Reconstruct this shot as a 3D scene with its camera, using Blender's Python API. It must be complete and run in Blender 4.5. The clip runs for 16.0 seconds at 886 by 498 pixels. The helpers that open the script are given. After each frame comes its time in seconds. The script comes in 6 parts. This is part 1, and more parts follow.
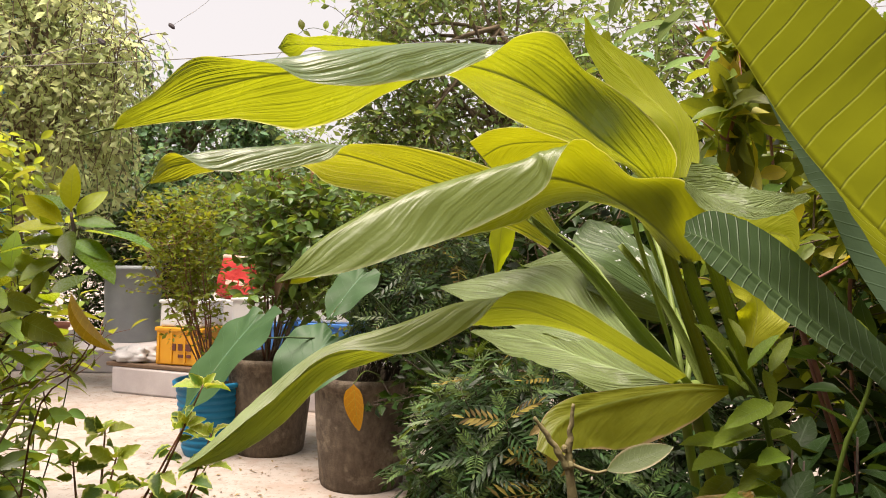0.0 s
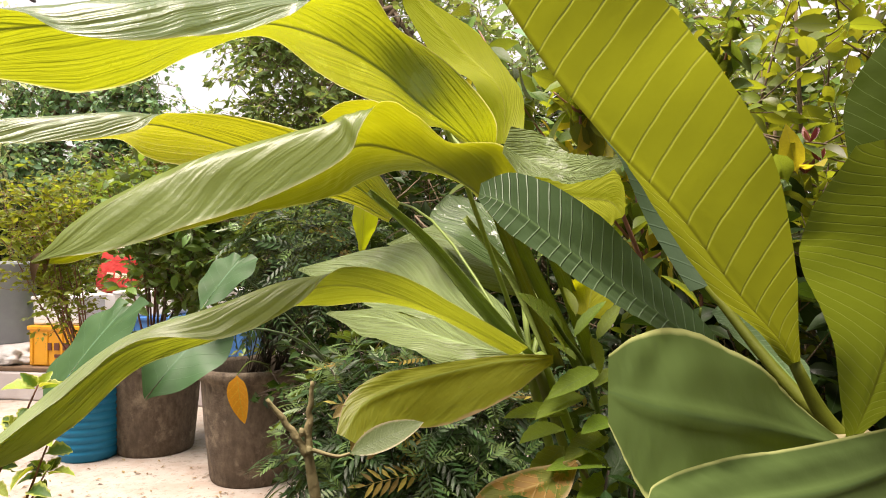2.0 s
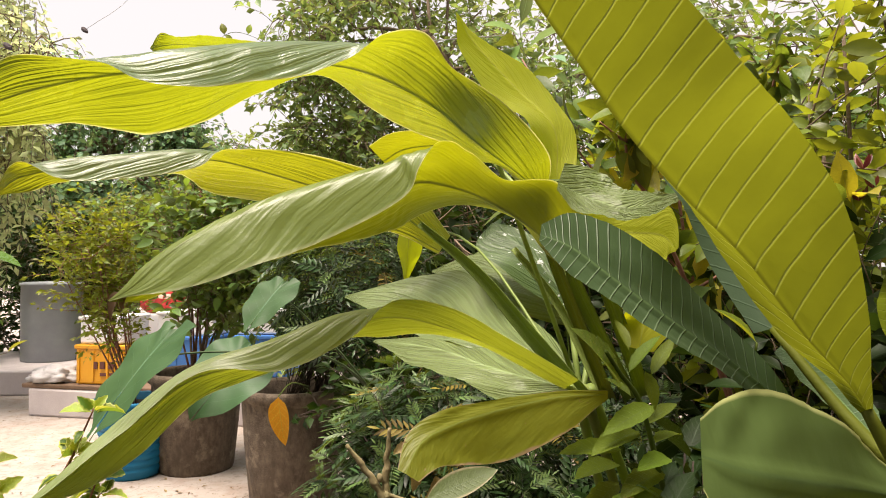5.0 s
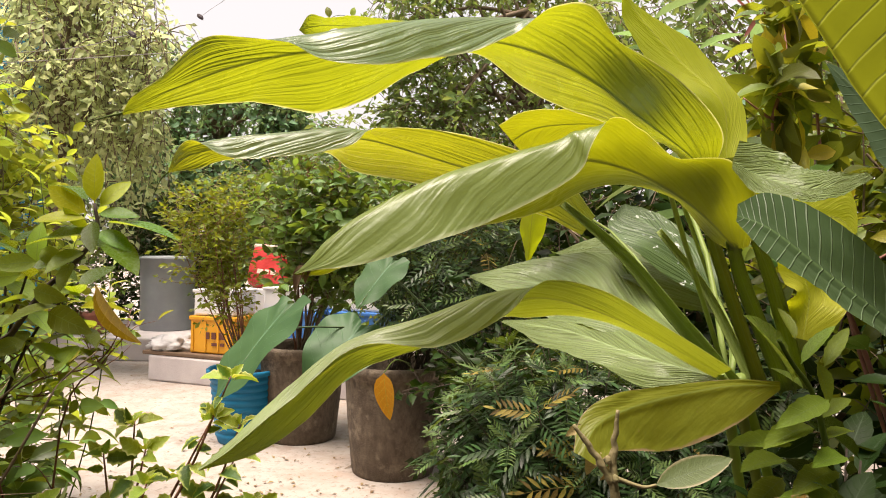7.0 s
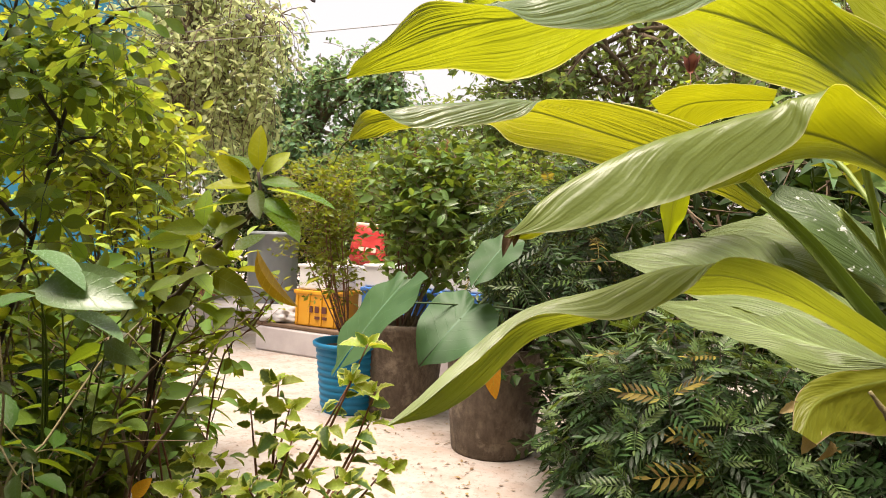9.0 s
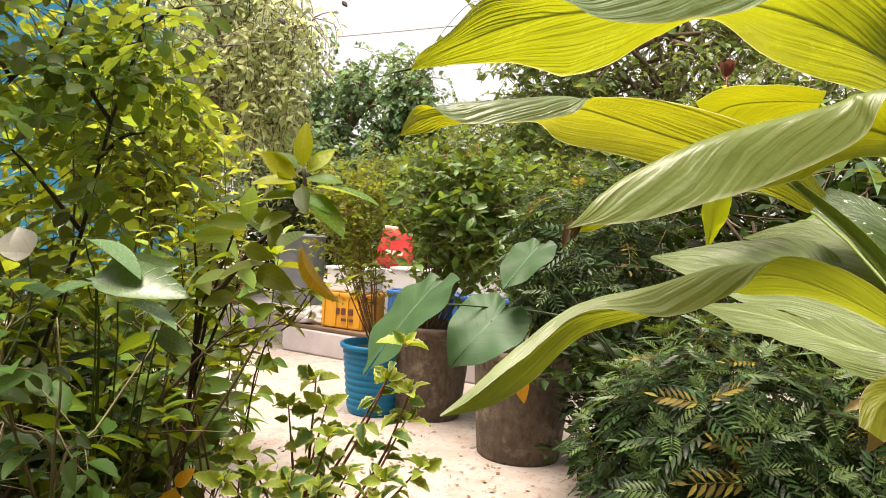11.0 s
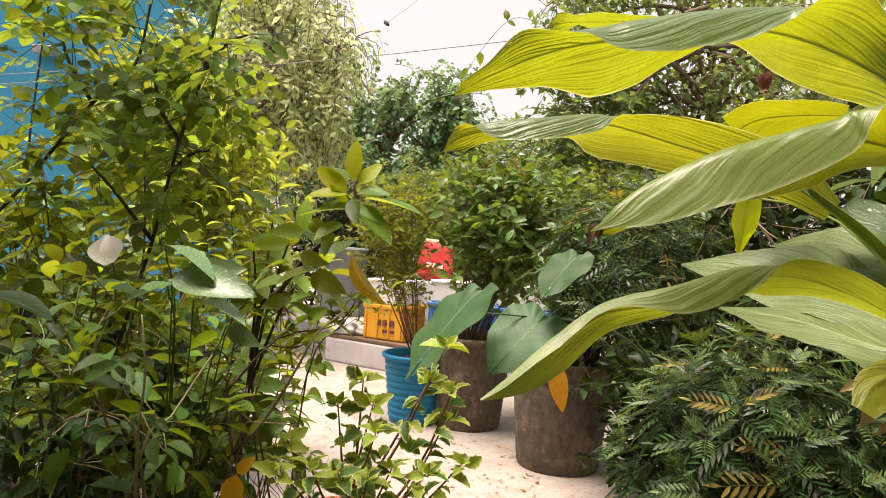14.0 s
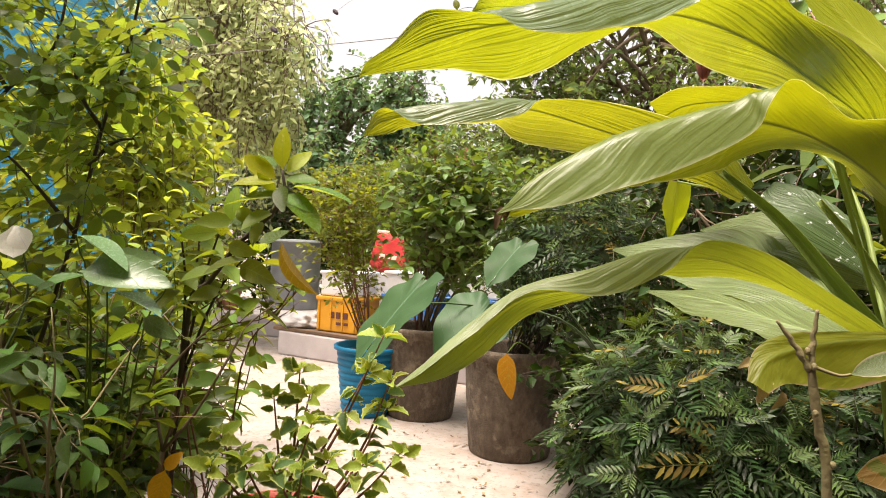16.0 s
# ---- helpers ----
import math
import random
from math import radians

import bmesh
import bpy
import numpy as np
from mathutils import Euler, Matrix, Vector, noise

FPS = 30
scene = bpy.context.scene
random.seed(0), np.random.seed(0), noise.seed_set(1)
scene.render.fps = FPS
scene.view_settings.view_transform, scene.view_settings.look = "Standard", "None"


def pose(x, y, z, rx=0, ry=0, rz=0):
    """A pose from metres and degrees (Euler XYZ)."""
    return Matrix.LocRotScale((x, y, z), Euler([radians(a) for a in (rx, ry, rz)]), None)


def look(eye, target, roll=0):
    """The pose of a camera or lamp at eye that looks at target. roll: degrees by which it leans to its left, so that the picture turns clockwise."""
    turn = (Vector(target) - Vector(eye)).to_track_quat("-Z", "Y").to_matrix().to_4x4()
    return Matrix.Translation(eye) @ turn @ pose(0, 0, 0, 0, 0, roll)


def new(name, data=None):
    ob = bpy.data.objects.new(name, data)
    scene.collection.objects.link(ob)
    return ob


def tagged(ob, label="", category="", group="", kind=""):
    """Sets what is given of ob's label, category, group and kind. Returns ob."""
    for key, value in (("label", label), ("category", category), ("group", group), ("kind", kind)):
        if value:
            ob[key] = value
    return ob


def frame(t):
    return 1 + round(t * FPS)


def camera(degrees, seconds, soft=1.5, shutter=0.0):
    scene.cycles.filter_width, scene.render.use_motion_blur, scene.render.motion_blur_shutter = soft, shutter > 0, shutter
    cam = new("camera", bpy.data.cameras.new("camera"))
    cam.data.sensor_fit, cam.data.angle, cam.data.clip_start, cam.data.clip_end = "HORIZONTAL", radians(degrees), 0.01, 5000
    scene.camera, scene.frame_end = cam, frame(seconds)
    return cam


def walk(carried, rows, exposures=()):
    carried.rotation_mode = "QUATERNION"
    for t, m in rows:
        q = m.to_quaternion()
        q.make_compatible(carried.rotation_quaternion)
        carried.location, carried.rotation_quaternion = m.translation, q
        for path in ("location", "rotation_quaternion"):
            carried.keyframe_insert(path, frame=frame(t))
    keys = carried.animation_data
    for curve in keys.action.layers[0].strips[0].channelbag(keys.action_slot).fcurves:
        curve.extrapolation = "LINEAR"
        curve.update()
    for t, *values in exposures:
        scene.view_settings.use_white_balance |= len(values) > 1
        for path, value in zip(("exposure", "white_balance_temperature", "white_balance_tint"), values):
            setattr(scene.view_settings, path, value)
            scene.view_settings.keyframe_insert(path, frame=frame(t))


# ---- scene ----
cam = camera(66.1, 16.0, soft=1.0)
PATH = [
    (0, (0.095, 0.061, 0.828), (0.025, 2.06, 0.862), 1.5),
    (0.5, (0.12, 0.071, 0.828), (0.15, 2.07, 0.852), 0.4),
    (1, (0.136, 0.076, 0.819), (0.248, 2.073, 0.823), 1.0),
    (1.5, (0.15, 0.083, 0.822), (0.319, 2.076, 0.821), -0.1),
    (2, (0.154, 0.087, 0.821), (0.358, 2.077, 0.813), -0.2),
    (2.5, (0.157, 0.089, 0.821), (0.37, 2.077, 0.805), -0.4),
    (3, (0.159, 0.09, 0.819), (0.376, 2.079, 0.802), -0.2),
    (3.2, (0.16, 0.092, 0.819), (0.381, 2.08, 0.79), -0.1),
    (5.3, (0.129, 0.078, 0.833), (0.165, 2.077, 0.896), -0.0),
    (5.5, (0.119, 0.076, 0.834), (0.097, 2.075, 0.901), 0.2),
    (6, (0.105, 0.078, 0.835), (-0.013, 2.074, 0.879), 0.4),
    (6.5, (0.102, 0.084, 0.83), (-0.031, 2.08, 0.843), 1.0),
    (7, (0.095, 0.086, 0.829), (-0.062, 2.08, 0.824), 1.0),
    (7.5, (0.077, 0.081, 0.832), (-0.157, 2.067, 0.821), 0.8),
    (8, (0.062, 0.085, 0.825), (-0.217, 2.065, 0.79), 2.1),
    (8.5, (0.043, 0.077, 0.823), (-0.307, 2.045, 0.794), 2.0),
    (9, (0.033, 0.075, 0.817), (-0.378, 2.031, 0.756), 2.7),
    (9.2, (0.023, 0.073, 0.813), (-0.412, 2.024, 0.759), 3.2),
    (11.3, (0.015, 0.065, 0.808), (-0.486, 2.0, 0.761), 3.7),
    (11.5, (0.017, 0.051, 0.81), (-0.514, 1.979, 0.801), 4.0),
    (12, (0.01, 0.024, 0.807), (-0.576, 1.936, 0.795), 3.9),
    (12.5, (0.015, 0.013, 0.806), (-0.586, 1.921, 0.802), 4.5),
    (13, (0.014, 0.012, 0.797), (-0.603, 1.915, 0.788), 4.6),
    (13.5, (0.021, 0.013, 0.799), (-0.586, 1.918, 0.785), 3.9),
    (14, (0.029, 0.013, 0.801), (-0.565, 1.923, 0.786), 3.5),
    (14.5, (0.034, 0.013, 0.798), (-0.561, 1.922, 0.763), 3.3),
    (15, (0.036, 0.016, 0.796), (-0.54, 1.931, 0.756), 3.3),
    (15.5, (0.039, 0.016, 0.8), (-0.526, 1.935, 0.787), 2.9),
    (16, (0.058, 0.027, 0.798), (-0.417, 1.97, 0.765), 2.8),
]
walk(cam, [(t, look(eye, target, roll)) for t, eye, target, roll in PATH], [(0.0, 0.69, 6900, 17), (2.5, 0.99, 6900, 17), (5.5, 0.66, 6900, 17), (6.0, 0.51, 6900, 17), (7.0, 0.80, 6900, 17), (9.0, 0.85, 6900, 17), (11.5, 0.92, 6900, 17), (12.0, 0.84, 6900, 17), (13.0, 0.68, 6900, 17), (14.0, 0.80, 6900, 17), (16.0, 0.90, 6900, 17)])

# ---- light ----
world = bpy.data.worlds.new("hazy_sky")
scene.world = world
world.use_nodes = True
wn = world.node_tree
wn.nodes.clear()
sky = wn.nodes.new("ShaderNodeTexSky")
sky.sky_type, sky.sun_disc = "NISHITA", False
sky.sun_elevation, sky.sun_rotation = radians(78), radians(-126)
sky.dust_density, sky.air_density, sky.ozone_density = 6.0, 1.0, 1.0
haze = wn.nodes.new("ShaderNodeMix")
haze.data_type = "RGBA"
haze.inputs[0].default_value = 0.7
haze.inputs[7].default_value = (9.0, 8.9, 8.7, 1)
back = wn.nodes.new("ShaderNodeBackground")
back.inputs[1].default_value = 0.08
wo = wn.nodes.new("ShaderNodeOutputWorld")
wn.links.new(sky.outputs[0], haze.inputs[6])
wn.links.new(haze.outputs[2], back.inputs[0])
wn.links.new(back.outputs[0], wo.inputs[0])
sun_data = bpy.data.lights.new("sun", "SUN")
sun_data.energy, sun_data.angle, sun_data.color = 5.3, radians(30), (1.0, 0.93, 0.82)
sun_lamp = new("sun", sun_data)
sun_lamp.matrix_world = look((-0.75, -0.55, 4.4), (0, 0, 0))

# ---- materials ----


class Nodes:
    """A small builder of node materials."""

    def __init__(self, name):
        self.mat = bpy.data.materials.new(name)
        self.mat.use_nodes = True
        self.tree = self.mat.node_tree
        self.tree.nodes.clear()
        self.out = self.add("ShaderNodeOutputMaterial")

    def add(self, kind, operation="", data_type="", blend_type="", clamp=None):
        n = self.tree.nodes.new(kind)
        if operation:
            n.operation = operation
        if data_type:
            n.data_type = data_type
        if blend_type:
            n.blend_type = blend_type
        if clamp is not None:
            n.clamp = clamp
        return n

    def link(self, a, b):
        self.tree.links.new(a, b)

    def put(self, socket, value):
        if hasattr(value, "is_output"):
            self.link(value, socket)
        else:
            socket.default_value = value

    def math(self, op, a, b=0.0, c=None):
        n = self.add("ShaderNodeMath", operation=op)
        self.put(n.inputs[0], a)
        self.put(n.inputs[1], b)
        if c is not None:
            self.put(n.inputs[2], c)
        return n.outputs[0]

    def mix(self, f, a, b, blend="MIX"):
        n = self.add("ShaderNodeMix", data_type="RGBA", blend_type=blend)
        self.put(n.inputs[0], f)
        self.put(n.inputs[6], a if hasattr(a, "is_output") else (*a, 1))
        self.put(n.inputs[7], b if hasattr(b, "is_output") else (*b, 1))
        return n.outputs[2]

    def noise(self, scale, detail=4.0, coord=None, rough=0.55):
        n = self.add("ShaderNodeTexNoise")
        n.inputs["Scale"].default_value = scale
        n.inputs["Detail"].default_value = detail
        n.inputs["Roughness"].default_value = rough
        if coord is None:
            coord = self.add("ShaderNodeTexCoord").outputs["Object"]
        self.link(coord, n.inputs["Vector"])
        return n.outputs[0]

    def ramp(self, value, lo, hi):
        n = self.add("ShaderNodeMapRange", clamp=True)
        self.put(n.inputs[0], value)
        n.inputs[1].default_value, n.inputs[2].default_value = lo, hi
        return n.outputs[0]

    def bump(self, height, strength, distance=0.002):
        n = self.add("ShaderNodeBump")
        n.inputs["Strength"].default_value = strength
        n.inputs["Distance"].default_value = distance
        self.link(height, n.inputs["Height"])
        return n.outputs[0]

    def surface(self, colour, rough=0.6, normal=None, metal=0.0, spec=0.5, coat=0.0):
        n = self.add("ShaderNodeBsdfPrincipled")
        self.put(n.inputs["Base Color"], colour if hasattr(colour, "is_output") else (*colour, 1))
        self.put(n.inputs["Roughness"], rough)
        n.inputs["Metallic"].default_value = metal
        n.inputs["Specular IOR Level"].default_value = spec
        n.inputs["Coat Weight"].default_value = coat
        n.inputs["Coat Roughness"].default_value = 0.22
        if normal is not None:
            self.link(normal, n.inputs["Normal"])
        return n.outputs[0]

    def done(self, shader):
        self.link(shader, self.out.inputs[0])
        return self.mat


def leaf_material(name, face, glow, rough=0.38, through_share=0.5, veins=0, slope=1.2, vein_colour=None, vein_share=0.35,
                  vein_width=0.82, spots=0.0, spot_colour=(0.35, 0.2, 0.05), margin=None, spread=0.25, relief=0.35, midrib=None, spec=0.5, stray=0.5, rib_dark=0.45, ragged=0.35, coat=0.0):
    """A leaf blade: a waxy face, and light that comes through it in the colour glow. UV x runs across (0.5 the midrib), y from stalk to tip."""
    n = Nodes(name)
    uv = n.add("ShaderNodeSeparateXYZ")
    n.link(n.add("ShaderNodeUVMap").outputs[0], uv.inputs[0])
    across = n.math("ABSOLUTE", n.math("MULTIPLY", n.math("SUBTRACT", uv.outputs[0], 0.5), 2.0))
    blotch = n.noise(28.0, 5.0)
    fine = n.noise(260.0, 3.0)
    rnd = n.math("FRACT", n.math("ADD", n.add("ShaderNodeNewGeometry").outputs["Random Per Island"], n.add("ShaderNodeObjectInfo").outputs["Random"]))
    shift = n.add("ShaderNodeHueSaturation")
    light = n.math("ADD", n.math("MULTIPLY", rnd, spread * 2), 1.0 - spread)
    light = n.math("MULTIPLY", light, n.math("ADD", n.math("MULTIPLY", blotch, 0.5), 0.75))
    n.put(shift.inputs["Hue"], n.math("ADD", n.math("MULTIPLY", rnd, 0.035), 0.4825))
    n.put(shift.inputs["Value"], light)
    shift2 = n.add("ShaderNodeHueSaturation")
    n.put(shift2.inputs["Hue"], n.math("ADD", n.math("MULTIPLY", rnd, 0.03), 0.485))
    n.put(shift2.inputs["Value"], n.math("ADD", n.math("MULTIPLY", light, 0.6), 0.4))
    shift.inputs["Color"].default_value = (*face, 1)
    shift2.inputs["Color"].default_value = (*glow, 1)
    c, g = shift.outputs[0], shift2.outputs[0]
    height = n.math("MULTIPLY", fine, 0.25)
    if veins:
        phase = n.math("SUBTRACT", n.math("MULTIPLY", uv.outputs[1], float(veins)), n.math("MULTIPLY", across, slope))
        phase = n.math("ADD", phase, n.math("MULTIPLY", blotch, stray))
        wave = n.math("ABSOLUTE", n.math("SUBTRACT", n.math("MULTIPLY", n.math("FRACT", phase), 2.0), 1.0))
        line = n.ramp(wave, vein_width, 1.0)
        if vein_width > 0.8:
            vc = vein_colour or tuple(min(1, v * 2.2 + 0.05) for v in face)
            c = n.mix(n.math("MULTIPLY", line, vein_share), c, vc)
            g = n.mix(n.math("MULTIPLY", line, vein_share * 0.8), g, tuple(min(1, v * 1.25 + 0.05) for v in glow))
            uneven = n.math("ADD", n.math("MULTIPLY", n.ramp(n.noise(38.0, 3.0), 0.35, 0.7), 1.1), 0.25)
            height = n.math("ADD", height, n.math("MULTIPLY", line, uneven))
        else:
            # pleats: noise drawn out along the veins; their sheen and shade go into the colour too
            along = n.add("ShaderNodeCombineXYZ")
            n.put(along.inputs[0], phase)
            n.put(along.inputs[1], n.math("MULTIPLY", uv.outputs[0], 2.0))
            n.put(along.inputs[2], n.math("MULTIPLY", rnd, 9.0))
            pleat = n.noise(1.7, 2.5, along.outputs[0], 0.5)
            c = n.mix(n.math("MULTIPLY", n.ramp(pleat, 0.38, 0.64), vein_share), n.mix(vein_share, c, tuple(v * 0.45 for v in face)), tuple(min(1, v * 1.5 + 0.02) for v in face))
            g = n.mix(n.math("MULTIPLY", n.ramp(pleat, 0.52, 0.7), 0.2), g, tuple(v * 0.5 for v in glow))
            height = n.math("ADD", height, n.math("MULTIPLY", pleat, 2.2))
    rib = n.math("SUBTRACT", 1.0, n.ramp(across, 0.012, 0.05))
    rc = midrib or tuple(min(1, v * 1.6 + 0.05) for v in face)
    c = n.mix(n.math("MULTIPLY", rib, 0.7), c, rc)
    g = n.mix(n.math("MULTIPLY", rib, 0.9), g, tuple(v * rib_dark for v in glow))
    if spots:
        s = n.ramp(n.noise(70.0, 6.0, rough=0.7), 1.0 - spots, 1.02 - spots)
        c, g = n.mix(s, c, spot_colour), n.mix(s, g, spot_colour)
    if margin:
        e = n.ramp(n.math("ADD", across, n.math("MULTIPLY", n.math("SUBTRACT", blotch, 0.5), ragged)), margin[0], margin[1])
        c, g = n.mix(e, c, margin[2]), n.mix(e, g, margin[3])
    nor = n.bump(height, relief)
    rough_out = n.math("ADD", n.math("MULTIPLY", blotch, 0.2), rough - 0.1)
    front = n.surface(c, rough_out, nor, spec=spec, coat=coat)
    back_side = n.add("ShaderNodeBsdfTranslucent")
    n.link(g, back_side.inputs[0])
    n.link(nor, back_side.inputs[1])
    m = n.add("ShaderNodeMixShader")
    m.inputs[0].default_value = through_share
    n.link(front, m.inputs[1])
    n.link(back_side.outputs[0], m.inputs[2])
    return n.done(m.outputs[0])


def plain_material(name, a, b, scale=20.0, rough=0.6, relief=0.2, fine=200.0, metal=0.0, spec=0.5, distance=0.002):
    """Two colours mingled by noise at two scales, with a fine relief."""
    n = Nodes(name)
    big, small = n.noise(scale, 6.0), n.noise(fine, 4.0)
    f = n.math("ADD", n.math("MULTIPLY", n.ramp(big, 0.3, 0.7), 0.7), n.math("MULTIPLY", small, 0.3))
    c = n.mix(f, a, b)
    r = n.math("ADD", n.math("MULTIPLY", big, 0.25), rough - 0.12)
    return n.done(n.surface(c, r, n.bump(n.math("ADD", small, n.math("MULTIPLY", big, 0.5)), relief, distance), metal, spec))


# Pale face stands in for sky sheen, pale margin for light on the edge.
TURMERIC = leaf_material("turmeric_leaf", (0.2, 0.31, 0.16), (0.37, 0.4, 0.008), 0.26, 0.5, veins=12, slope=7.0, vein_share=0.35, vein_width=0.3, relief=0.8, spread=0.05, stray=0.5, rib_dark=0.1, spec=0.6, coat=0.5, margin=(0.965, 1.0, (0.42, 0.48, 0.28), (0.8, 0.76, 0.3)), ragged=0.03)
# Same pale margin, painted as light along the edge.
TURMERIC_BRIGHT = leaf_material("turmeric_leaf_bright", (0.21, 0.29, 0.085), (0.37, 0.385, 0.005), 0.36, 0.46, veins=12, slope=6.0, vein_share=0.2, vein_width=0.3, relief=0.4, spread=0.05, stray=0.5, rib_dark=0.12, spec=0.4, coat=0.2, margin=(0.965, 1.0, (0.42, 0.48, 0.28), (0.75, 0.72, 0.2)), ragged=0.03)
TURMERIC_PALE = leaf_material("turmeric_leaf_pale", (0.17, 0.24, 0.08), (0.36, 0.41, 0.03), 0.38, 0.34, veins=18, slope=9.0, vein_share=0.5, vein_width=0.3, relief=0.8, spread=0.08, stray=0.4, spec=0.35, coat=0.12)
SPOTTED = leaf_material("turmeric_leaf_spotted", (0.075, 0.125, 0.04), (0.2, 0.27, 0.02), 0.36, 0.28, veins=16, slope=9.0, vein_share=0.6, vein_width=0.3, relief=0.8, spread=0.06, stray=0.4, spec=0.35, coat=0.15, spots=0.4, spot_colour=(0.7, 0.74, 0.68))
# Pale margin painted as edge light; pale face offsets shade from leaves above.
TURMERIC_PLEATED = leaf_material("turmeric_leaf_pleated", (0.3, 0.38, 0.16), (0.45, 0.49, 0.02), 0.36, 0.42, veins=14, slope=8.0, vein_share=0.16, vein_width=0.3, relief=0.5, spread=0.05, stray=0.5, rib_dark=0.3, spec=0.4, coat=0.25, margin=(0.965, 1.0, (0.42, 0.48, 0.28), (0.7, 0.7, 0.2)), ragged=0.03)
TURMERIC_OLD = leaf_material("turmeric_leaf_old", (0.16, 0.2, 0.02), (0.44, 0.44, 0.01), 0.42, 0.42, veins=8, slope=2.2, vein_share=0.14, vein_width=0.3, margin=(0.95, 1.0, (0.34, 0.24, 0.14), (0.4, 0.25, 0.1)), relief=0.25, spread=0.06, stray=0.4, spots=0.33, spot_colour=(0.3, 0.24, 0.05), spec=0.3, rib_dark=0.5)
# Yellow leaves; the raised face colour also stands for light from behind.
TURMERIC_YELLOW = leaf_material("turmeric_leaf_yellow", (0.5, 0.53, 0.06), (0.6, 0.64, 0.012), 0.4, 0.62, veins=26, slope=10.0, vein_share=0.3, vein_width=0.3, relief=0.3, spread=0.06, stray=0.4, rib_dark=0.4, spec=0.2)
STALK = plain_material("green_stalk", (0.05, 0.085, 0.01), (0.085, 0.12, 0.016), 25, 0.6, 0.2, spec=0.2)
SHEATH = leaf_material("turmeric_stalk", (0.26, 0.34, 0.09), (0.42, 0.48, 0.05), 0.42, 0.32, veins=3, slope=26.0, vein_share=0.5, vein_width=0.3, relief=0.4, spread=0.12, stray=0.2, spec=0.3)
PETIOLE = plain_material("olive_leaf_stalk", (0.06, 0.075, 0.006), (0.1, 0.115, 0.01), 30, 0.6, 0.2, spec=0.15)
# Sunlit, dimmer olive and shaded copies: light on the plumeria put in colour.
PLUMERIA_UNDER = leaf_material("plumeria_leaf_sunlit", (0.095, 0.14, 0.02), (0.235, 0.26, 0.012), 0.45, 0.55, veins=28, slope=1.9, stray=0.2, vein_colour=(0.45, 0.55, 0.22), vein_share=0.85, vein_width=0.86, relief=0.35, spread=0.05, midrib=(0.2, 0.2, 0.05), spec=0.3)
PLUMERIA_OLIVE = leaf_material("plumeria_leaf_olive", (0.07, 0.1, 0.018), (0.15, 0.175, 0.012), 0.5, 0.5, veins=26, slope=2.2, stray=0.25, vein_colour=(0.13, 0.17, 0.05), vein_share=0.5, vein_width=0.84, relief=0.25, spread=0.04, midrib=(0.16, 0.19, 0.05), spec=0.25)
PLUMERIA_SHADED = leaf_material("plumeria_leaf_shaded", (0.03, 0.05, 0.006), (0.06, 0.085, 0.005), 0.6, 0.3, veins=15, slope=2.0, stray=0.3, vein_colour=(0.12, 0.17, 0.05), vein_share=0.4, vein_width=0.9, relief=0.2, spread=0.05, spec=0.02)
PALE_EDGED = leaf_material("pale_edged_leaf", (0.10, 0.14, 0.045), (0.26, 0.28, 0.05), 0.45, 0.35, veins=12, slope=1.6, vein_share=0.25, relief=0.3, spread=0.05, margin=(0.8, 0.98, (0.42, 0.36, 0.22), (0.5, 0.4, 0.2)), ragged=0.15)
PLUMERIA = leaf_material("plumeria_leaf", (0.06, 0.1, 0.045), (0.13, 0.21, 0.02), 0.4, 0.26, veins=26, slope=1.1, stray=0.2, vein_colour=(0.36, 0.47, 0.3), vein_share=0.32, vein_width=0.82, relief=0.5, spread=0.06, midrib=(0.16, 0.26, 0.1), spec=0.25)
PLUMERIA_SMOOTH = leaf_material("plumeria_leaf_smooth", (0.085, 0.135, 0.04), (0.17, 0.24, 0.02), 0.5, 0.3, spread=0.05, relief=0.15, margin=(0.92, 0.97, (0.46, 0.5, 0.2), (0.5, 0.54, 0.15)), ragged=0.04, midrib=(0.1, 0.165, 0.05), spec=0.25)
PLUMERIA_BLUE = leaf_material("plumeria_leaf_blue_green", (0.055, 0.1, 0.055), (0.12, 0.2, 0.03), 0.42, 0.26, veins=22, slope=1.1, stray=0.2, vein_share=0.1, vein_width=0.84, relief=0.3, spread=0.05, midrib=(0.2, 0.28, 0.12), spec=0.3)
DARK_STALK = plain_material("dark_stalk", (0.045, 0.085, 0.03), (0.08, 0.12, 0.045), 25, 0.5, 0.2)
DARK_BARK = plain_material("dark_bark", (0.035, 0.025, 0.02), (0.085, 0.06, 0.045), 60, 0.85, 0.7)
BARK = plain_material("brown_bark", (0.10, 0.065, 0.04), (0.22, 0.16, 0.10), 40, 0.8, 0.7)
PALE_BARK = plain_material("green_grey_bark", (0.15, 0.135, 0.05), (0.25, 0.2, 0.1), 90, 0.7, 0.35, 500)
TWIG_RED = plain_material("reddish_twig", (0.16, 0.06, 0.04), (0.28, 0.12, 0.07), 45, 0.65, 0.4)
PINK_TWIG = plain_material("pink_twig", (0.26, 0.10, 0.085), (0.36, 0.17, 0.13), 45, 0.6, 0.3)
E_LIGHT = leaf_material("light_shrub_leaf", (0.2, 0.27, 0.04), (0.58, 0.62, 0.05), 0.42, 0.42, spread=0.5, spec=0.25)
BASIL = leaf_material("basil_leaf", (0.095, 0.16, 0.045), (0.32, 0.42, 0.035), 0.36, 0.3, veins=7, slope=1.3, vein_share=0.12, spread=0.7, spec=0.35)
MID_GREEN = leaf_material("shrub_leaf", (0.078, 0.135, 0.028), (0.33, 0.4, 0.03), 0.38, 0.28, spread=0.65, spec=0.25)
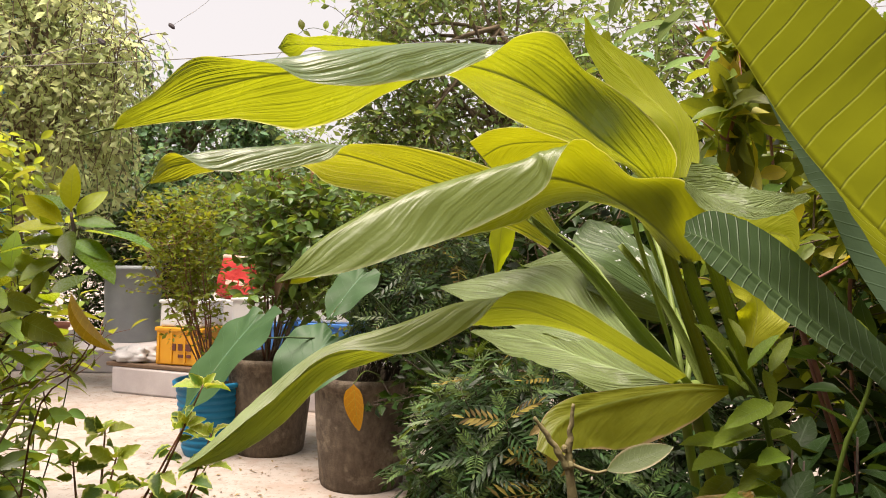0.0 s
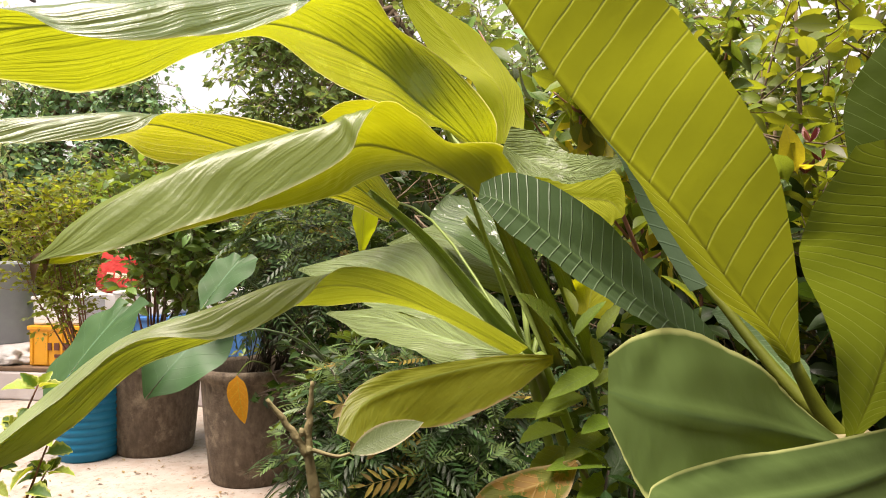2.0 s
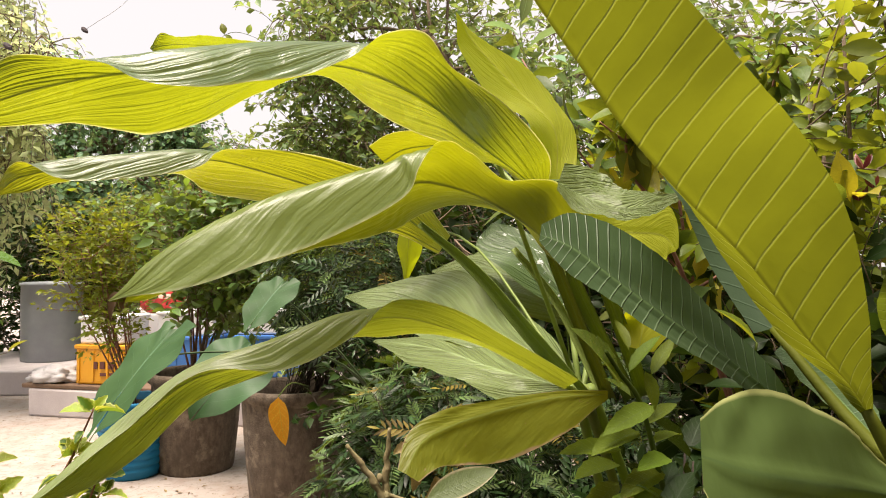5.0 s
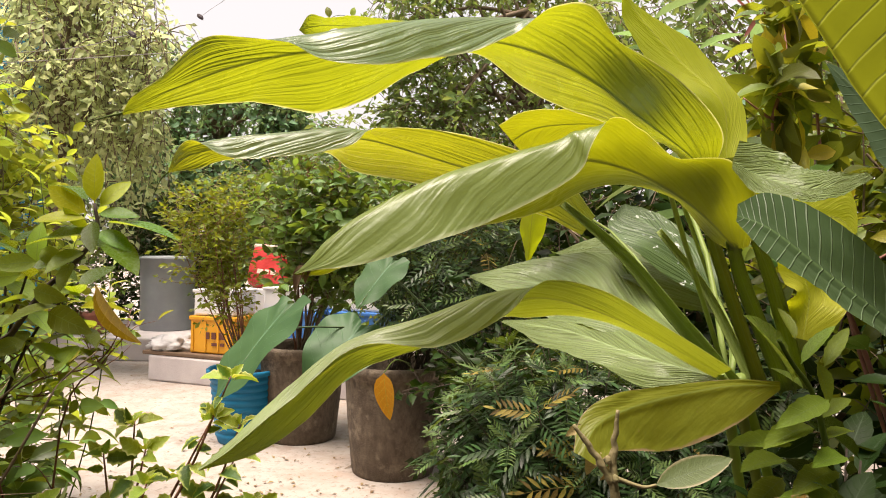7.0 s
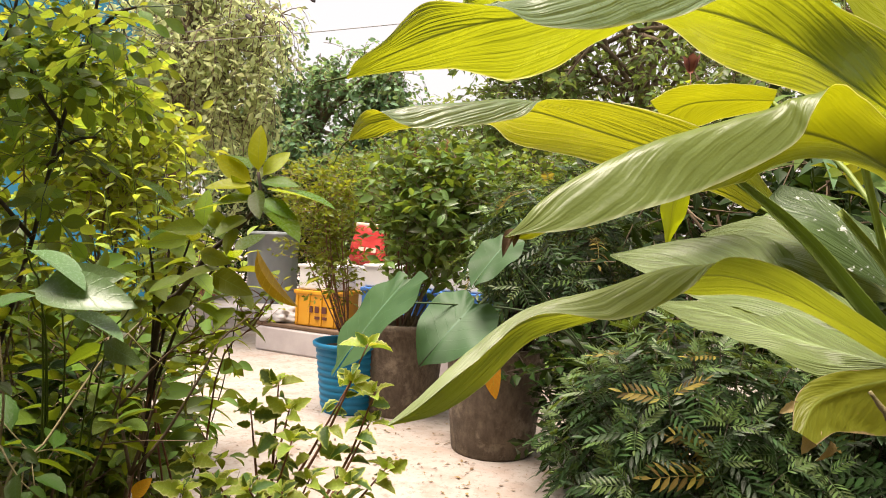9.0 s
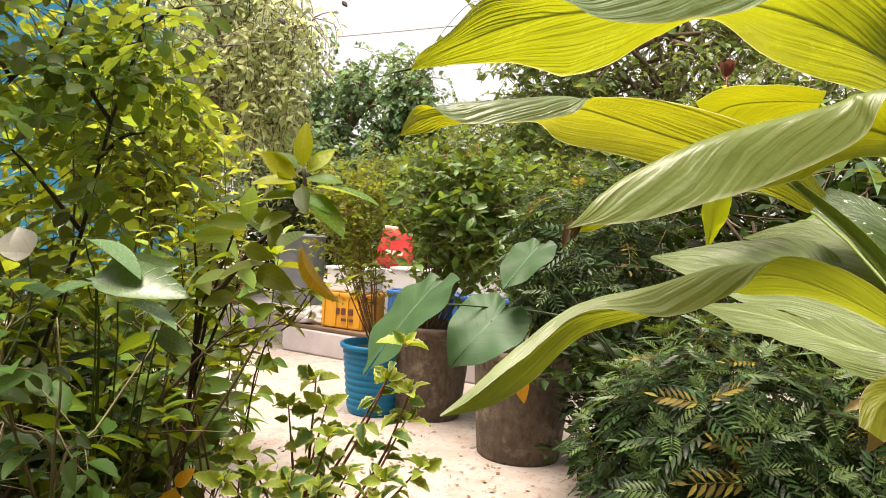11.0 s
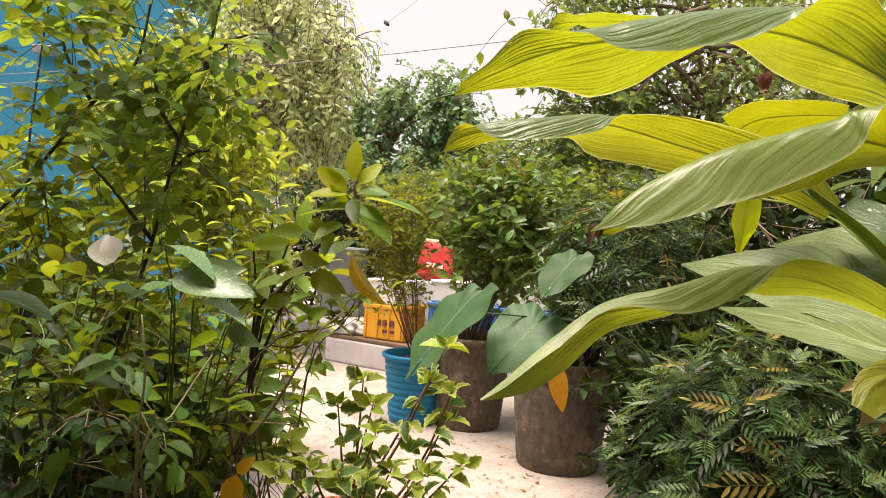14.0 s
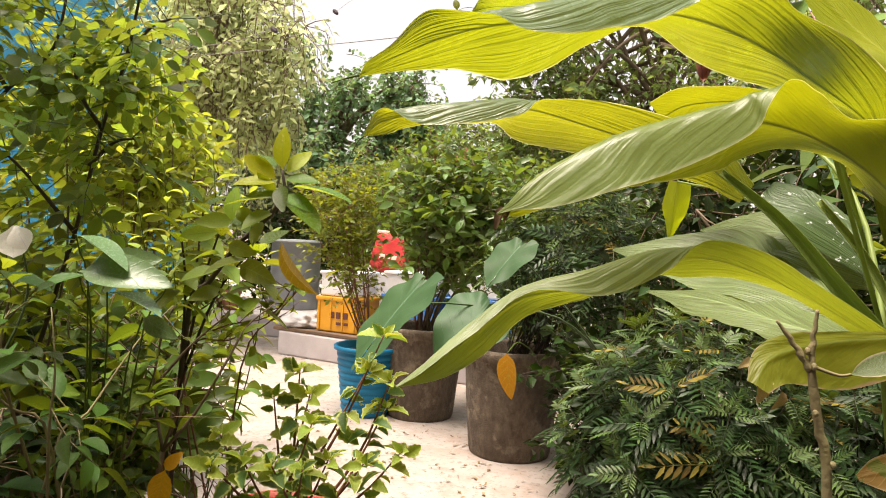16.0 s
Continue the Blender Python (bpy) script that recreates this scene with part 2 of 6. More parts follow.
# Shaded copy of the shrub green: the dark inside crowns is put in the colour.
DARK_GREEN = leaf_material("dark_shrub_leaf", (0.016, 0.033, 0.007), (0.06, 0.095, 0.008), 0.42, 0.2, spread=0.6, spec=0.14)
BLUE_GREEN = leaf_material("blue_green_tree_leaf", (0.125, 0.22, 0.12), (0.34, 0.48, 0.15), 0.42, 0.35, spread=0.7, spec=0.3)
# Paler than the near greens: the haze of distance is put in the colour.
FAR_GREEN = leaf_material("hazy_tree_leaf", (0.1, 0.16, 0.05), (0.36, 0.44, 0.09), 0.42, 0.4, spread=0.6, spec=0.3)
SHRUB_OLIVE = leaf_material("olive_shrub_leaf", (0.12, 0.155, 0.024), (0.4, 0.43, 0.024), 0.42, 0.4, spread=0.55, spec=0.3)
# Pale by colour: backlight and haze on the drooping trees are painted in.
OLIVE = leaf_material("olive_tree_leaf", (0.34, 0.39, 0.19), (0.8, 0.85, 0.42), 0.5, 0.52, spread=0.4, spec=0.3)
CROTON_YOUNG = leaf_material("young_croton_leaf", (0.28, 0.32, 0.012), (0.7, 0.68, 0.01), 0.34, 0.5, veins=9, slope=1.2, vein_share=0.15, spread=0.15, spec=0.25)
CROTON = leaf_material("croton_leaf", (0.06, 0.12, 0.01), (0.34, 0.39, 0.008), 0.28, 0.4, veins=9, slope=1.2, vein_share=0.3, spread=0.6, spec=0.25)
HIBISCUS = leaf_material("variegated_leaf", (0.06, 0.13, 0.03), (0.28, 0.38, 0.025), 0.36, 0.38, veins=6, slope=1.0, vein_share=0.25, margin=(0.55, 0.8, (0.42, 0.48, 0.12), (0.62, 0.66, 0.08)), spread=0.5, spec=0.3)
HIBISCUS_YOUNG = leaf_material("young_variegated_leaf", (0.3, 0.4, 0.06), (0.58, 0.64, 0.03), 0.36, 0.42, veins=6, slope=1.0, vein_share=0.3, margin=(0.7, 0.9, (0.6, 0.62, 0.25), (0.75, 0.75, 0.15)), spread=0.35, spec=0.3)
LANCE_WEED = leaf_material("lance_weed_leaf", (0.13, 0.19, 0.022), (0.36, 0.42, 0.02), 0.42, 0.4, veins=9, slope=1.4, vein_share=0.2, spread=0.2, spec=0.2)
# Lit copy of the weed green, sunlight put into its colour.
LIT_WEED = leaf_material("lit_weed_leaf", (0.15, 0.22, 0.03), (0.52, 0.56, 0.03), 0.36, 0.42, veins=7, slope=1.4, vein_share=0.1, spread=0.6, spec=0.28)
PEA = leaf_material("pea_leaf", (0.08, 0.145, 0.026), (0.36, 0.45, 0.035), 0.42, 0.46, veins=7, slope=1.2, vein_share=0.08, spread=0.75, spec=0.22)
# Two frond greens: lit tips and dark depths are put into the colour.
FROND_LIT_TIP = leaf_material("lit_tip_feathery_leaf", (0.085, 0.135, 0.04), (0.18, 0.24, 0.02), 0.36, 0.25, spread=0.5, spec=0.3)
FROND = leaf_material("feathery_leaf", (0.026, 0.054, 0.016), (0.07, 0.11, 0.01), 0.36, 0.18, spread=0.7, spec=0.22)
FROND_DRY = leaf_material("yellowed_feathery_leaf", (0.2, 0.15, 0.035), (0.36, 0.26, 0.03), 0.55, 0.35, spread=0.7, spec=0.2)
TARO = leaf_material("taro_leaf", (0.05, 0.115, 0.045), (0.11, 0.21, 0.04), 0.48, 0.26, veins=6, slope=-2.0, vein_colour=(0.13, 0.25, 0.14), vein_share=0.2, vein_width=0.94, spread=0.08, relief=0.25, midrib=(0.14, 0.26, 0.15), spec=0.25)
BROAD = leaf_material("broad_leaf", (0.12, 0.2, 0.085), (0.26, 0.38, 0.05), 0.26, 0.28, veins=8, slope=1.5, vein_share=0.12, spread=0.2, coat=0.2, relief=0.25, spec=0.4)
WEED = leaf_material("weed_leaf", (0.1, 0.17, 0.02), (0.28, 0.35, 0.015), 0.42, 0.3, veins=7, slope=1.4, vein_share=0.2, spread=0.4, spec=0.16)
# Darker copies of the weed green: shade low among the weeds, in the colour.
DARK_WEED = leaf_material("dark_weed_leaf", (0.036, 0.08, 0.014), (0.24, 0.3, 0.012), 0.34, 0.32, veins=8, slope=1.4, vein_share=0.15, spread=0.75, spec=0.22)
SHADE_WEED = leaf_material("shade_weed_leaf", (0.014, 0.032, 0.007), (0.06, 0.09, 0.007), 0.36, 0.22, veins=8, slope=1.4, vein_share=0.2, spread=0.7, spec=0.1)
YELLOW = leaf_material("yellow_leaf", (0.55, 0.38, 0.035), (0.75, 0.5, 0.02), 0.45, 0.45, veins=8, slope=1.2, vein_share=0.25, spread=0.12, spots=0.25, spot_colour=(0.3, 0.15, 0.03))
ORANGE = leaf_material("orange_leaf", (0.78, 0.4, 0.03), (0.95, 0.5, 0.02), 0.5, 0.42, veins=6, slope=1.2, vein_share=0.25, spread=0.08, spots=0.2, spot_colour=(0.4, 0.17, 0.03), spec=0.25)
DRY = leaf_material("dry_leaf", (0.20, 0.13, 0.06), (0.2, 0.12, 0.04), 0.8, 0.15, spread=0.4)
RUSSET = leaf_material("russet_leaf", (0.3, 0.2, 0.05), (0.45, 0.28, 0.03), 0.5, 0.35, veins=10, slope=2.0, vein_share=0.3, spread=0.06, spots=0.5, spot_colour=(0.16, 0.18, 0.03), margin=(0.8, 1.0, (0.5, 0.36, 0.2), (0.5, 0.34, 0.14)), spec=0.2)
TAN = leaf_material("tan_dry_leaf", (0.4, 0.3, 0.15), (0.5, 0.36, 0.14), 0.7, 0.35, spread=0.3, spots=0.4, spot_colour=(0.2, 0.12, 0.05), spec=0.2)
MOTTLED = leaf_material("mottled_weed_leaf", (0.15, 0.22, 0.03), (0.4, 0.46, 0.03), 0.4, 0.35, veins=9, slope=1.4, vein_share=0.2, spread=0.1, spots=0.42, spot_colour=(0.4, 0.38, 0.06), relief=0.8)
PETAL = leaf_material("white_petal", (0.85, 0.84, 0.76), (0.85, 0.83, 0.72), 0.5, 0.5, veins=8, slope=0.5, vein_share=0.1, spread=0.05)
GOLD = leaf_material("gold_leaf", (0.38, 0.33, 0.04), (0.75, 0.62, 0.03), 0.42, 0.5, spread=0.25, spots=0.2)
BUD = leaf_material("bud_scale", (0.14, 0.03, 0.03), (0.25, 0.05, 0.04), 0.4, 0.25, spread=0.4)
SEED_CUP = leaf_material("dry_seed_cup", (0.26, 0.14, 0.09), (0.4, 0.2, 0.1), 0.6, 0.3, spread=0.4, spec=0.2)
ROSE = leaf_material("rose_petal", (0.24, 0.075, 0.07), (0.4, 0.14, 0.08), 0.5, 0.35, spread=0.3, spec=0.3)


def concrete_material():
    n = Nodes("cement_floor")
    big, mid, fine = n.noise(1.3, 6.0), n.noise(9.0, 6.0, rough=0.65), n.noise(160.0, 5.0)
    c = n.mix(n.ramp(big, 0.35, 0.7), (0.33, 0.285, 0.25), (0.44, 0.4, 0.365))
    c = n.mix(n.math("MULTIPLY", n.ramp(mid, 0.47, 0.66), 0.7), c, (0.28, 0.2, 0.155))
    c = n.mix(n.math("MULTIPLY", n.ramp(n.noise(3.1, 8.0, rough=0.7), 0.52, 0.66), 0.55), c, (0.33, 0.26, 0.22))
    c = n.mix(n.math("MULTIPLY", n.ramp(n.noise(34.0, 7.0, rough=0.75), 0.53, 0.62), 0.65), c, (0.17, 0.125, 0.095))
    c = n.mix(n.math("MULTIPLY", fine, 0.3), c, (0.24, 0.2, 0.17))
    h = n.math("ADD", n.math("MULTIPLY", mid, 0.6), n.math("MULTIPLY", fine, 0.4))
    return n.done(n.surface(c, 0.82, n.bump(h, 0.5, 0.004)))


def pot_material():
    n = Nodes("weathered_cement_pot")
    coord = n.add("ShaderNodeTexCoord").outputs["Object"]
    mp = n.add("ShaderNodeMapping")
    mp.inputs["Scale"].default_value = (1, 1, 0.55)
    n.link(coord, mp.inputs[0])
    streak = n.noise(42.0, 6.0, mp.outputs[0], 0.65)
    big, fine = n.noise(7.0, 6.0), n.noise(180.0, 4.0)
    c = n.mix(n.ramp(streak, 0.35, 0.7), (0.075, 0.053, 0.036), (0.19, 0.145, 0.1))
    c = n.mix(n.math("MULTIPLY", n.ramp(big, 0.45, 0.65), 0.55), c, (0.07, 0.05, 0.034))
    c = n.mix(n.math("MULTIPLY", n.ramp(n.noise(11.0, 6.0, rough=0.7), 0.54, 0.66), 0.65), c, (0.3, 0.24, 0.175))
    h = n.math("ADD", streak, n.math("MULTIPLY", fine, 0.5))
    return n.done(n.surface(c, 0.85, n.bump(h, 0.9, 0.007)))


CEMENT, POT = concrete_material(), pot_material()
SOIL = plain_material("soil", (0.035, 0.025, 0.018), (0.09, 0.065, 0.045), 60, 0.95, 0.9, 220, distance=0.006)
SLAB = plain_material("whitewashed_slab", (0.42, 0.37, 0.38), (0.60, 0.56, 0.55), 7, 0.85, 0.5, 120)
GREY_METAL = plain_material("grey_drum", (0.24, 0.26, 0.28), (0.35, 0.38, 0.4), 6, 0.5, 0.1, 150)
BLUE_PLASTIC = plain_material("blue_plastic", (0.006, 0.15, 0.31), (0.012, 0.2, 0.37), 10, 0.48, 0.08, 120, spec=0.25)
YELLOW_PLASTIC = plain_material("yellow_crate_plastic", (0.68, 0.30, 0.01), (0.74, 0.37, 0.02), 10, 0.4, 0.08, 120)
WHITE_PLASTIC = plain_material("white_box", (0.68, 0.68, 0.68), (0.8, 0.8, 0.79), 10, 0.5, 0.08, 120)
BLUE_CRATE = plain_material("blue_crate", (0.04, 0.16, 0.5), (0.07, 0.24, 0.6), 10, 0.4, 0.08, 120)
RED_BAG = plain_material("red_sack", (0.5, 0.025, 0.025), (0.62, 0.06, 0.05), 14, 0.42, 0.5, 60, distance=0.01)
CREAM = plain_material("cream_print", (0.62, 0.45, 0.36), (0.7, 0.55, 0.45), 14, 0.5, 0.1)
DARK_PRINT = plain_material("dark_print", (0.10, 0.03, 0.02), (0.14, 0.04, 0.03), 14, 0.5, 0.1)
CLOTH = plain_material("grey_cloth", (0.42, 0.40, 0.40), (0.66, 0.64, 0.63), 16, 0.9, 0.6, 140)
BLUE_WALL = plain_material("blue_painted_wall", (0.02, 0.23, 0.40), (0.035, 0.30, 0.50), 2.5, 0.75, 0.3, 90)
BLUE_TARP = plain_material("blue_tarpaulin", (0.01, 0.11, 0.19), (0.02, 0.16, 0.26), 3.0, 0.5, 0.4, 60)
# Dark colour for the added walls, so that they return little light.
UNSEEN_WALL = plain_material("unseen_dark_wall", (0.09, 0.085, 0.07), (0.15, 0.135, 0.11), 3, 0.85, 0.4, 90)
TERRACOTTA = plain_material("red_plastic_pot", (0.40, 0.05, 0.03), (0.5, 0.09, 0.05), 12, 0.5, 0.15)
BRICK_RED = plain_material("brick_red", (0.25, 0.09, 0.06), (0.36, 0.15, 0.1), 20, 0.85, 0.5)
BOARD = plain_material("weathered_board", (0.1, 0.06, 0.035), (0.19, 0.12, 0.075), 14, 0.8, 0.5)
CABLE = plain_material("grey_cable", (0.25, 0.24, 0.22), (0.4, 0.38, 0.35), 30, 0.6, 0.1)
DARK_KNOT = plain_material("dark_knot", (0.05, 0.04, 0.05), (0.09, 0.07, 0.07), 60, 0.8, 0.4)
PIPE = plain_material("white_pipe", (0.6, 0.6, 0.6), (0.72, 0.72, 0.72), 12, 0.5, 0.1)

# ---- builders ----
UP = Vector((0, 0, 1))


def thing(name, place, label, category, group="", kind=""):
    """An Empty at the base of a thing."""
    e = new(name)
    e.empty_display_size = 0.05
    e.location = place
    return tagged(e, label, category, group, kind)


def mesh_of(name, verts, faces, uvs=None, smooth=True):
    """A mesh from arrays; uvs: one pair for each vertex."""
    me = bpy.data.meshes.new(name)
    me.from_pydata([tuple(map(float, v)) for v in verts], [], [tuple(map(int, f)) for f in faces])
    if uvs is not None:
        layer = me.uv_layers.new(name="UVMap")
        idx = np.empty(len(me.loops), dtype=np.int32)
        me.loops.foreach_get("vertex_index", idx)
        layer.data.foreach_set("uv", np.asarray(uvs, dtype=np.float32)[idx].ravel())
    me.polygons.foreach_set("use_smooth", [smooth] * len(me.polygons))
    me.update()
    return me


def put(name, me, material, parent=None, label=""):
    """A mesh object with one material; under a parent it keeps its world place."""
    ob = new(name, me)
    if material is not None and not me.materials:
        me.materials.append(material)
    if parent is not None:
        ob.parent = parent
        ob.matrix_parent_inverse = Matrix.Translation(parent.location).inverted() if parent.parent is None else Matrix.Identity(4)
    if label:
        ob["label"] = label
    return ob


def part(name, bm, material, parent, label=""):
    me = bpy.data.meshes.new(name)
    bm.normal_update()
    bm.to_mesh(me)
    bm.free()
    return put(name, me, material, parent, label)


def spline(points, steps):
    """Catmull-Rom through the points, as an array."""
    p = np.asarray(points, dtype=float)
    ends = [2 * p[0] - p[1], *p, 2 * p[-1] - p[-2]]
    out = []
    for a, b, c, d in zip(ends, ends[1:], ends[2:], ends[3:]):
        for k in range(steps):
            t = k / steps
            out.append(0.5 * (2 * b + (c - a) * t + (2 * a - 5 * b + 4 * c - d) * t * t + (3 * b - a - 3 * c + d) * t ** 3))
    out.append(p[-1])
    return np.array(out)


def tube(points, radii, sides=7, steps=4):
    """Vertices and faces of a round stem along a smooth line."""
    line = spline(np.c_[np.asarray(points, float), np.asarray(radii, float)], steps)
    verts, faces = [], []
    ref = np.array((0.31, 0.52, 0.79))
    for i, q in enumerate(line):
        t = line[min(i + 1, len(line) - 1), :3] - line[max(i - 1, 0), :3]
        t /= np.linalg.norm(t) + 1e-9
        a = np.cross(t, ref)
        a /= np.linalg.norm(a) + 1e-9
        b = np.cross(t, a)
        for k in range(sides):
            w = 2 * math.pi * k / sides
            verts.append(q[:3] + max(q[3], 0.0003) * (a * math.cos(w) + b * math.sin(w)))
    n = len(line)
    for i in range(n - 1):
        for k in range(sides):
            j = (k + 1) % sides
            faces.append((i * sides + k, i * sides + j, (i + 1) * sides + j, (i + 1) * sides + k))
    faces.append(tuple(range(sides))[::-1])
    faces.append(tuple((n - 1) * sides + k for k in range(sides)))
    return verts, faces


def stem(parent, points, radii, material, name="stem", sides=7, steps=4):
    v, f = tube(points, radii, sides, steps)
    return put(name, mesh_of(name, v, f), material, parent)


def joined(pieces):
    """Several (verts, faces) or (verts, faces, uvs) as one."""
    vs, fs, us, base = [], [], [], 0
    for p in pieces:
        vs.extend(p[0])
        fs.extend(tuple(i + base for i in f) for f in p[1])
        us.extend(p[2] if len(p) > 2 else [(0.5, 0.5)] * len(p[0]))
        base += len(p[0])
    return vs, fs, us


def lathe(profile, sides=40, wobble=0.0):
    """A solid turned round z: profile rows of (radius, z)."""
    verts, faces = [], []
    for r, z in profile:
        for k in range(sides):
            w = 2 * math.pi * k / sides
            rr = r * (1 + wobble * noise.noise((math.cos(w) * 1.3, math.sin(w) * 1.3, z * 6)))
            verts.append((rr * math.cos(w), rr * math.sin(w), z))
    for i in range(len(profile) - 1):
        for k in range(sides):
            j = (k + 1) % sides
            faces.append((i * sides + k, i * sides + j, (i + 1) * sides + j, (i + 1) * sides + k))
    faces.append(tuple(range(sides))[::-1])
    faces.append(tuple((len(profile) - 1) * sides + k for k in range(sides)))
    return verts, faces


def at_place(v, place):
    return [(x + place[0], y + place[1], z + place[2]) for x, y, z in v]


def rounded_box(size, bevel, cuts=0):
    bm = bmesh.new()
    bmesh.ops.create_cube(bm, size=1.0)
    bmesh.ops.scale(bm, vec=size, verts=bm.verts)
    bmesh.ops.bevel(bm, geom=bm.edges[:], offset=bevel, segments=2, affect="EDGES", profile=0.5)
    if cuts:
        bmesh.ops.subdivide_edges(bm, edges=bm.edges[:], cuts=cuts, use_grid_fill=True)
    return bm


def boxed(name, size, m, bevel, material, parent, label="", cuts=0):
    bm = rounded_box(size, bevel, cuts)
    bmesh.ops.transform(bm, matrix=m, verts=bm.verts)
    return part(name, bm, material, parent, label)


def blade(name, rows, material, parent, label="", steps=12, ripple=0.0003, waves=19.0, slant=9.0):
    """A large leaf along its midrib. Each row: the midrib's place, then for each half its width in mm and its angle about the midrib;
    a half that folds over has a second width and angle, the first being that of the fold."""
    rows = [(*r[:5], r[3] / 2, r[4], *((r[5] / 2, r[6], *r[5:]) if len(r) == 7 else r[5:])) for r in rows]
    line = spline([r[:3] for r in rows], steps)
    sect = spline([r[3:] for r in rows], steps)
    rail = np.asarray([r[:3] for r in rows])
    tang = np.array([(rail[min(i + 1, len(rail) - 1)] - rail[max(i - 1, 0)]) for i in range(len(rail))])
    tang /= np.linalg.norm(tang, axis=1)[:, None]
    tang = spline(tang, steps)
    verts, uvs, faces = [], [], []
    n, m = len(line), 17
    for i in range(n):
        t = tang[i] / np.linalg.norm(tang[i])
        side = np.cross(t, (0, 0, 1))
        side /= np.linalg.norm(side) + 1e-9
        up = np.cross(side, t)
        q = []
        for k in range(4):
            w, a = max(sect[i][2 * k], 0.2) / 1000, radians(sect[i][2 * k + 1])
            q.append(w * (math.cos(a) * side + math.sin(a) * up))
        control = [q[0], q[1], np.zeros(3), q[2], q[3]]
        curve = spline(control, 4)
        v = i / (n - 1)
        for j in range(m):
            u = j / (m - 1)
            d = curve[min(j + 1, m - 1)] - curve[max(j - 1, 0)]
            nor = np.cross(t, d)
            nor /= np.linalg.norm(nor) + 1e-9
            far = abs(u - 0.5) * 2
            env = math.sin(math.pi * min(1, v * 1.02)) ** 0.6
            bend = ripple * math.sin(2 * math.pi * (v * waves - far * slant) + 1.3 * noise.noise((v * 5, u * 3, line[0][1] * 40))) * min(1, far * 2.5) * env
            bend *= 0.5 + noise.noise((v * 9, u * 6, 3.1)) * 1.2
            bend += 5.0 * ripple * noise.noise((v * 7 + len(name), u * 4, line[0][0] * 30)) * far * env
            bend -= 0.0016 * math.exp(-(far / 0.07) ** 2) * env
            verts.append(line[i] + curve[j] + nor * bend)
            uvs.append((u, v))
    for i in range(n - 1):
        for j in range(m - 1):
            a = i * m + j
            faces.append((a, a + 1, a + m + 1, a + m))
    return put(name, mesh_of(name, verts, faces, uvs), material, parent, label)


def leaf(length=1.0, width=0.4, segs=4, fold=0.25, droop=0.25, widest=0.4, stalk=0.12, notch=0.0, teeth=0.0):
    """A small leaf from the origin along +y, its face to +z: (verts, faces, uvs)."""
    verts, faces, uvs = [(0, 0, 0)], [], [(0.5, 0)]
    ys = [stalk + (1 - stalk) * k / segs for k in range(segs + 1)]
    for k, y in enumerate(ys):
        f = k / segs
        p = math.log(0.5) / math.log(widest)
        w = width * 0.5 * math.sin(math.pi * f ** p) ** 0.75 if 0 < k < segs else width * (0.06 if k == 0 else 0.0)
        if teeth and 0 < k < segs:
            w *= 1 + teeth * (1 if k % 2 else -1)
        z = -droop * f * f * length
        back = notch * length * max(0, 1 - f * 4)
        verts += [(-w * length, (y - back) * length, z + fold * w * length), (0, y * length, z), (w * length, (y - back) * length, z + fold * w * length)]
        uvs += [(0, y), (0.5, y), (1, y)]
    faces += [(0, 2, 1), (0, 3, 2)]
    for k in range(segs):
        a = 1 + 3 * k
        faces += [(a, a + 1, a + 4, a + 3), (a + 1, a + 2, a + 5, a + 4)]
    return np.array(verts), faces, uvs


def placed(template, m):
    v, f, u = template
    a = np.array(m)
    return np.asarray(v) @ a[:3, :3].T + a[:3, 3], f, u


def frond(pairs=6, leaflet=(0.3, 0.1), spread_angle=62, droop=0.25, round_=False, segs=2, end=True):
    """A feathery leaf of unit length: leaflets in pairs along a stalk."""
    pieces = []
    lt = leaf(1.0, leaflet[1] / leaflet[0], segs, 0.2, 0.15, 0.5 if round_ else 0.4, 0.04)
    for k in range(pairs):
        f = 0.18 + 0.78 * k / max(1, pairs - (0 if end else 1))
        size = leaflet[0] * (0.65 + 0.35 * math.sin(math.pi * min(1, 0.15 + 0.75 * k / pairs)))
        for s in (-1, 1):
            m = Matrix.Translation((0, f, -droop * f * f)) @ pose(0, 0, 0, 0, s * 8, -s * spread_angle) @ Matrix.Scale(size, 4)
            pieces.append(placed(lt, m))
    if end:
        pieces.append(placed(lt, Matrix.Translation((0, 0.95, -droop * 0.9)) @ Matrix.Scale(leaflet[0] * 0.9, 4)))
    rv, rf = tube([(0, 0, 0), (0, 0.5, -droop * 0.25), (0, 0.97, -droop * 0.94)], [0.012, 0.009, 0.004], 3, 2)
    pieces.append((rv, rf, [(0.5, 0.3)] * len(rv)))
    v, f, u = joined(pieces)
    return np.array(v), f, u


def cloud(name, template, mats, material, parent, label=""):
    """Many leaves as one mesh."""
    v, f, u = template
    v = np.asarray(v)
    k = len(v)
    a = np.array([np.array(m) for m in mats])
    verts = (np.einsum("nij,kj->nki", a[:, :3, :3], v) + a[:, None, :3, 3]).reshape(-1, 3)
    quads = [x for x in f]
    loops = np.concatenate([np.array(x) for x in quads])
    sizes = np.array([len(x) for x in quads])
    n = len(mats)
    all_loops = (loops[None, :] + (np.arange(n) * k)[:, None]).ravel()
    totals = np.tile(sizes, n)
    starts = np.r_[0, np.cumsum(totals)[:-1]]
    me = bpy.data.meshes.new(name)
    me.vertices.add(len(verts))
    me.vertices.foreach_set("co", verts.ravel().astype(np.float32))
    me.loops.add(len(all_loops))
    me.loops.foreach_set("vertex_index", all_loops.astype(np.int32))
    me.polygons.add(len(totals))
    me.polygons.foreach_set("loop_start", starts.astype(np.int32))
    layer = me.uv_layers.new(name="UVMap")
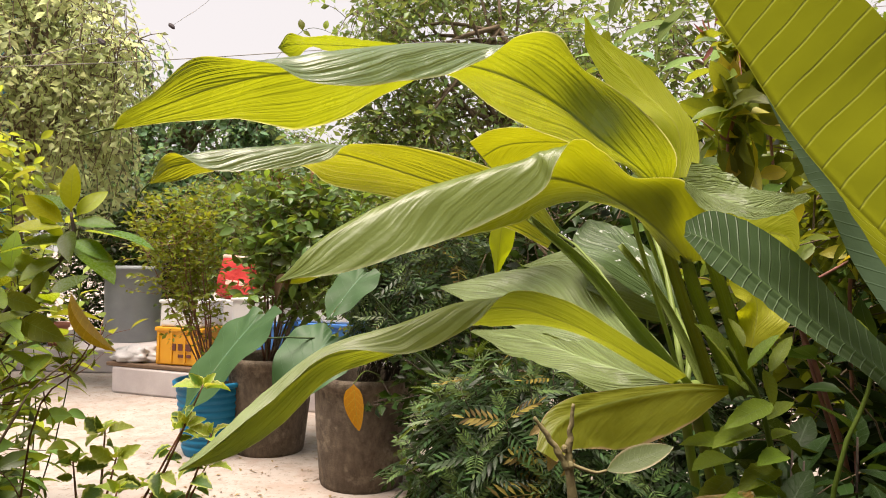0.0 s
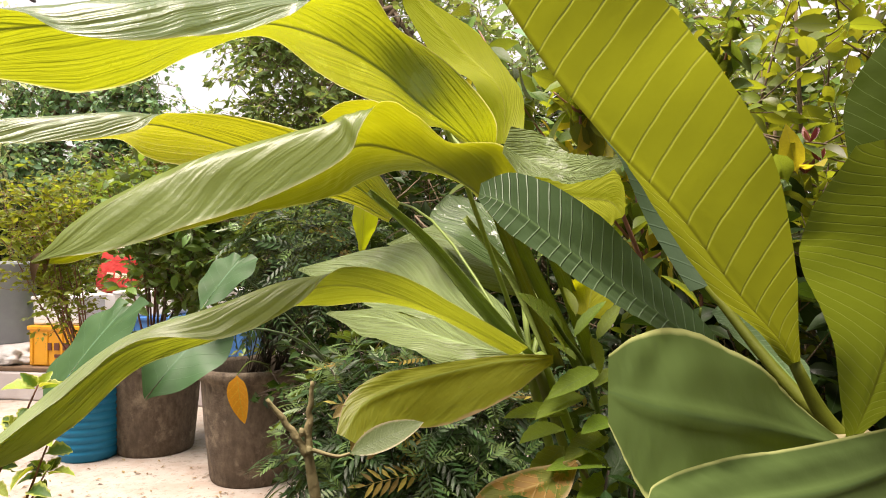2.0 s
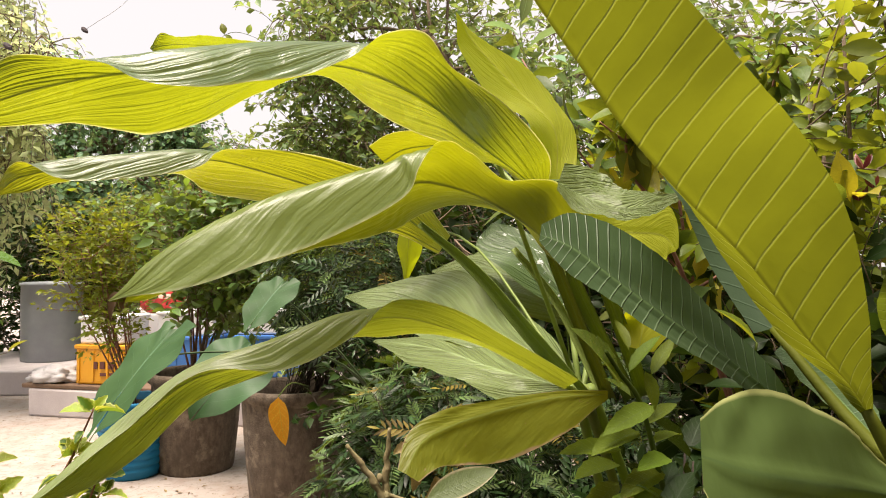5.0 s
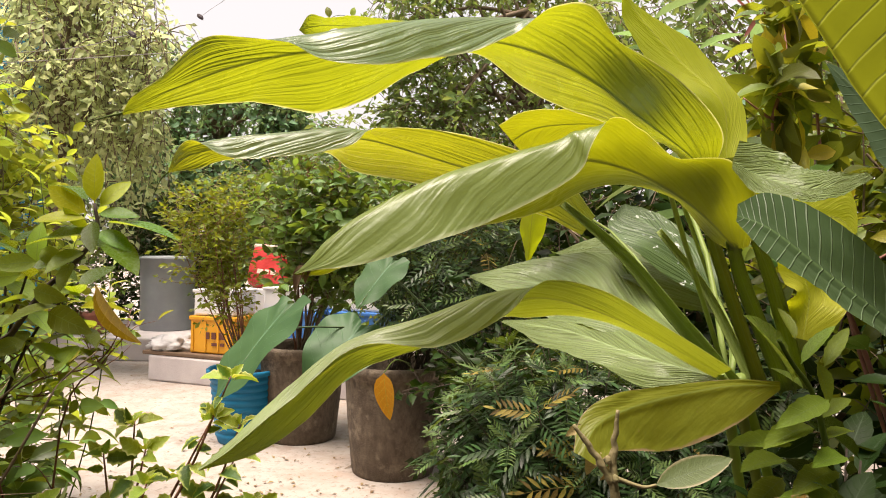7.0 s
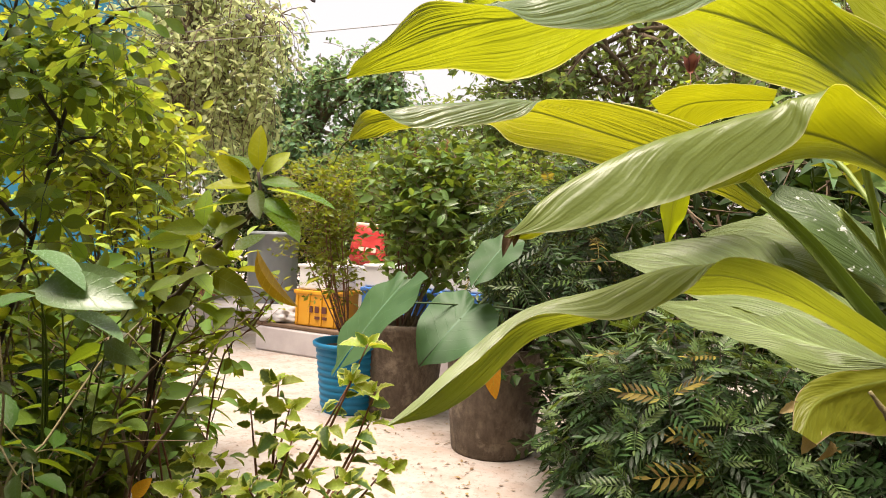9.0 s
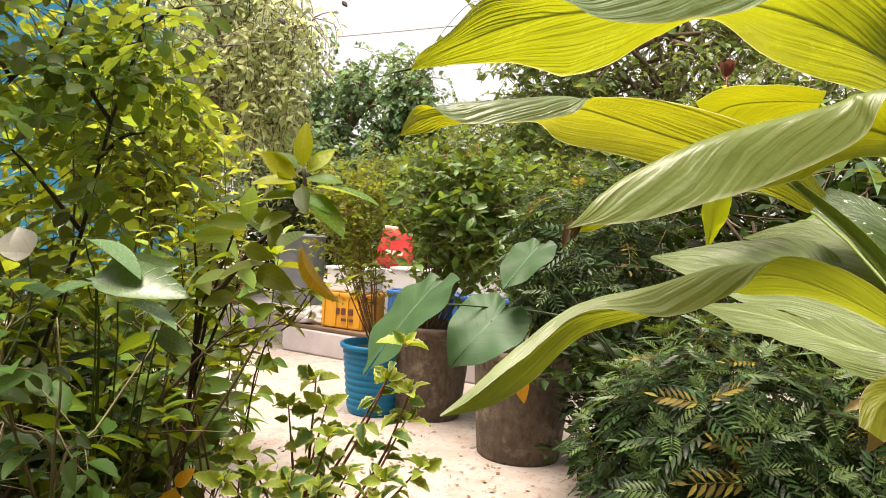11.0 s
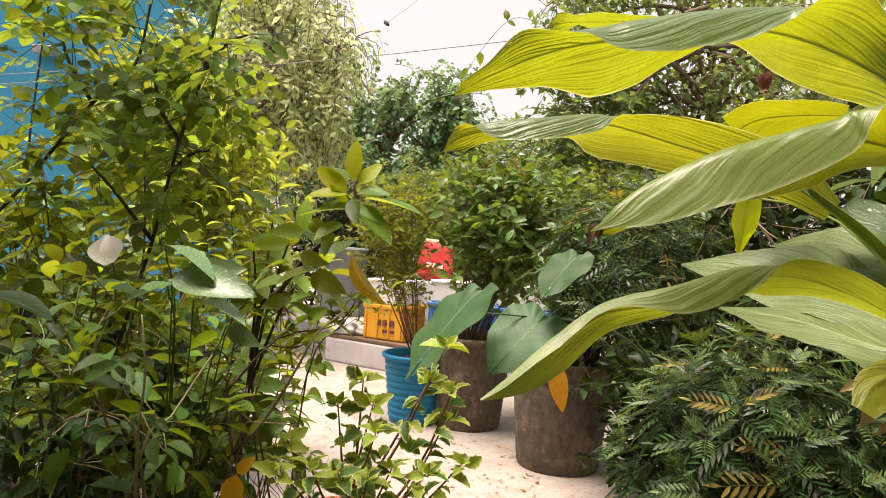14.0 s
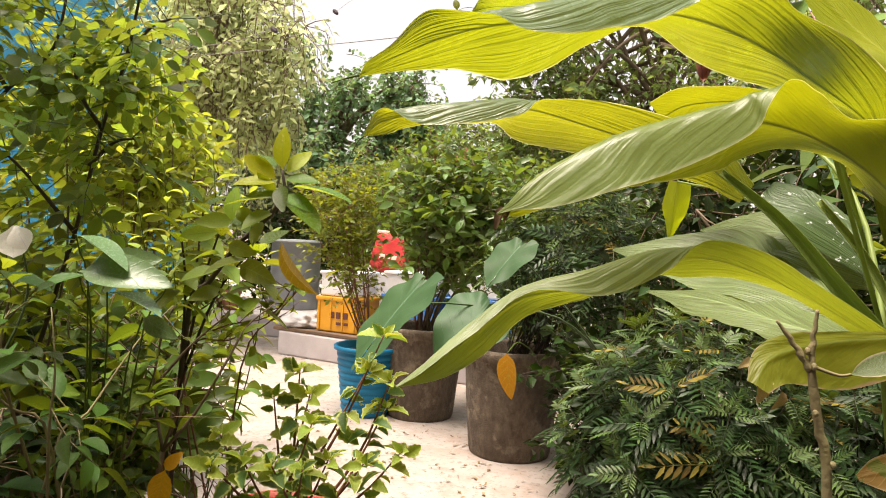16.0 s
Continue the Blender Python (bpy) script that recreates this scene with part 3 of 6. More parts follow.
    layer.data.foreach_set("uv", np.asarray(u, dtype=np.float32)[all_loops % k].ravel())
    me.update(calc_edges=True)
    me.validate()
    me.polygons.foreach_set("use_smooth", [True] * len(me.polygons))
    ob = put(name, me, material, parent, label)
    ob["kind"] = "stuff"
    return ob


def leaf_pose(place, way, face=UP, size=1.0, roll=0.0):
    """The pose of a leaf that grows from place along way, its face turned to face."""
    y = Vector(way).normalized()
    x = y.cross(Vector(face))
    if x.length < 1e-4:
        x = y.cross(Vector((0.3, 0.8, 0.1)))
    x.normalize()
    z = x.cross(y)
    m = Matrix((x, y, z)).transposed().to_4x4()
    return Matrix.Translation(place) @ m @ pose(0, 0, 0, 0, roll, 0) @ Matrix.Scale(size, 4)


def rand_dir(rng, up=0.0):
    while True:
        v = Vector((rng.uniform(-1, 1), rng.uniform(-1, 1), rng.uniform(-1, 1)))
        if 0.1 < v.length < 1:
            v.normalize()
            v.z += up
            return v.normalized()


def leaf_things(parent, name, template, poses, material, label=""):
    """Single leaves, each an object on one mesh."""
    v, f, u = template
    me = mesh_of(name, v, f, u)
    me.materials.append(material)
    for m in poses:
        ob = new(name, me)
        ob.parent = parent
        ob.matrix_basis = Matrix.Translation(-parent.location) @ m
        if label:
            ob["label"] = label


def sprays(rng, starts, n, reach, up, step, leaf_size, up_leaf, hang=0.0, jitter=0.5):
    """Twigs from the starts, with the poses of the leaves along them: (twig lines, poses)."""
    lines, poses = [], []
    for _ in range(n):
        s = Vector(rng.choice(starts))
        d = rand_dir(rng, up)
        length = reach * rng.uniform(0.5, 1.2)
        pts = [s]
        k = max(2, int(length / step))
        p = s.copy()
        for i in range(k):
            d = (d + rand_dir(rng) * 0.28 + Vector((0, 0, -hang))).normalized()
            p = p + d * length / k
            pts.append(p.copy())
            side = d.cross(UP)
            if side.length < 1e-3:
                side = Vector((1, 0, 0))
            side = side.normalized() * (1 if i % 2 else -1)
            way = side + d * rng.uniform(0.2, 0.9) + Vector((0, 0, rng.uniform(-0.5, 0.5))) + rand_dir(rng) * jitter
            poses.append(leaf_pose(p, way, UP * 0.8 + rand_dir(rng) * up_leaf, leaf_size * rng.uniform(0.6, 1.25)))
        poses.append(leaf_pose(p, d + rand_dir(rng) * 0.4, UP * 0.8 + rand_dir(rng) * up_leaf, leaf_size * rng.uniform(0.6, 1.0)))
        lines.append(pts)
    return lines, poses


def twig_mesh(parent, lines, radius, material, name="brushwood"):
    pieces = []
    for pts in lines:
        pts = pts if len(pts) < 4 else [pts[0], pts[len(pts) // 2], pts[-1]]
        pieces.append(tube(pts, [radius * (1 - 0.7 * i / (len(pts) - 1)) for i in range(len(pts))], 4, 2))
    v, f, u = joined(pieces)
    ob = put(name, mesh_of(name, v, f), material, parent)
    ob["kind"] = "stuff"
    return ob


def ellipsoid_point(rng, centre, radii, inner=0.0):
    while True:
        p = Vector((rng.uniform(-1, 1), rng.uniform(-1, 1), rng.uniform(-1, 1)))
        if inner <= p.length <= 1:
            return Vector((centre[0] + p.x * radii[0], centre[1] + p.y * radii[1], centre[2] + p.z * radii[2]))


def bush(name, base, centre, radii, label, template, leaf_size, material, seed, twigs=60, reach=0.2, stems=5, stem_radius=0.006, bark=None,
         up=0.3, hang=0.0, step=None, up_leaf=0.9, lumps=0, group="", category="shrub", inner=0.0, single=False):
    """A shrub: stems from the base into a lumpy crown, twigs from the stems, leaves along the twigs."""
    rng = random.Random(seed)
    e = thing(name, base, label, category, group)
    starts = []
    centres = [ellipsoid_point(rng, centre, [r * 0.75 for r in radii], 0.3) for _ in range(lumps)] if lumps else None
    for _ in range(stems):
        tip = ellipsoid_point(rng, centre, [r * 0.8 for r in radii], 0.4)
        b = Vector(base) + Vector((rng.uniform(-1, 1), rng.uniform(-1, 1), 0)) * stem_radius * 4
        mid = b.lerp(tip, 0.5) + rand_dir(rng) * radii[0] * 0.15
        stem(e, [b, mid, tip], [stem_radius, stem_radius * 0.75, stem_radius * 0.35], bark or BARK)
        for k in range(7):
            starts.append(mid.lerp(tip, k / 6))
    for _ in range(twigs // 2):
        if centres:
            c = rng.choice(centres)
            starts.append(ellipsoid_point(rng, c, [r * 0.42 for r in radii]))
        else:
            starts.append(ellipsoid_point(rng, centre, radii, inner))
    lines, poses = sprays(rng, starts, twigs, reach, up, step or leaf_size * 0.42, leaf_size, up_leaf, hang)
    twig_mesh(e, lines, stem_radius * 0.3, bark or BARK)
    if single:
        leaf_things(e, "leaf", template, poses[:300], material)
        if len(poses) > 300:
            cloud("foliage", template, poses[300:], material, e)
    else:
        cloud("foliage", template, poses, material, e)
    return e

# ---- leaf shapes: midrib place, then width (mm) and angle of each half ----
TOP_LEAF = [
    (0.231, 0.543, 0.881, 2.8, -8, 3.6, 144, 7.0, 146),
    (0.213, 0.529, 0.893, 18.9, 15, 13.5, 148, 27.2, 150),
    (0.187, 0.523, 0.911, 38.3, -12, 18.9, 113, 32.1, 116),
    (0.163, 0.543, 0.937, 39.3, -32, 24.1, 110, 34.2, 122),
    (0.142, 0.549, 0.952, 50.9, -24, 25.8, 131, 45.7, 133),
    (0.119, 0.553, 0.964, 59.2, -12, 25.6, 153, 45.0, 162),
    (0.092, 0.547, 0.969, 57.5, 7, 30.5, 168, 40.4, 188),
    (0.056, 0.529, 0.964, 44.2, -13, 29.7, 168, 46.1, 202),
    (0.024, 0.507, 0.956, 48.4, -36, 27.1, 167, 44.6, 205),
    (-0.002, 0.485, 0.947, 51.5, -40, 24.3, 166, 41.6, 206),
    (-0.024, 0.468, 0.939, 39.7, -43, 17.8, 161, 29.7, 197),
    (-0.038, 0.455, 0.932, 34.3, -37, 11.2, 141, 16.0, 153),
    (-0.057, 0.440, 0.921, 25.0, -38, 10.2, 124, 18.7, 120),
    (-0.077, 0.428, 0.908, 12.9, -36, 5.0, 141, 8.4, 128),
    (-0.090, 0.421, 0.898, 3.8, -37, 3.3, 123, 5.4, 118),
    (-0.095, 0.417, 0.894, 1.2, -47, 0.2, 90, 1.1, 153),
]
BROAD_ARCHING_LEAF = [
    (0.256, 0.560, 0.831, 4.8, -9, 4.9, 164, 9.8, 165),
    (0.236, 0.549, 0.849, 30.3, 20, 18.1, 165, 35.8, 163),
    (0.213, 0.539, 0.865, 35.7, 12, 22.0, 153, 42.3, 150),
    (0.188, 0.532, 0.878, 36.6, -5, 21.0, 157, 35.6, 168),
    (0.167, 0.525, 0.884, 45.4, -21, 21.5, 143, 36.2, 154),
    (0.149, 0.518, 0.886, 49.5, -33, 29.3, 153, 42.6, 153),
    (0.134, 0.512, 0.881, 48.8, -34, 33.4, 149, 42.3, 170),
    (0.119, 0.506, 0.875, 46.9, -35, 32.0, 148, 41.1, 186),
    (0.085, 0.487, 0.863, 40.0, -34, 24.2, 139, 36.6, 201),
    (0.061, 0.474, 0.853, 33.6, -37, 22.5, 135, 36.7, 204),
    (0.038, 0.463, 0.843, 27.5, -42, 18.7, 130, 34.7, 202),
    (0.009, 0.442, 0.826, 15.1, -50, 9.5, 117, 18.1, 207),
    (-0.009, 0.431, 0.814, 0.7, -101, 1.1, 159, 1.2, 192),
]
SECOND_LEAF = [
    (0.171, 0.669, 0.848, 8.5, -69, 5.9, 106, 11.7, 106),
    (0.129, 0.676, 0.878, 22.2, -52, 13.6, 118, 27.1, 118),
    (0.045, 0.674, 0.905, 46.4, -27, 16.6, 142, 33.2, 142),
    (-0.011, 0.655, 0.919, 55.0, -25, 10.2, 161, 20.4, 161),
    (-0.036, 0.638, 0.917, 44.9, -8, 15.6, 156, 26.4, 199),
    (-0.083, 0.609, 0.908, 16.6, -25, 12.3, 145, 24.0, 212),
    (-0.116, 0.591, 0.902, 12.5, -47, 7.9, 128, 16.1, 209),
    (-0.138, 0.584, 0.895, 11.8, -66, 5.1, 108, 10.1, 108),
    (-0.152, 0.58, 0.882, 0.6, -66, 0.2, 108, 0.4, 108),
]
LOW_ARCHING_LEAF = [
    (0.274, 0.641, 0.732, 7.0, -37, 6.2, 145, 12.5, 145),
    (0.215, 0.627, 0.764, 16.0, -13, 8.9, 148, 17.7, 148),
    (0.169, 0.613, 0.784, 22.8, -24, 10.7, 138, 21.4, 138),
    (0.128, 0.605, 0.793, 28.5, -40, 10.4, 143, 20.8, 143),
    (0.092, 0.592, 0.785, 16.9, -40, 14.8, 125, 24.1, 190),
    (0.044, 0.573, 0.766, 13.8, -49, 16.6, 123, 25.7, 193),
    (-0.005, 0.554, 0.755, 15.6, -82, 9.4, 108, 13.0, 160),
    (-0.04, 0.527, 0.727, 19.8, -94, 7.0, 84, 9.0, 165),
    (-0.061, 0.505, 0.706, 12.1, -95, 5.6, 62, 6.0, 150),
    (-0.084, 0.488, 0.691, 1.0, -95, 0.5, 63, 0.9, 193),
]
PALE_LEAF = [
    (0.297, 0.724, 0.725, 7.4, -91, 8.4, 59),
    (0.242, 0.8, 0.756, 37.3, -157, 43.8, 22),
    (0.186, 0.865, 0.779, 49.1, -150, 71.9, 38),
    (0.13, 0.911, 0.789, 33.4, -144, 42.3, 42),
    (0.062, 0.94, 0.793, 1.4, -144, 2.3, 42),
]
PALE_LOW_LEAF = [
    (0.286, 0.683, 0.722, 3.7, -70, 4.8, 43),
    (0.227, 0.738, 0.73, 41.2, -170, 42.7, 18),
    (0.17, 0.794, 0.744, 33.6, -155, 38.1, 21),
    (0.103, 0.849, 0.748, 2.8, -155, 3.0, 21),
]
PALE_BACK_LEAF = [
    (0.332, 0.827, 0.769, 6.8, -120, 5.9, 55),
    (0.287, 0.883, 0.806, 49.3, -162, 44.7, 29),
    (0.228, 0.939, 0.831, 31.0, -143, 29.7, 41),
    (0.172, 0.975, 0.824, 1.6, -143, 2.4, 41),
]
SPOTTED_LEAF = [
    (0.321, 0.806, 0.782, 5.2, -133, 5.9, 59),
    (0.285, 0.843, 0.837, 46.9, -162, 39.0, 9),
    (0.256, 0.881, 0.867, 42.4, -158, 30.1, 13),
    (0.243, 0.9, 0.883, 2.4, -158, 3.0, 13),
]
UPRIGHT_LEAF = [
    (0.242, 0.539, 0.89, 8.4, -175, 11.5, 14),
    (0.241, 0.549, 0.927, 29.1, -168, 21.2, 24),
    (0.215, 0.557, 0.957, 31.0, -135, 28.4, 53),
    (0.185, 0.55, 0.987, 16.8, -116, 12.1, 54),
    (0.174, 0.544, 1.005, 1.2, -116, 0.8, 54),
]
CURLED_LEAF = [
    (0.236, 0.509, 0.884, 7.6, -49, 15.4, 109),
    (0.254, 0.51, 0.876, 19.0, -38, 23.9, 129),
    (0.274, 0.496, 0.868, 13.9, -38, 20.2, 140),
    (0.3, 0.503, 0.872, 6.8, -47, 7.7, 128),
    (0.315, 0.508, 0.876, 2.0, -47, 2.2, 128),
]
YELLOW_SIDE_LEAF = [
    (0.249, 0.53, 0.871, 12.2, -92, 12.0, 83),
    (0.284, 0.542, 0.856, 22.0, -71, 18.2, 109),
    (0.32, 0.555, 0.853, 21.7, -71, 26.3, 101),
    (0.331, 0.556, 0.842, 1.6, -71, 2.6, 101),
]
FOLDED_LEAF = [
    (0.228, 0.893, 0.976, 21.3, -20, 13.8, 137),
    (0.176, 0.890, 0.976, 34.8, -31, 31.9, 160),
    (0.136, 0.892, 0.971, 42.5, -33, 38.5, 160),
    (0.111, 0.901, 0.957, 29.3, -30, 30.9, 148),
]
HANGING_LEAF = [
    (0.144, 1.013, 0.891, 11.0, 88, 17.6, -92),
    (0.141, 1.013, 0.856, 15.6, 113, 20.6, -31),
    (0.139, 1.017, 0.826, 8.0, 118, 11.3, 17),
    (0.137, 1.022, 0.804, 0.8, 118, 0.7, 17),
]
AGEING_LEAF = [
    (0.269, 0.516, 0.748, 2.7, -95, 2.7, 85),
    (0.234, 0.500, 0.750, 20.6, -114, 4.1, 59),
    (0.191, 0.472, 0.748, 27.7, -108, 6.6, 57),
    (0.163, 0.453, 0.744, 21.6, -112, 9.5, 62),
    (0.147, 0.441, 0.738, 15.8, -124, 8.6, 39),
    (0.139, 0.430, 0.726, 8.2, -136, 4.3, 29),
]
PLUMERIA_LARGE = [
    (0.321, 0.343, 0.774, 2.6, -84, 2.6, 146),
    (0.314, 0.343, 0.785, 6.0, -32, 9.6, 147),
    (0.298, 0.345, 0.804, 12.1, -22, 26.1, 147),
    (0.274, 0.343, 0.834, 17.2, 3, 40.7, 150),
    (0.248, 0.339, 0.858, 19.6, 28, 47.2, 149),
    (0.224, 0.334, 0.882, 18.0, 41, 49.5, 160),
    (0.204, 0.326, 0.905, 20.4, 45, 43.3, 158),
    (0.186, 0.319, 0.926, 16.9, 43, 36.3, 158),
    (0.170, 0.312, 0.947, 10.3, 38, 24.1, 162),
    (0.155, 0.306, 0.966, 2.1, 32, 1.6, 155),
]
PLUMERIA_RIBBED = [
    (0.344, 0.441, 0.756, 3.1, -72, 4.3, 102),
    (0.313, 0.434, 0.778, 13.3, -135, 19.5, 63),
    (0.28, 0.428, 0.799, 16.2, -135, 29.2, 68),
    (0.247, 0.416, 0.82, 17.5, -131, 31.8, 70),
    (0.22, 0.409, 0.839, 15.5, -126, 26.2, 58),
    (0.204, 0.406, 0.846, 3.6, -116, 6.8, 57),
]
PLUMERIA_YOUNG = [
    (0.344, 0.35, 0.742, 2.5, 159, 2.3, 2),
    (0.344, 0.37, 0.754, 5.0, 168, 3.5, 21),
    (0.343, 0.401, 0.77, 15.2, 164, 23.7, -16),
    (0.338, 0.416, 0.782, 16.0, 178, 27.2, 1),
    (0.33, 0.422, 0.789, 7.0, 200, 10.2, 26),
]
PLUMERIA_UPRIGHT = [
    (0.33, 0.321, 0.751, 3.2, -15, 3.1, 175),
    (0.326, 0.302, 0.78, 14.5, 24, 13.7, 211),
    (0.311, 0.274, 0.812, 27.3, 6, 17.3, 194),
    (0.303, 0.265, 0.833, 23.8, -18, 16.7, 172),
    (0.294, 0.261, 0.85, 7.0, -18, 8.2, 165),
]
PLUMERIA_DARK = [
    (0.376, 0.367, 0.827, 7.1, 92, 7.1, -88),
    (0.386, 0.366, 0.86, 20.6, 146, 15.8, -59),
    (0.397, 0.376, 0.884, 24.2, 156, 20.1, -38),
    (0.41, 0.384, 0.913, 17.4, 163, 15.7, -36),
    (0.421, 0.394, 0.936, 2.2, 163, 2.6, -36),
]
PLUMERIA_THICK = [
    (0.3, 0.284, 0.758, 3.6, -81, 4.9, 42),
    (0.256, 0.254, 0.773, 18.1, -96, 15.6, 79),
    (0.227, 0.234, 0.782, 19.6, -105, 20.5, 72),
    (0.211, 0.226, 0.787, 19.2, -112, 16.1, 66),
    (0.202, 0.223, 0.791, 7.1, -117, 8.2, 65),
]
PLUMERIA_THICK_LOW = [
    (0.335, 0.291, 0.753, 10.9, -90, 10.9, 90),
    (0.271, 0.247, 0.76, 10.4, -114, 11.3, 63),
    (0.234, 0.226, 0.765, 9.6, -130, 10.3, 57),
    (0.212, 0.213, 0.769, 6.0, -128, 6.8, 51),
    (0.205, 0.209, 0.77, 1.1, -128, 1.8, 51),
]
PLUMERIA_BACK = [
    (0.309, 0.389, 0.802, 8.9, -145, 8.3, 28),
    (0.297, 0.418, 0.859, 22.9, -159, 25.7, 27),
    (0.276, 0.422, 0.892, 15.6, -119, 24.1, 55),
    (0.251, 0.425, 0.92, 0.6, -119, 1.1, 55),
]
BACK_LEAF = [
    (0.065, 0.717, 1.033, 15.3, 14, 15.1, -170),
    (0.013, 0.708, 1.032, 30.7, 12, 20.2, -173),
    (-0.038, 0.700, 1.031, 30.4, 5, 25.3, -179),
    (-0.065, 0.693, 1.029, 25.4, 1, 20.3, -182),
    (-0.087, 0.692, 1.024, 0.6, -90, 0.4, -270),
]
SHORT_LEAF = [
    (0.32, 0.605, 0.766, 7.6, 133, 12.1, -50),
    (0.326, 0.611, 0.795, 17.9, 191, 28.4, 14),
    (0.317, 0.61, 0.82, 17.2, 264, 19.1, 91),
    (0.3, 0.604, 0.835, 2.9, 264, 2.8, 91),
]

# ---- ground, slab, wall ----


def sheet(name, x0, x1, y0, y1, nx, ny, height):
    verts = [(x0 + (x1 - x0) * i / nx, y0 + (y1 - y0) * j / ny, height(x0 + (x1 - x0) * i / nx, y0 + (y1 - y0) * j / ny)) for j in range(ny + 1) for i in range(nx + 1)]
    faces = [(j * (nx + 1) + i, j * (nx + 1) + i + 1, (j + 1) * (nx + 1) + i + 1, (j + 1) * (nx + 1) + i) for j in range(ny) for i in range(nx)]
    return mesh_of(name, verts, faces)


ground = put("ground", sheet("ground", -300, 300, -300, 300, 60, 60, lambda x, y: 0.0), CEMENT)
tagged(ground, "dusty pinkish cement yard floor strewn with dry leaf bits", "ground", kind="structure")


def soil_bed():
    """Bare dark soil added out of view under the near plants to cut light bounced off the cement, with an uneven edge
    on it.
    """
    nx, ny = 60, 50
    verts, faces = [], []
    for j in range(ny + 1):
        for i in range(nx + 1):
            x = -4.0 + 5.8 * i / nx
            edge = 1.75 + 0.55 / (1 + math.exp(-(x - 0.2) * 12)) + 0.08 * noise.noise((x * 3, 0, 2))
            y = -1.3 + (edge + 1.3) * j / ny
            z = 0.004 + 0.03 * min(1, (ny - j) / 6) * (1 + noise.noise((x * 5, y * 5, 0)))
            verts.append((x, y, z))
    for j in range(ny):
        for i in range(nx):
            a = j * (nx + 1) + i
            faces.append((a, a + 1, a + nx + 2, a + nx + 1))
    ob = put("soil_bed", mesh_of("soil_bed", verts, faces), SOIL)
    tagged(ob, "dark bare soil added under the garden plants to cut bounced light", "ground", kind="structure")


soil_bed()
SLABS = [(-0.965, 4.524, 1.7, 1.5, 0.155, 15.0), (-3.35, 5.15, 2.5, 1.1, 0.16, -2.0)]
for k, (x, y, w, d, h, turn) in enumerate(SLABS):
    bm = rounded_box((w, d, h), 0.012, 0)
    bmesh.ops.transform(bm, matrix=pose(x, y, h / 2, 0, 0, -turn), verts=bm.verts)
    s = part("kerb_%d" % (k + 1), bm, SLAB, None)
    tagged(s, "low whitewashed cement platform edge with dusty top", "kerb", kind="structure")


def painted_wall():
    e = thing("wall_north", (-3.05, 4.55, 0), "blue painted house wall beyond the garden plants", "wall", kind="structure")
    a, b = Vector((-3.05, 4.6, 0)), Vector((-7.2, 2.9, 0))
    d = (b - a).normalized()
    turn = math.degrees(math.atan2(d.y, d.x))
    mid = (a + b) / 2
    boxed("wall_panel", ((b - a).length, 0.15, 3.4), pose(mid.x, mid.y, 1.7, 0, 0, turn), 0.01, BLUE_WALL, e)
    boxed("bracket", (0.16, 0.1, 0.06), pose(-4.35, 3.93, 2.05, 0, 0, turn), 0.01, GREY_METAL, e, "small grey bracket on the wall")
    boxed("tarpaulin", (0.6, 0.03, 0.62), pose(-3.0, 4.02, 1.4, 3, 0, turn), 0.012, BLUE_TARP, e, "dark blue tarpaulin hanging at the wall end")


painted_wall()
# Unseen walls added to block sky fill on whatever faces south and east.
for name, size, place in (("wall_south", (12, 0.2, 4.0), (-1.0, -1.4, 2.0)), ("wall_east", (0.2, 3.2, 3.6), (1.9, 0.35, 1.8))):
    w = boxed(name, size, pose(*place), 0.01, UNSEEN_WALL, None)
    tagged(w, "plain unseen wall added to block sky light", "wall", kind="structure")

# ---- pots, bucket, drum, crates ----


def cement_pot(place, top, base, h, label):
    e = thing("cement_pot", place, label, "pot", "cement pots")
    prof = [(base * 0.97, 0.0), (base, 0.012), (base + (top - base) * 0.5, h * 0.5), (top * 0.96, h * 0.86), (top * 0.965, h * 0.885), (top * 1.03, h * 0.91),
            (top * 1.05, h * 0.97), (top * 1.02, h), (top * 0.93, h), (top * 0.9, h * 0.97), (top * 0.87, h * 0.86), (top * 0.84, h * 0.72)]
    v, f = lathe(prof, 48, 0.02)
    put("pot_body", mesh_of("pot_body", at_place(v, place), f), POT, e)
    v, f = lathe([(top * 0.84, h * 0.70), (top * 0.83, h * 0.73), (top * 0.4, h * 0.75), (0.01, h * 0.76)], 32, 0.05)
    put("soil", mesh_of("soil", at_place(v, place), f), SOIL, e, "dark dry soil")
    return e


POT2, POT1, BUCKET = (-0.275, 2.60, 0), (-0.735, 2.98, 0), (-0.965, 2.90, 0)
cement_pot(POT2, 0.19, 0.155, 0.40, "large weathered grey-brown cement pot with a rolled rim")
cement_pot(POT1, 0.185, 0.15, 0.40, "large weathered grey-brown cement pot behind a taro plant")


def ribbed_bucket(place):
    e = thing("bucket", place, "ribbed turquoise-blue plastic bucket used as a planter", "bucket")
    prof = [(0.100, 0), (0.104, 0.008)]
    for k in range(9):
        z = 0.02 + k * 0.029
        r = 0.105 + 0.034 * z / 0.3
        prof += [(r, z), (r + 0.005, z + 0.009), (r + 0.005, z + 0.019), (r, z + 0.027)]
    prof += [(0.141, 0.283), (0.152, 0.287), (0.153, 0.302), (0.146, 0.306), (0.137, 0.302), (0.133, 0.27)]
    v, f = lathe(prof, 44)
    put("bucket_body", mesh_of("bucket_body", at_place(v, place), f), BLUE_PLASTIC, e)
    v, f = lathe([(0.135, 0.262), (0.13, 0.274), (0.06, 0.28), (0.01, 0.282)], 24, 0.05)
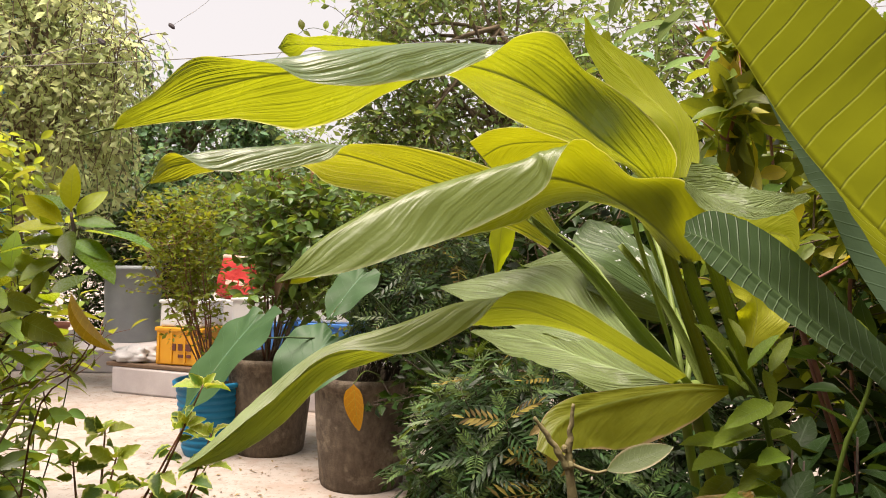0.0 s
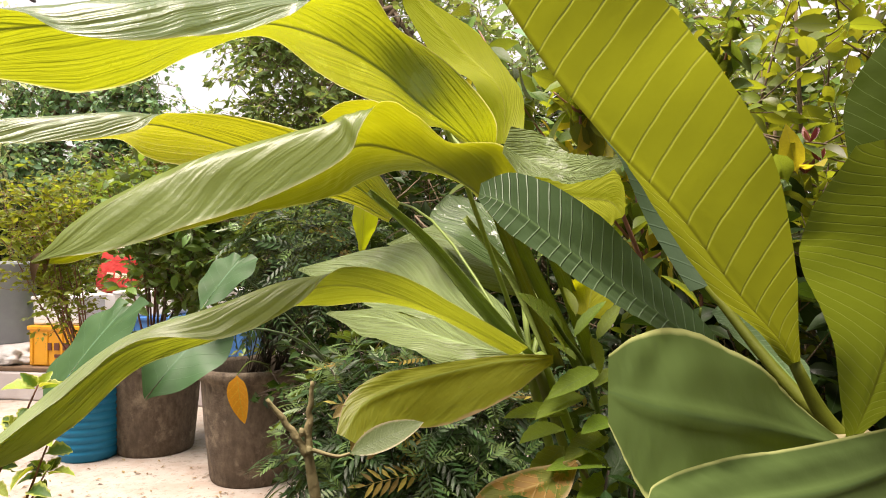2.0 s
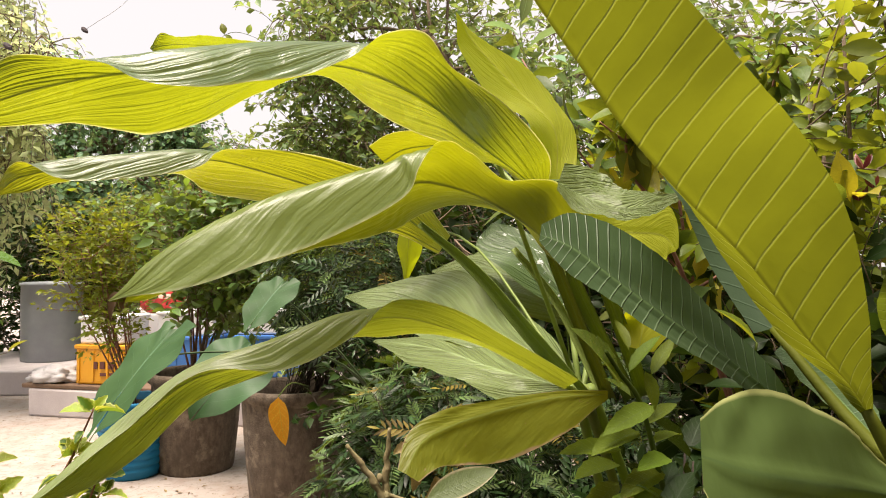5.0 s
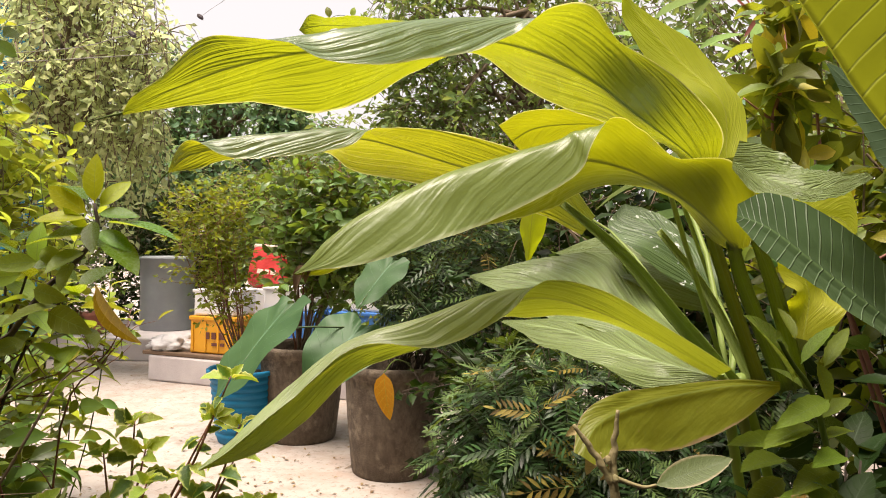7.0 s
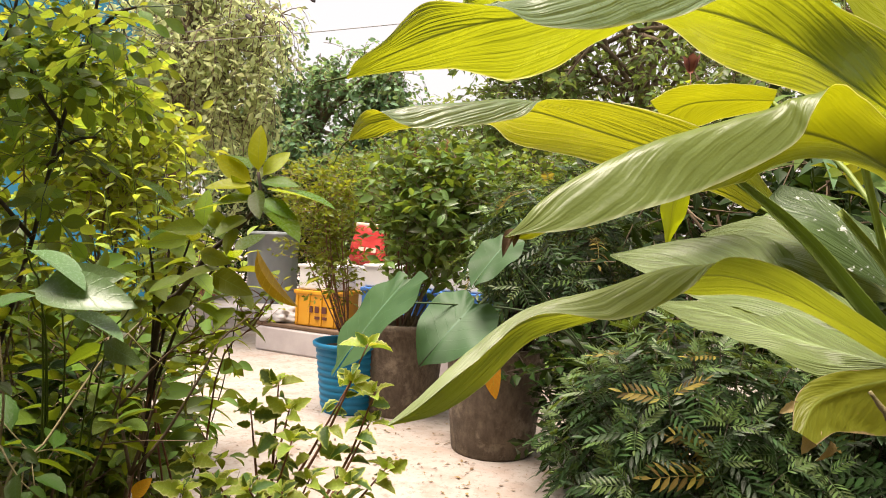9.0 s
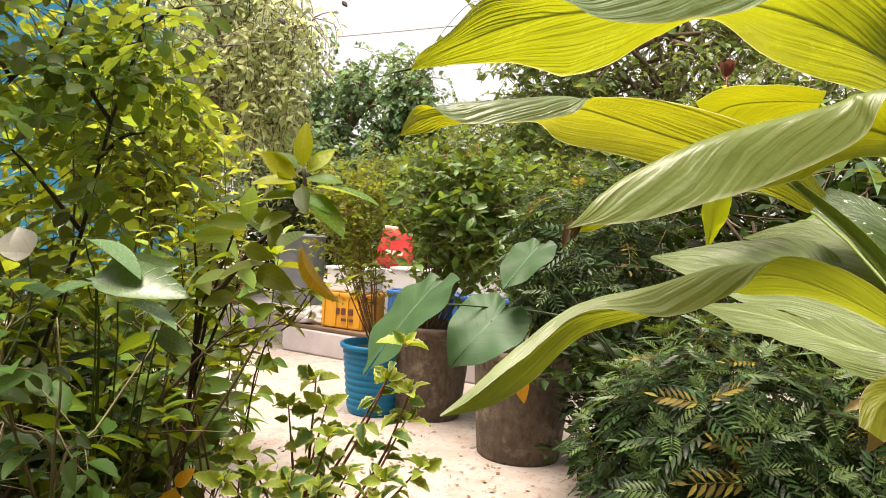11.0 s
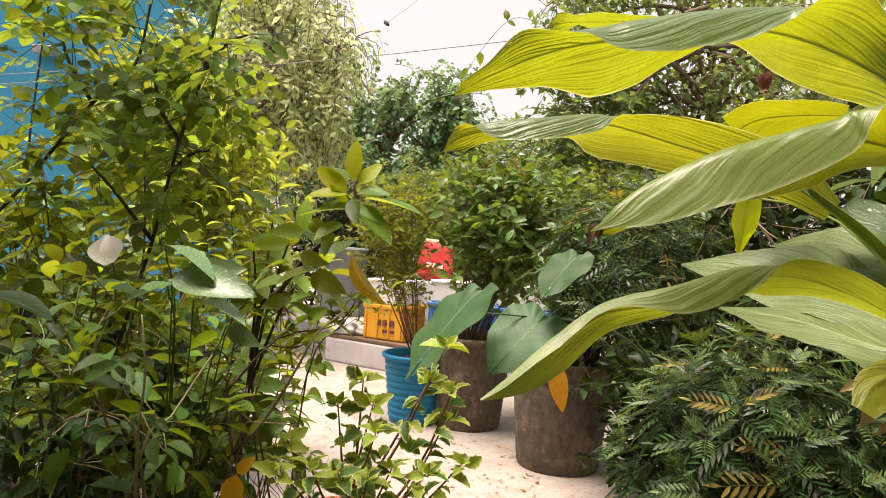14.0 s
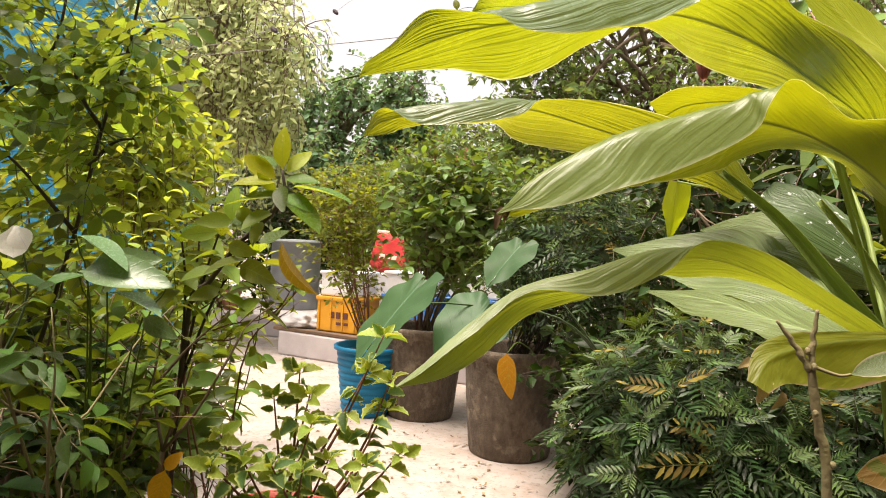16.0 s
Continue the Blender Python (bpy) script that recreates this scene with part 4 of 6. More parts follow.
    put("soil", mesh_of("soil", at_place(v, place), f), SOIL, e, "dark soil")


ribbed_bucket(BUCKET)


def drum(place):
    e = thing("drum", place, "dull grey metal drum standing on the platform", "drum")
    prof = [(0.195, 0), (0.2, 0.01), (0.198, 0.2), (0.2, 0.38), (0.199, 0.535), (0.207, 0.54), (0.207, 0.555), (0.195, 0.556), (0.19, 0.53)]
    v, f = lathe(prof, 40, 0.012)
    put("drum_body", mesh_of("drum_body", at_place(v, place), f), GREY_METAL, e)
    v, f = lathe([(0.18, 0.545), (0.188, 0.552), (0.188, 0.562), (0.05, 0.566)], 40)
    put("lid", mesh_of("lid", at_place(v, place), f), GREY_METAL, e, "flat metal lid")


drum((-2.45, 5.2, 0.16))


def printed_bars(e, name, m, widths, height, material):
    """Plain bars in place of writing, in the local x-z plane."""
    x = 0
    for w in widths:
        boxed(name, (w, 0.004, height), m @ Matrix.Translation((x + w / 2, -0.003, 0)), 0.0015, material, e)
        x += w + height * 0.35


def small_pot(place, r, h):
    e = thing("terracotta_pot", place, "small reddish terracotta pot beside the drum", "pot")
    v, f = lathe([(r * 0.7, 0), (r * 0.72, 0.006), (r * 0.95, h * 0.78), (r * 1.08, h * 0.8), (r * 1.1, h), (r * 0.98, h), (r * 0.9, h * 0.8)], 28)
    put("pot_body", mesh_of("pot_body", at_place(v, place), f), BRICK_RED, e)
    v, f = lathe([(r * 0.9, h * 0.76), (r * 0.88, h * 0.8), (0.01, h * 0.83)], 20, 0.05)
    put("soil", mesh_of("soil", at_place(v, place), f), SOIL, e, "dark soil")


small_pot((-2.78, 4.78, 0.16), 0.075, 0.16)
small_pot((-2.98, 4.9, 0.16), 0.07, 0.14)
bm = rounded_box((1.5, 0.62, 0.024), 0.006)
bmesh.ops.transform(bm, matrix=pose(-1.22, 4.14, 0.167, 0, 0, -15), verts=bm.verts)
board = part("wooden_board", bm, BOARD, None)
tagged(board, "thin weathered brown board under the crates", "board")


def crates():
    z = 0.182
    e = thing("crate", (-1.55, 4.02, z), "bright yellow-orange plastic crate with dark print, on the platform", "crate")
    m = pose(-1.53, 4.08, z, 0, 0, -12)
    body = boxed("crate_body", (0.30, 0.26, 0.21), m @ Matrix.Translation((0, 0, 0.105)), 0.008, YELLOW_PLASTIC, e)
    boxed("rim", (0.315, 0.275, 0.025), m @ Matrix.Translation((0, 0, 0.205)), 0.006, YELLOW_PLASTIC, e)
    for k in range(4):
        boxed("rib", (0.012, 0.012, 0.17), m @ Matrix.Translation((-0.13 + 0.087 * k, -0.131, 0.10)), 0.003, YELLOW_PLASTIC, body)
    printed_bars(body, "print", m @ Matrix.Translation((-0.05, -0.131, 0.105)), (0.035, 0.03, 0.04), 0.04, DARK_PRINT)
    printed_bars(body, "print", m @ Matrix.Translation((0.0, -0.131, 0.055)), (0.05, 0.03), 0.018, DARK_PRINT)
    e = thing("box", (-1.53, 4.08, z + 0.22), "white box stacked on the yellow crate", "box")
    boxed("box_body", (0.27, 0.24, 0.15), m @ Matrix.Translation((0, 0, 0.22 + 0.075)), 0.012, WHITE_PLASTIC, e)
    boxed("lid", (0.285, 0.255, 0.02), m @ Matrix.Translation((0, 0, 0.22 + 0.145)), 0.006, WHITE_PLASTIC, e)
    for k, (x, y, turn) in enumerate([(-1.12, 4.22, -10), (-0.72, 4.27, -6)]):
        m = pose(x, y, z, 0, 0, turn)
        e = thing("crate", (x, y, z), "blue plastic crate under a white box", "crate", "blue crates")
        body = boxed("crate_body", (0.36, 0.28, 0.24), m @ Matrix.Translation((0, 0, 0.12)), 0.008, BLUE_CRATE, e)
        boxed("rim", (0.375, 0.295, 0.025), m @ Matrix.Translation((0, 0, 0.235)), 0.006, BLUE_CRATE, e)
        for j in range(4):
            boxed("rib", (0.012, 0.012, 0.18), m @ Matrix.Translation((-0.15 + 0.1 * j, -0.141, 0.11)), 0.003, BLUE_CRATE, body)
        e = thing("box", (x, y, z + 0.25), "white box stacked on a blue crate", "box", "white boxes")
        boxed("box_body", (0.34, 0.26, 0.13), m @ Matrix.Translation((0, 0, 0.25 + 0.065)), 0.012, WHITE_PLASTIC, e)
        boxed("lid", (0.355, 0.275, 0.02), m @ Matrix.Translation((0, 0, 0.25 + 0.13)), 0.006, WHITE_PLASTIC, e)


crates()


def red_sack():
    place = (-1.36, 4.36, 0.548)
    e = thing("sack", place, "crumpled red printed sack standing upright", "sack")
    bm = rounded_box((0.22, 0.13, 0.27), 0.03, 5)
    for v in bm.verts:
        n = noise.noise_vector((v.co.x * 14, v.co.y * 14, v.co.z * 14))
        v.co += n * 0.014
        f = (v.co.z + 0.135) / 0.27
        v.co.y *= 1 - 0.6 * f * f
        v.co.x *= 1 + 0.12 * math.sin(f * 5)
    bmesh.ops.transform(bm, matrix=pose(place[0], place[1], place[2] + 0.135, 0, 4, -8), verts=bm.verts)
    for f in bm.faces:
        f.smooth = True
    bag = part("sack_body", bm, RED_BAG, e)
    boxed("cuff", (0.2, 0.03, 0.03), pose(place[0], place[1] - 0.01, place[2] + 0.262, 0, 4, -8), 0.01, CREAM, e, "cream folded top")
    printed_bars(bag, "print", pose(place[0] - 0.055, place[1] - 0.062, place[2] + 0.11, -14, 4, -8), (0.04, 0.03, 0.035), 0.03, CREAM)


red_sack()
# what the sack stands on: a dark carton behind the white boxes
e = thing("box", (-1.36, 4.42, 0.182), "plain white carton behind the crates", "box")
boxed("box_body", (0.3, 0.26, 0.365), pose(-1.36, 4.42, 0.182 + 0.1825, 0, 0, -8), 0.01, WHITE_PLASTIC, e)


def cloth_heap():
    e = thing("cloth", (-1.86, 4.0, 0.18), "heap of crumpled pale cloth on the platform", "cloth")
    bm = bmesh.new()
    bmesh.ops.create_icosphere(bm, subdivisions=4, radius=1)
    for v in bm.verts:
        n = noise.fractal(v.co * 2.2, 0.7, 2.1, 4)
        v.co *= 1 + 0.35 * n
        v.co = Vector((v.co.x * 0.16, v.co.y * 0.10, max(0, v.co.z * 0.06 + 0.03)))
    for f in bm.faces:
        f.smooth = True
    bmesh.ops.transform(bm, matrix=pose(-1.86, 4.1, 0.18, 0, 0, -15), verts=bm.verts)
    part("folds", bm, CLOTH, e)


cloth_heap()

# ---- turmeric plant ----
turmeric = thing("turmeric_plant", (0.48, 0.95, 0), "turmeric plant with long arching yellow-green leaves", "plant")
for shape, mat, lab in ((TOP_LEAF, TURMERIC, ""), (BROAD_ARCHING_LEAF, TURMERIC_BRIGHT, ""), (SECOND_LEAF, TURMERIC, ""), (LOW_ARCHING_LEAF, TURMERIC_PLEATED, ""), (PALE_LEAF, TURMERIC_PALE, "pale green leaf"),
                      (PALE_LOW_LEAF, TURMERIC_PALE, "pale green leaf"), (PALE_BACK_LEAF, TURMERIC_PALE, "pale green leaf"), (SPOTTED_LEAF, SPOTTED, "pale leaf with white spots"), (UPRIGHT_LEAF, TURMERIC_YELLOW, ""),
                      (CURLED_LEAF, TURMERIC_PALE, "small curled leaf"), (YELLOW_SIDE_LEAF, TURMERIC_YELLOW, "yellow leaf"), (FOLDED_LEAF, TURMERIC_BRIGHT, "folded yellow leaf"), (HANGING_LEAF, TURMERIC_YELLOW, "narrow hanging leaf"), (SHORT_LEAF, TURMERIC_YELLOW, ""), (BACK_LEAF, TURMERIC, ""),
                      (AGEING_LEAF, TURMERIC_OLD, "ageing leaf with brown torn margin")):
    blade("leaf", shape, mat, turmeric, lab, ripple=0.0009 if mat is TURMERIC_PALE else 0.0004)
BASE = (0.292, 0.655, 0.715)


def sheath(points, widths):
    """A leaf's channelled stalk: a crescent section, open to the upper side, of some thickness."""
    line = spline(np.c_[np.asarray(points, float), np.asarray(widths, float)], 8)
    verts, uvs, faces, m = [], [], [], 7
    for i, q in enumerate(line):
        t = line[min(i + 1, len(line) - 1), :3] - line[max(i - 1, 0), :3]
        t /= np.linalg.norm(t)
        a = np.cross(t, (0.25, 0.9, 0.35))
        a /= np.linalg.norm(a)
        b = np.cross(a, t)
        for inner in (0, 1):
            for k in range(m):
                w = math.pi * k / (m - 1)
                rr = q[3] * (1.0 if not inner else 0.84)
                c, d = math.cos(w), math.sin(w)
                if inner:
                    c, d = -c, d
                verts.append(q[:3] + rr * c * a + rr * d * 0.75 * b)
                uvs.append((0.1 + 0.8 * k / (m - 1), i / (len(line) - 1)))
    n = 2 * m
    for i in range(len(line) - 1):
        for k in range(n):
            k2 = (k + 1) % n
            faces.append((i * n + k, i * n + k2, (i + 1) * n + k2, (i + 1) * n + k))
    faces += [tuple(range(n))[::-1], tuple((len(line) - 1) * n + k for k in range(n))]
    put("stalk", mesh_of("stalk", verts, faces, uvs), SHEATH, turmeric, "broad channelled leaf stalk")


for points, widths in (([(0.150, 0.668, 0.868), (0.198, 0.657, 0.826), (0.241, 0.65, 0.775), (0.292, 0.65, 0.717)], (0.003, 0.0055, 0.007, 0.007)),
                       ([(0.236, 0.694, 0.847), (0.276, 0.687, 0.794), (0.312, 0.672, 0.716)], (0.003, 0.004, 0.005)),
                       ([(0.252, 0.556, 0.836), (0.275, 0.592, 0.80), (0.33, 0.651, 0.716)], (0.004, 0.0055, 0.0065)),
                       ([(0.262, 0.552, 0.848), (0.296, 0.598, 0.804), (0.345, 0.662, 0.716)], (0.003, 0.0055, 0.0065)),
                       ([(0.229, 0.545, 0.879), (0.25, 0.585, 0.833), (0.312, 0.655, 0.716)], (0.003, 0.0045, 0.0055))):
    sheath(points, widths)
for a, mid, r in (((0.297, 0.724, 0.725), (0.294, 0.69, 0.715), 0.005), ((0.274, 0.641, 0.732), (0.283, 0.65, 0.722), 0.006), ((0.332, 0.827, 0.769), (0.315, 0.74, 0.74), 0.005),
                  ((0.321, 0.806, 0.782), (0.31, 0.72, 0.75), 0.005), ((0.229, 0.899, 0.974), (0.29, 0.78, 0.86), 0.005), ((0.286, 0.683, 0.722), (0.289, 0.67, 0.715), 0.005),
                  ((0.144, 1.013, 0.891), (0.22, 0.85, 0.85), 0.003), ((0.332, 0.827, 0.769), (0.2, 0.6, 0.945), 0.004)):
    stem(turmeric, [a, mid, (BASE[0], BASE[1] + 0.02, BASE[2])], [r * 0.5, r * 0.5, r * 0.55], SHEATH, "stalk", 8)
for dx, dy in ((0.0, 0.0), (0.016, 0.012), (-0.012, 0.02)):
    stem(turmeric, [(BASE[0] + dx * 0.4, BASE[1] + dy * 0.4 + 0.01, BASE[2] + 0.01), (0.36 + dx, 0.78 + dy, 0.58), (0.46 + dx, 0.93 + dy, 0.3), (0.48 + dx, 0.95 + dy, 0.0)], [0.005, 0.005, 0.006, 0.006], SHEATH, "stalk", 8)
# a browned, curled tip
tip = Vector(BROAD_ARCHING_LEAF[-1][:3])
back = (tip - Vector(BROAD_ARCHING_LEAF[-2][:3])).normalized()
leaf_things(turmeric, "leaf_tip", leaf(1, 0.5, 6, 0.8, 0.7, 0.4, 0.02), [leaf_pose(tip - back * 0.008, back + Vector((0, 0, -0.3)), (0.2, -0.6, 1), 0.014), leaf_pose(tip - back * 0.01, back + Vector((0.1, -0.4, -0.9)), (0.2, -0.6, 1), 0.009)], DRY, "brown curled tip")
# torn, dried tip of the ageing leaf
torn = Vector(AGEING_LEAF[-2][:3])
leaf_things(turmeric, "leaf_tip", leaf(1, 0.55, 8, 0.8, 0.8, 0.45, 0.02, teeth=0.12), [leaf_pose(torn + Vector((0.002, -0.004, -0.01)), (-0.5, -0.3, -0.6), (-0.4, -1, 0.3), 0.013), leaf_pose(torn + Vector((0.008, -0.002, -0.016)), (-0.1, -0.3, -1), (0.5, -1, 0.2), 0.011), leaf_pose(torn + Vector((-0.006, 0, 0)), (-0.9, -0.2, -0.3), (0, -1, 0.6), 0.009)], TAN, "torn dry tip")
# thread-like leaf tips
stem(turmeric, [(-0.095, 0.417, 0.894), (-0.103, 0.416, 0.892), (-0.112, 0.415, 0.889)], [0.0008, 0.0005, 0.0003], STALK, "leaf_tip", 5)
stem(turmeric, [(-0.152, 0.58, 0.882), (-0.158, 0.58, 0.876), (-0.164, 0.58, 0.862)], [0.0008, 0.0005, 0.0003], STALK, "leaf_tip", 5)

# ---- plumeria ----
plumeria = thing("plumeria", (0.37, 0.37, 0), "young plumeria with large ribbed leaves and a pale edge", "plant")
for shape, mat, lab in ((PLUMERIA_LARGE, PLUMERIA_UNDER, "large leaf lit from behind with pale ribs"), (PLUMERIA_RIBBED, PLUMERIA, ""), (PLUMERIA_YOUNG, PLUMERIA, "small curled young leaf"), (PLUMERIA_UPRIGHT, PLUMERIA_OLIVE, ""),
                      (PLUMERIA_DARK, PLUMERIA_SHADED, ""), (PLUMERIA_BACK, PLUMERIA_BLUE, ""), (PLUMERIA_THICK, PLUMERIA_SMOOTH, "thick smooth leaf with a pale rim"), (PLUMERIA_THICK_LOW, PLUMERIA_SMOOTH, "thick smooth leaf with a pale rim")):
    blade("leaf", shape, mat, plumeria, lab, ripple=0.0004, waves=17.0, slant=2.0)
CROWN = (0.338, 0.335, 0.742)
for shape, r in ((PLUMERIA_LARGE, 0.0035), (PLUMERIA_RIBBED, 0.003), (PLUMERIA_YOUNG, 0.0025), (PLUMERIA_UPRIGHT, 0.0035), (PLUMERIA_DARK, 0.003), (PLUMERIA_BACK, 0.003), (PLUMERIA_THICK, 0.004), (PLUMERIA_THICK_LOW, 0.004)):
    a = shape[0][:3]
    mid = tuple((a[i] + CROWN[i]) / 2 + (0.0, 0.0, -0.003)[i] for i in range(3))
    stem(plumeria, [a, mid, CROWN], [r * 0.7, r * 0.9, r * 1.2], PETIOLE, "leaf_stalk", 8)
stem(plumeria, [(0.338, 0.335, 0.748), (0.345, 0.345, 0.6), (0.36, 0.36, 0.3), (0.37, 0.37, 0)], [0.009, 0.013, 0.016, 0.02], PALE_BARK, "trunk", 10)

# ---- bare twig with one leaf ----
bare = thing("bare_twig", (0.15, 0.30, 0), "bare knobbly brown twig with one narrow leaf", "twig")


def knobbly(points, radii, name):
    """A twig with swollen nodes."""
    line = spline(np.c_[points, radii], 5)
    r = [q[3] * (1 + 0.18 * max(0, math.sin(i * 1.9)) + 0.25 * noise.noise((i * 0.7, q[2] * 90, 0.3))) for i, q in enumerate(line)]
    v, f = tube(line[:, :3] + np.array([[noise.noise((i * 0.9, 0, 5)) * 0.0007, 0, 0] for i in range(len(line))]), r, 10, 2)
    put(name, mesh_of(name, v, f), PALE_BARK, bare)


knobbly([(0.15, 0.30, 0), (0.145, 0.303, 0.5), (0.141, 0.305, 0.7), (0.1365, 0.306, 0.735), (0.133, 0.306, 0.757)], [0.0034, 0.0026, 0.0016, 0.0016, 0.0016], "stem")
knobbly([(0.133, 0.306, 0.755), (0.1335, 0.307, 0.766), (0.1345, 0.307, 0.778)], [0.0014, 0.0011, 0.0006], "prong")
knobbly([(0.133, 0.306, 0.755), (0.128, 0.306, 0.763), (0.1205, 0.306, 0.773)], [0.0014, 0.0011, 0.0006], "prong")
stem(bare, [(0.133, 0.306, 0.757), (0.142, 0.305, 0.7545), (0.1465, 0.3053, 0.7552)], [0.0008, 0.0006, 0.0005], PALE_BARK, "leaf_stalk", 6)
for p in ((0.1335, 0.304, 0.757), (0.141, 0.302, 0.722), (0.1345, 0.303, 0.74), (0.1312, 0.305, 0.7625)):
    bm = bmesh.new()
    bmesh.ops.create_icosphere(bm, subdivisions=2, radius=0.0011)
    for v in bm.verts:
        v.co = Vector((v.co.x, v.co.y, v.co.z * 1.4)) * (1 + 0.4 * noise.noise(v.co * 500))
    bmesh.ops.translate(bm, vec=p, verts=bm.verts)
    part("bud", bm, PALE_BARK, bare)
leaf_things(bare, "leaf", leaf(1, 0.36, 10, 0.3, 0.08, 0.45, 0.02), [leaf_pose((0.1465, 0.3053, 0.7552), (0.0229, -0.0013, 0.0102), (-0.1, -1, 0.75), 0.0251)], PALE_EDGED)

# ---- marigold ----
FERN = frond(6, (0.36, 0.088), 50, 0.3, segs=3)
POT_FERN = frond(5, (0.32, 0.1), 52, 0.35, segs=2)


def feathery(name, base, centre, radii, label, seed, stems, low, size, template, spots, single=300):
    """A bushy plant: stems that end all over a dome, each with a rosette of feathery leaves and some older leaves below it. Spots are where leaves have dried."""
    rng = random.Random(seed)
    e = thing(name, base, label, "plant")
    green, young, brown = [], [], []
    c, r = Vector(centre), Vector(radii)
    for n in range(stems):
        w = n * 2.4 + rng.uniform(-0.3, 0.3)
        h = 1 - (1 - low) * (n + 0.5) / stems
        q = math.sqrt(max(0.0, 1 - h * h))
        u = Vector((math.cos(w) * q, math.sin(w) * q, h))
        tip = c + Vector((u.x * r.x, u.y * r.y, u.z * r.z)) * rng.uniform(0.82, 1.08)
        b = Vector(base) + Vector((rng.uniform(-1, 1) * r.x * 0.25, rng.uniform(-1, 1) * r.y * 0.25, 0))
        mid = b.lerp(tip, 0.55) + Vector((-u.x, -u.y, 0.4)) * 0.06 + rand_dir(rng) * 0.02
        stem(e, [b, mid, tip], [0.0022, 0.0014, 0.0008], DARK_BARK, "stem", 5)
        grow = (u + UP * 0.75 + rand_dir(rng) * 0.25).normalized()
        side = grow.cross(Vector((0.3, 0.9, 0.2))).normalized()
        other = grow.cross(side)
        for k in range(11):
            a = k * 2.4 + n
            ring = math.cos(a) * side + math.sin(a) * other
            rise = (1.0, 0.8, 0.7, 0.45, 0.35, 0.3, 0.2, 0.1, 0.0, -0.15, -0.3)[k] + rng.uniform(-0.1, 0.1)
            at = tip.lerp(mid, (0, 0, 0.02, 0.04, 0.06, 0.1, 0.14, 0.2, 0.3, 0.42, 0.55)[k])
            grown = (0.4, 0.55, 0.65, 0.75, 0.85, 0.95, 1, 1, 1, 1.05, 1)[k]
            m = leaf_pose(at, ring + grow * rise, grow + UP * 0.3 + rand_dir(rng) * 0.15, size * grown * rng.uniform(0.8, 1.15), rng.uniform(-14, 14))
            dry = any((at - Vector(p)).length < d for p, d in spots)
            # The first leaves of a rosette take the paler green, to look lit.
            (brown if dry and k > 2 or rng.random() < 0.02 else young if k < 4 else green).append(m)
    rng.shuffle(green)
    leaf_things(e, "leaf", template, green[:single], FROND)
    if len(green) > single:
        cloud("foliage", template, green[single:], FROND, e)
    (leaf_things(e, "leaf", template, young, FROND_LIT_TIP, "pale tip leaf, coloured as if lit") if single else cloud("young_foliage", template, young, FROND_LIT_TIP, e))
    leaf_things(e, "leaf", template, brown, FROND_DRY, "yellowed dry leaf")
    return e


feathery("marigold_plant", (0.24, 1.26, 0), (0.22, 1.27, 0.44), (0.22, 0.2, 0.25), "bushy marigold plant with feathery dark leaves, some yellowed", 5, 116, -0.7, 0.078, FERN, [((0.19, 1.1, 0.5), 0.036), ((0.158, 1.11, 0.6), 0.026), ((0.08, 1.12, 0.5), 0.026)])
feathery("marigold_plant", (0.5, 1.3, 0), (0.48, 1.3, 0.42), (0.2, 0.2, 0.23), "shaded marigold plant with feathery leaves", 6, 44, -0.5, 0.09, FERN, [], 160)
feathery("potted_fern", (-0.22, 2.6, 0.36), (-0.04, 2.52, 0.72), (0.34, 0.25, 0.34), "feathery dark plant growing in a cement pot", 8, 60, -0.5, 0.13, POT_FERN, [((0.0, 2.35, 0.85), 0.08), ((0.1, 2.3, 0.6), 0.07)], 0)

# ---- taro ----


def taro_leaf(size, width):
    """A heart-shaped leaf hung from a stalk at its notch, tip along +y."""
    outline = [(0.0, -0.36), (0.06, -0.44), (0.14, -0.49), (0.25, -0.49), (0.37, -0.43), (0.47, -0.3), (0.53, -0.1), (0.53, 0.15), (0.45, 0.42), (0.3, 0.68), (0.13, 0.88), (0.0, 1.0)]
    pts = spline([(x * width, y, 0) for x, y in outline], 3)
    verts, faces, uvs = [], [], []
    rings = 6
    for s in (1, -1):
        base = len(verts)
        for i, p in enumerate(pts):
            for k in range(rings + 1):
                f = k / rings
                x, y = p[0] * f * s, p[1] * f + (p[1] * 0.0)
                z = 0.07 * abs(x) - 0.10 * y * y - 0.08 * x * x + 0.035 * f ** 3 * math.sin(i * 0.8 + (0.7 if s > 0 else 2.0))
                verts.append((x * size, y * size, z * size))
                uvs.append((0.5 + 0.5 * s * f * min(1, abs(p[0]) / (0.5 * width) + 0.03), 0.25 + 0.75 * max(-0.3, p[1] * f)))
        n = rings + 1
        for i in range(len(pts) - 1):
            for k in range(rings):
                a = base + i * n + k
                q = (a, a + n, a + n + 1, a + 1)
                faces.append(q if s < 0 else q[::-1])
    return verts, faces, uvs


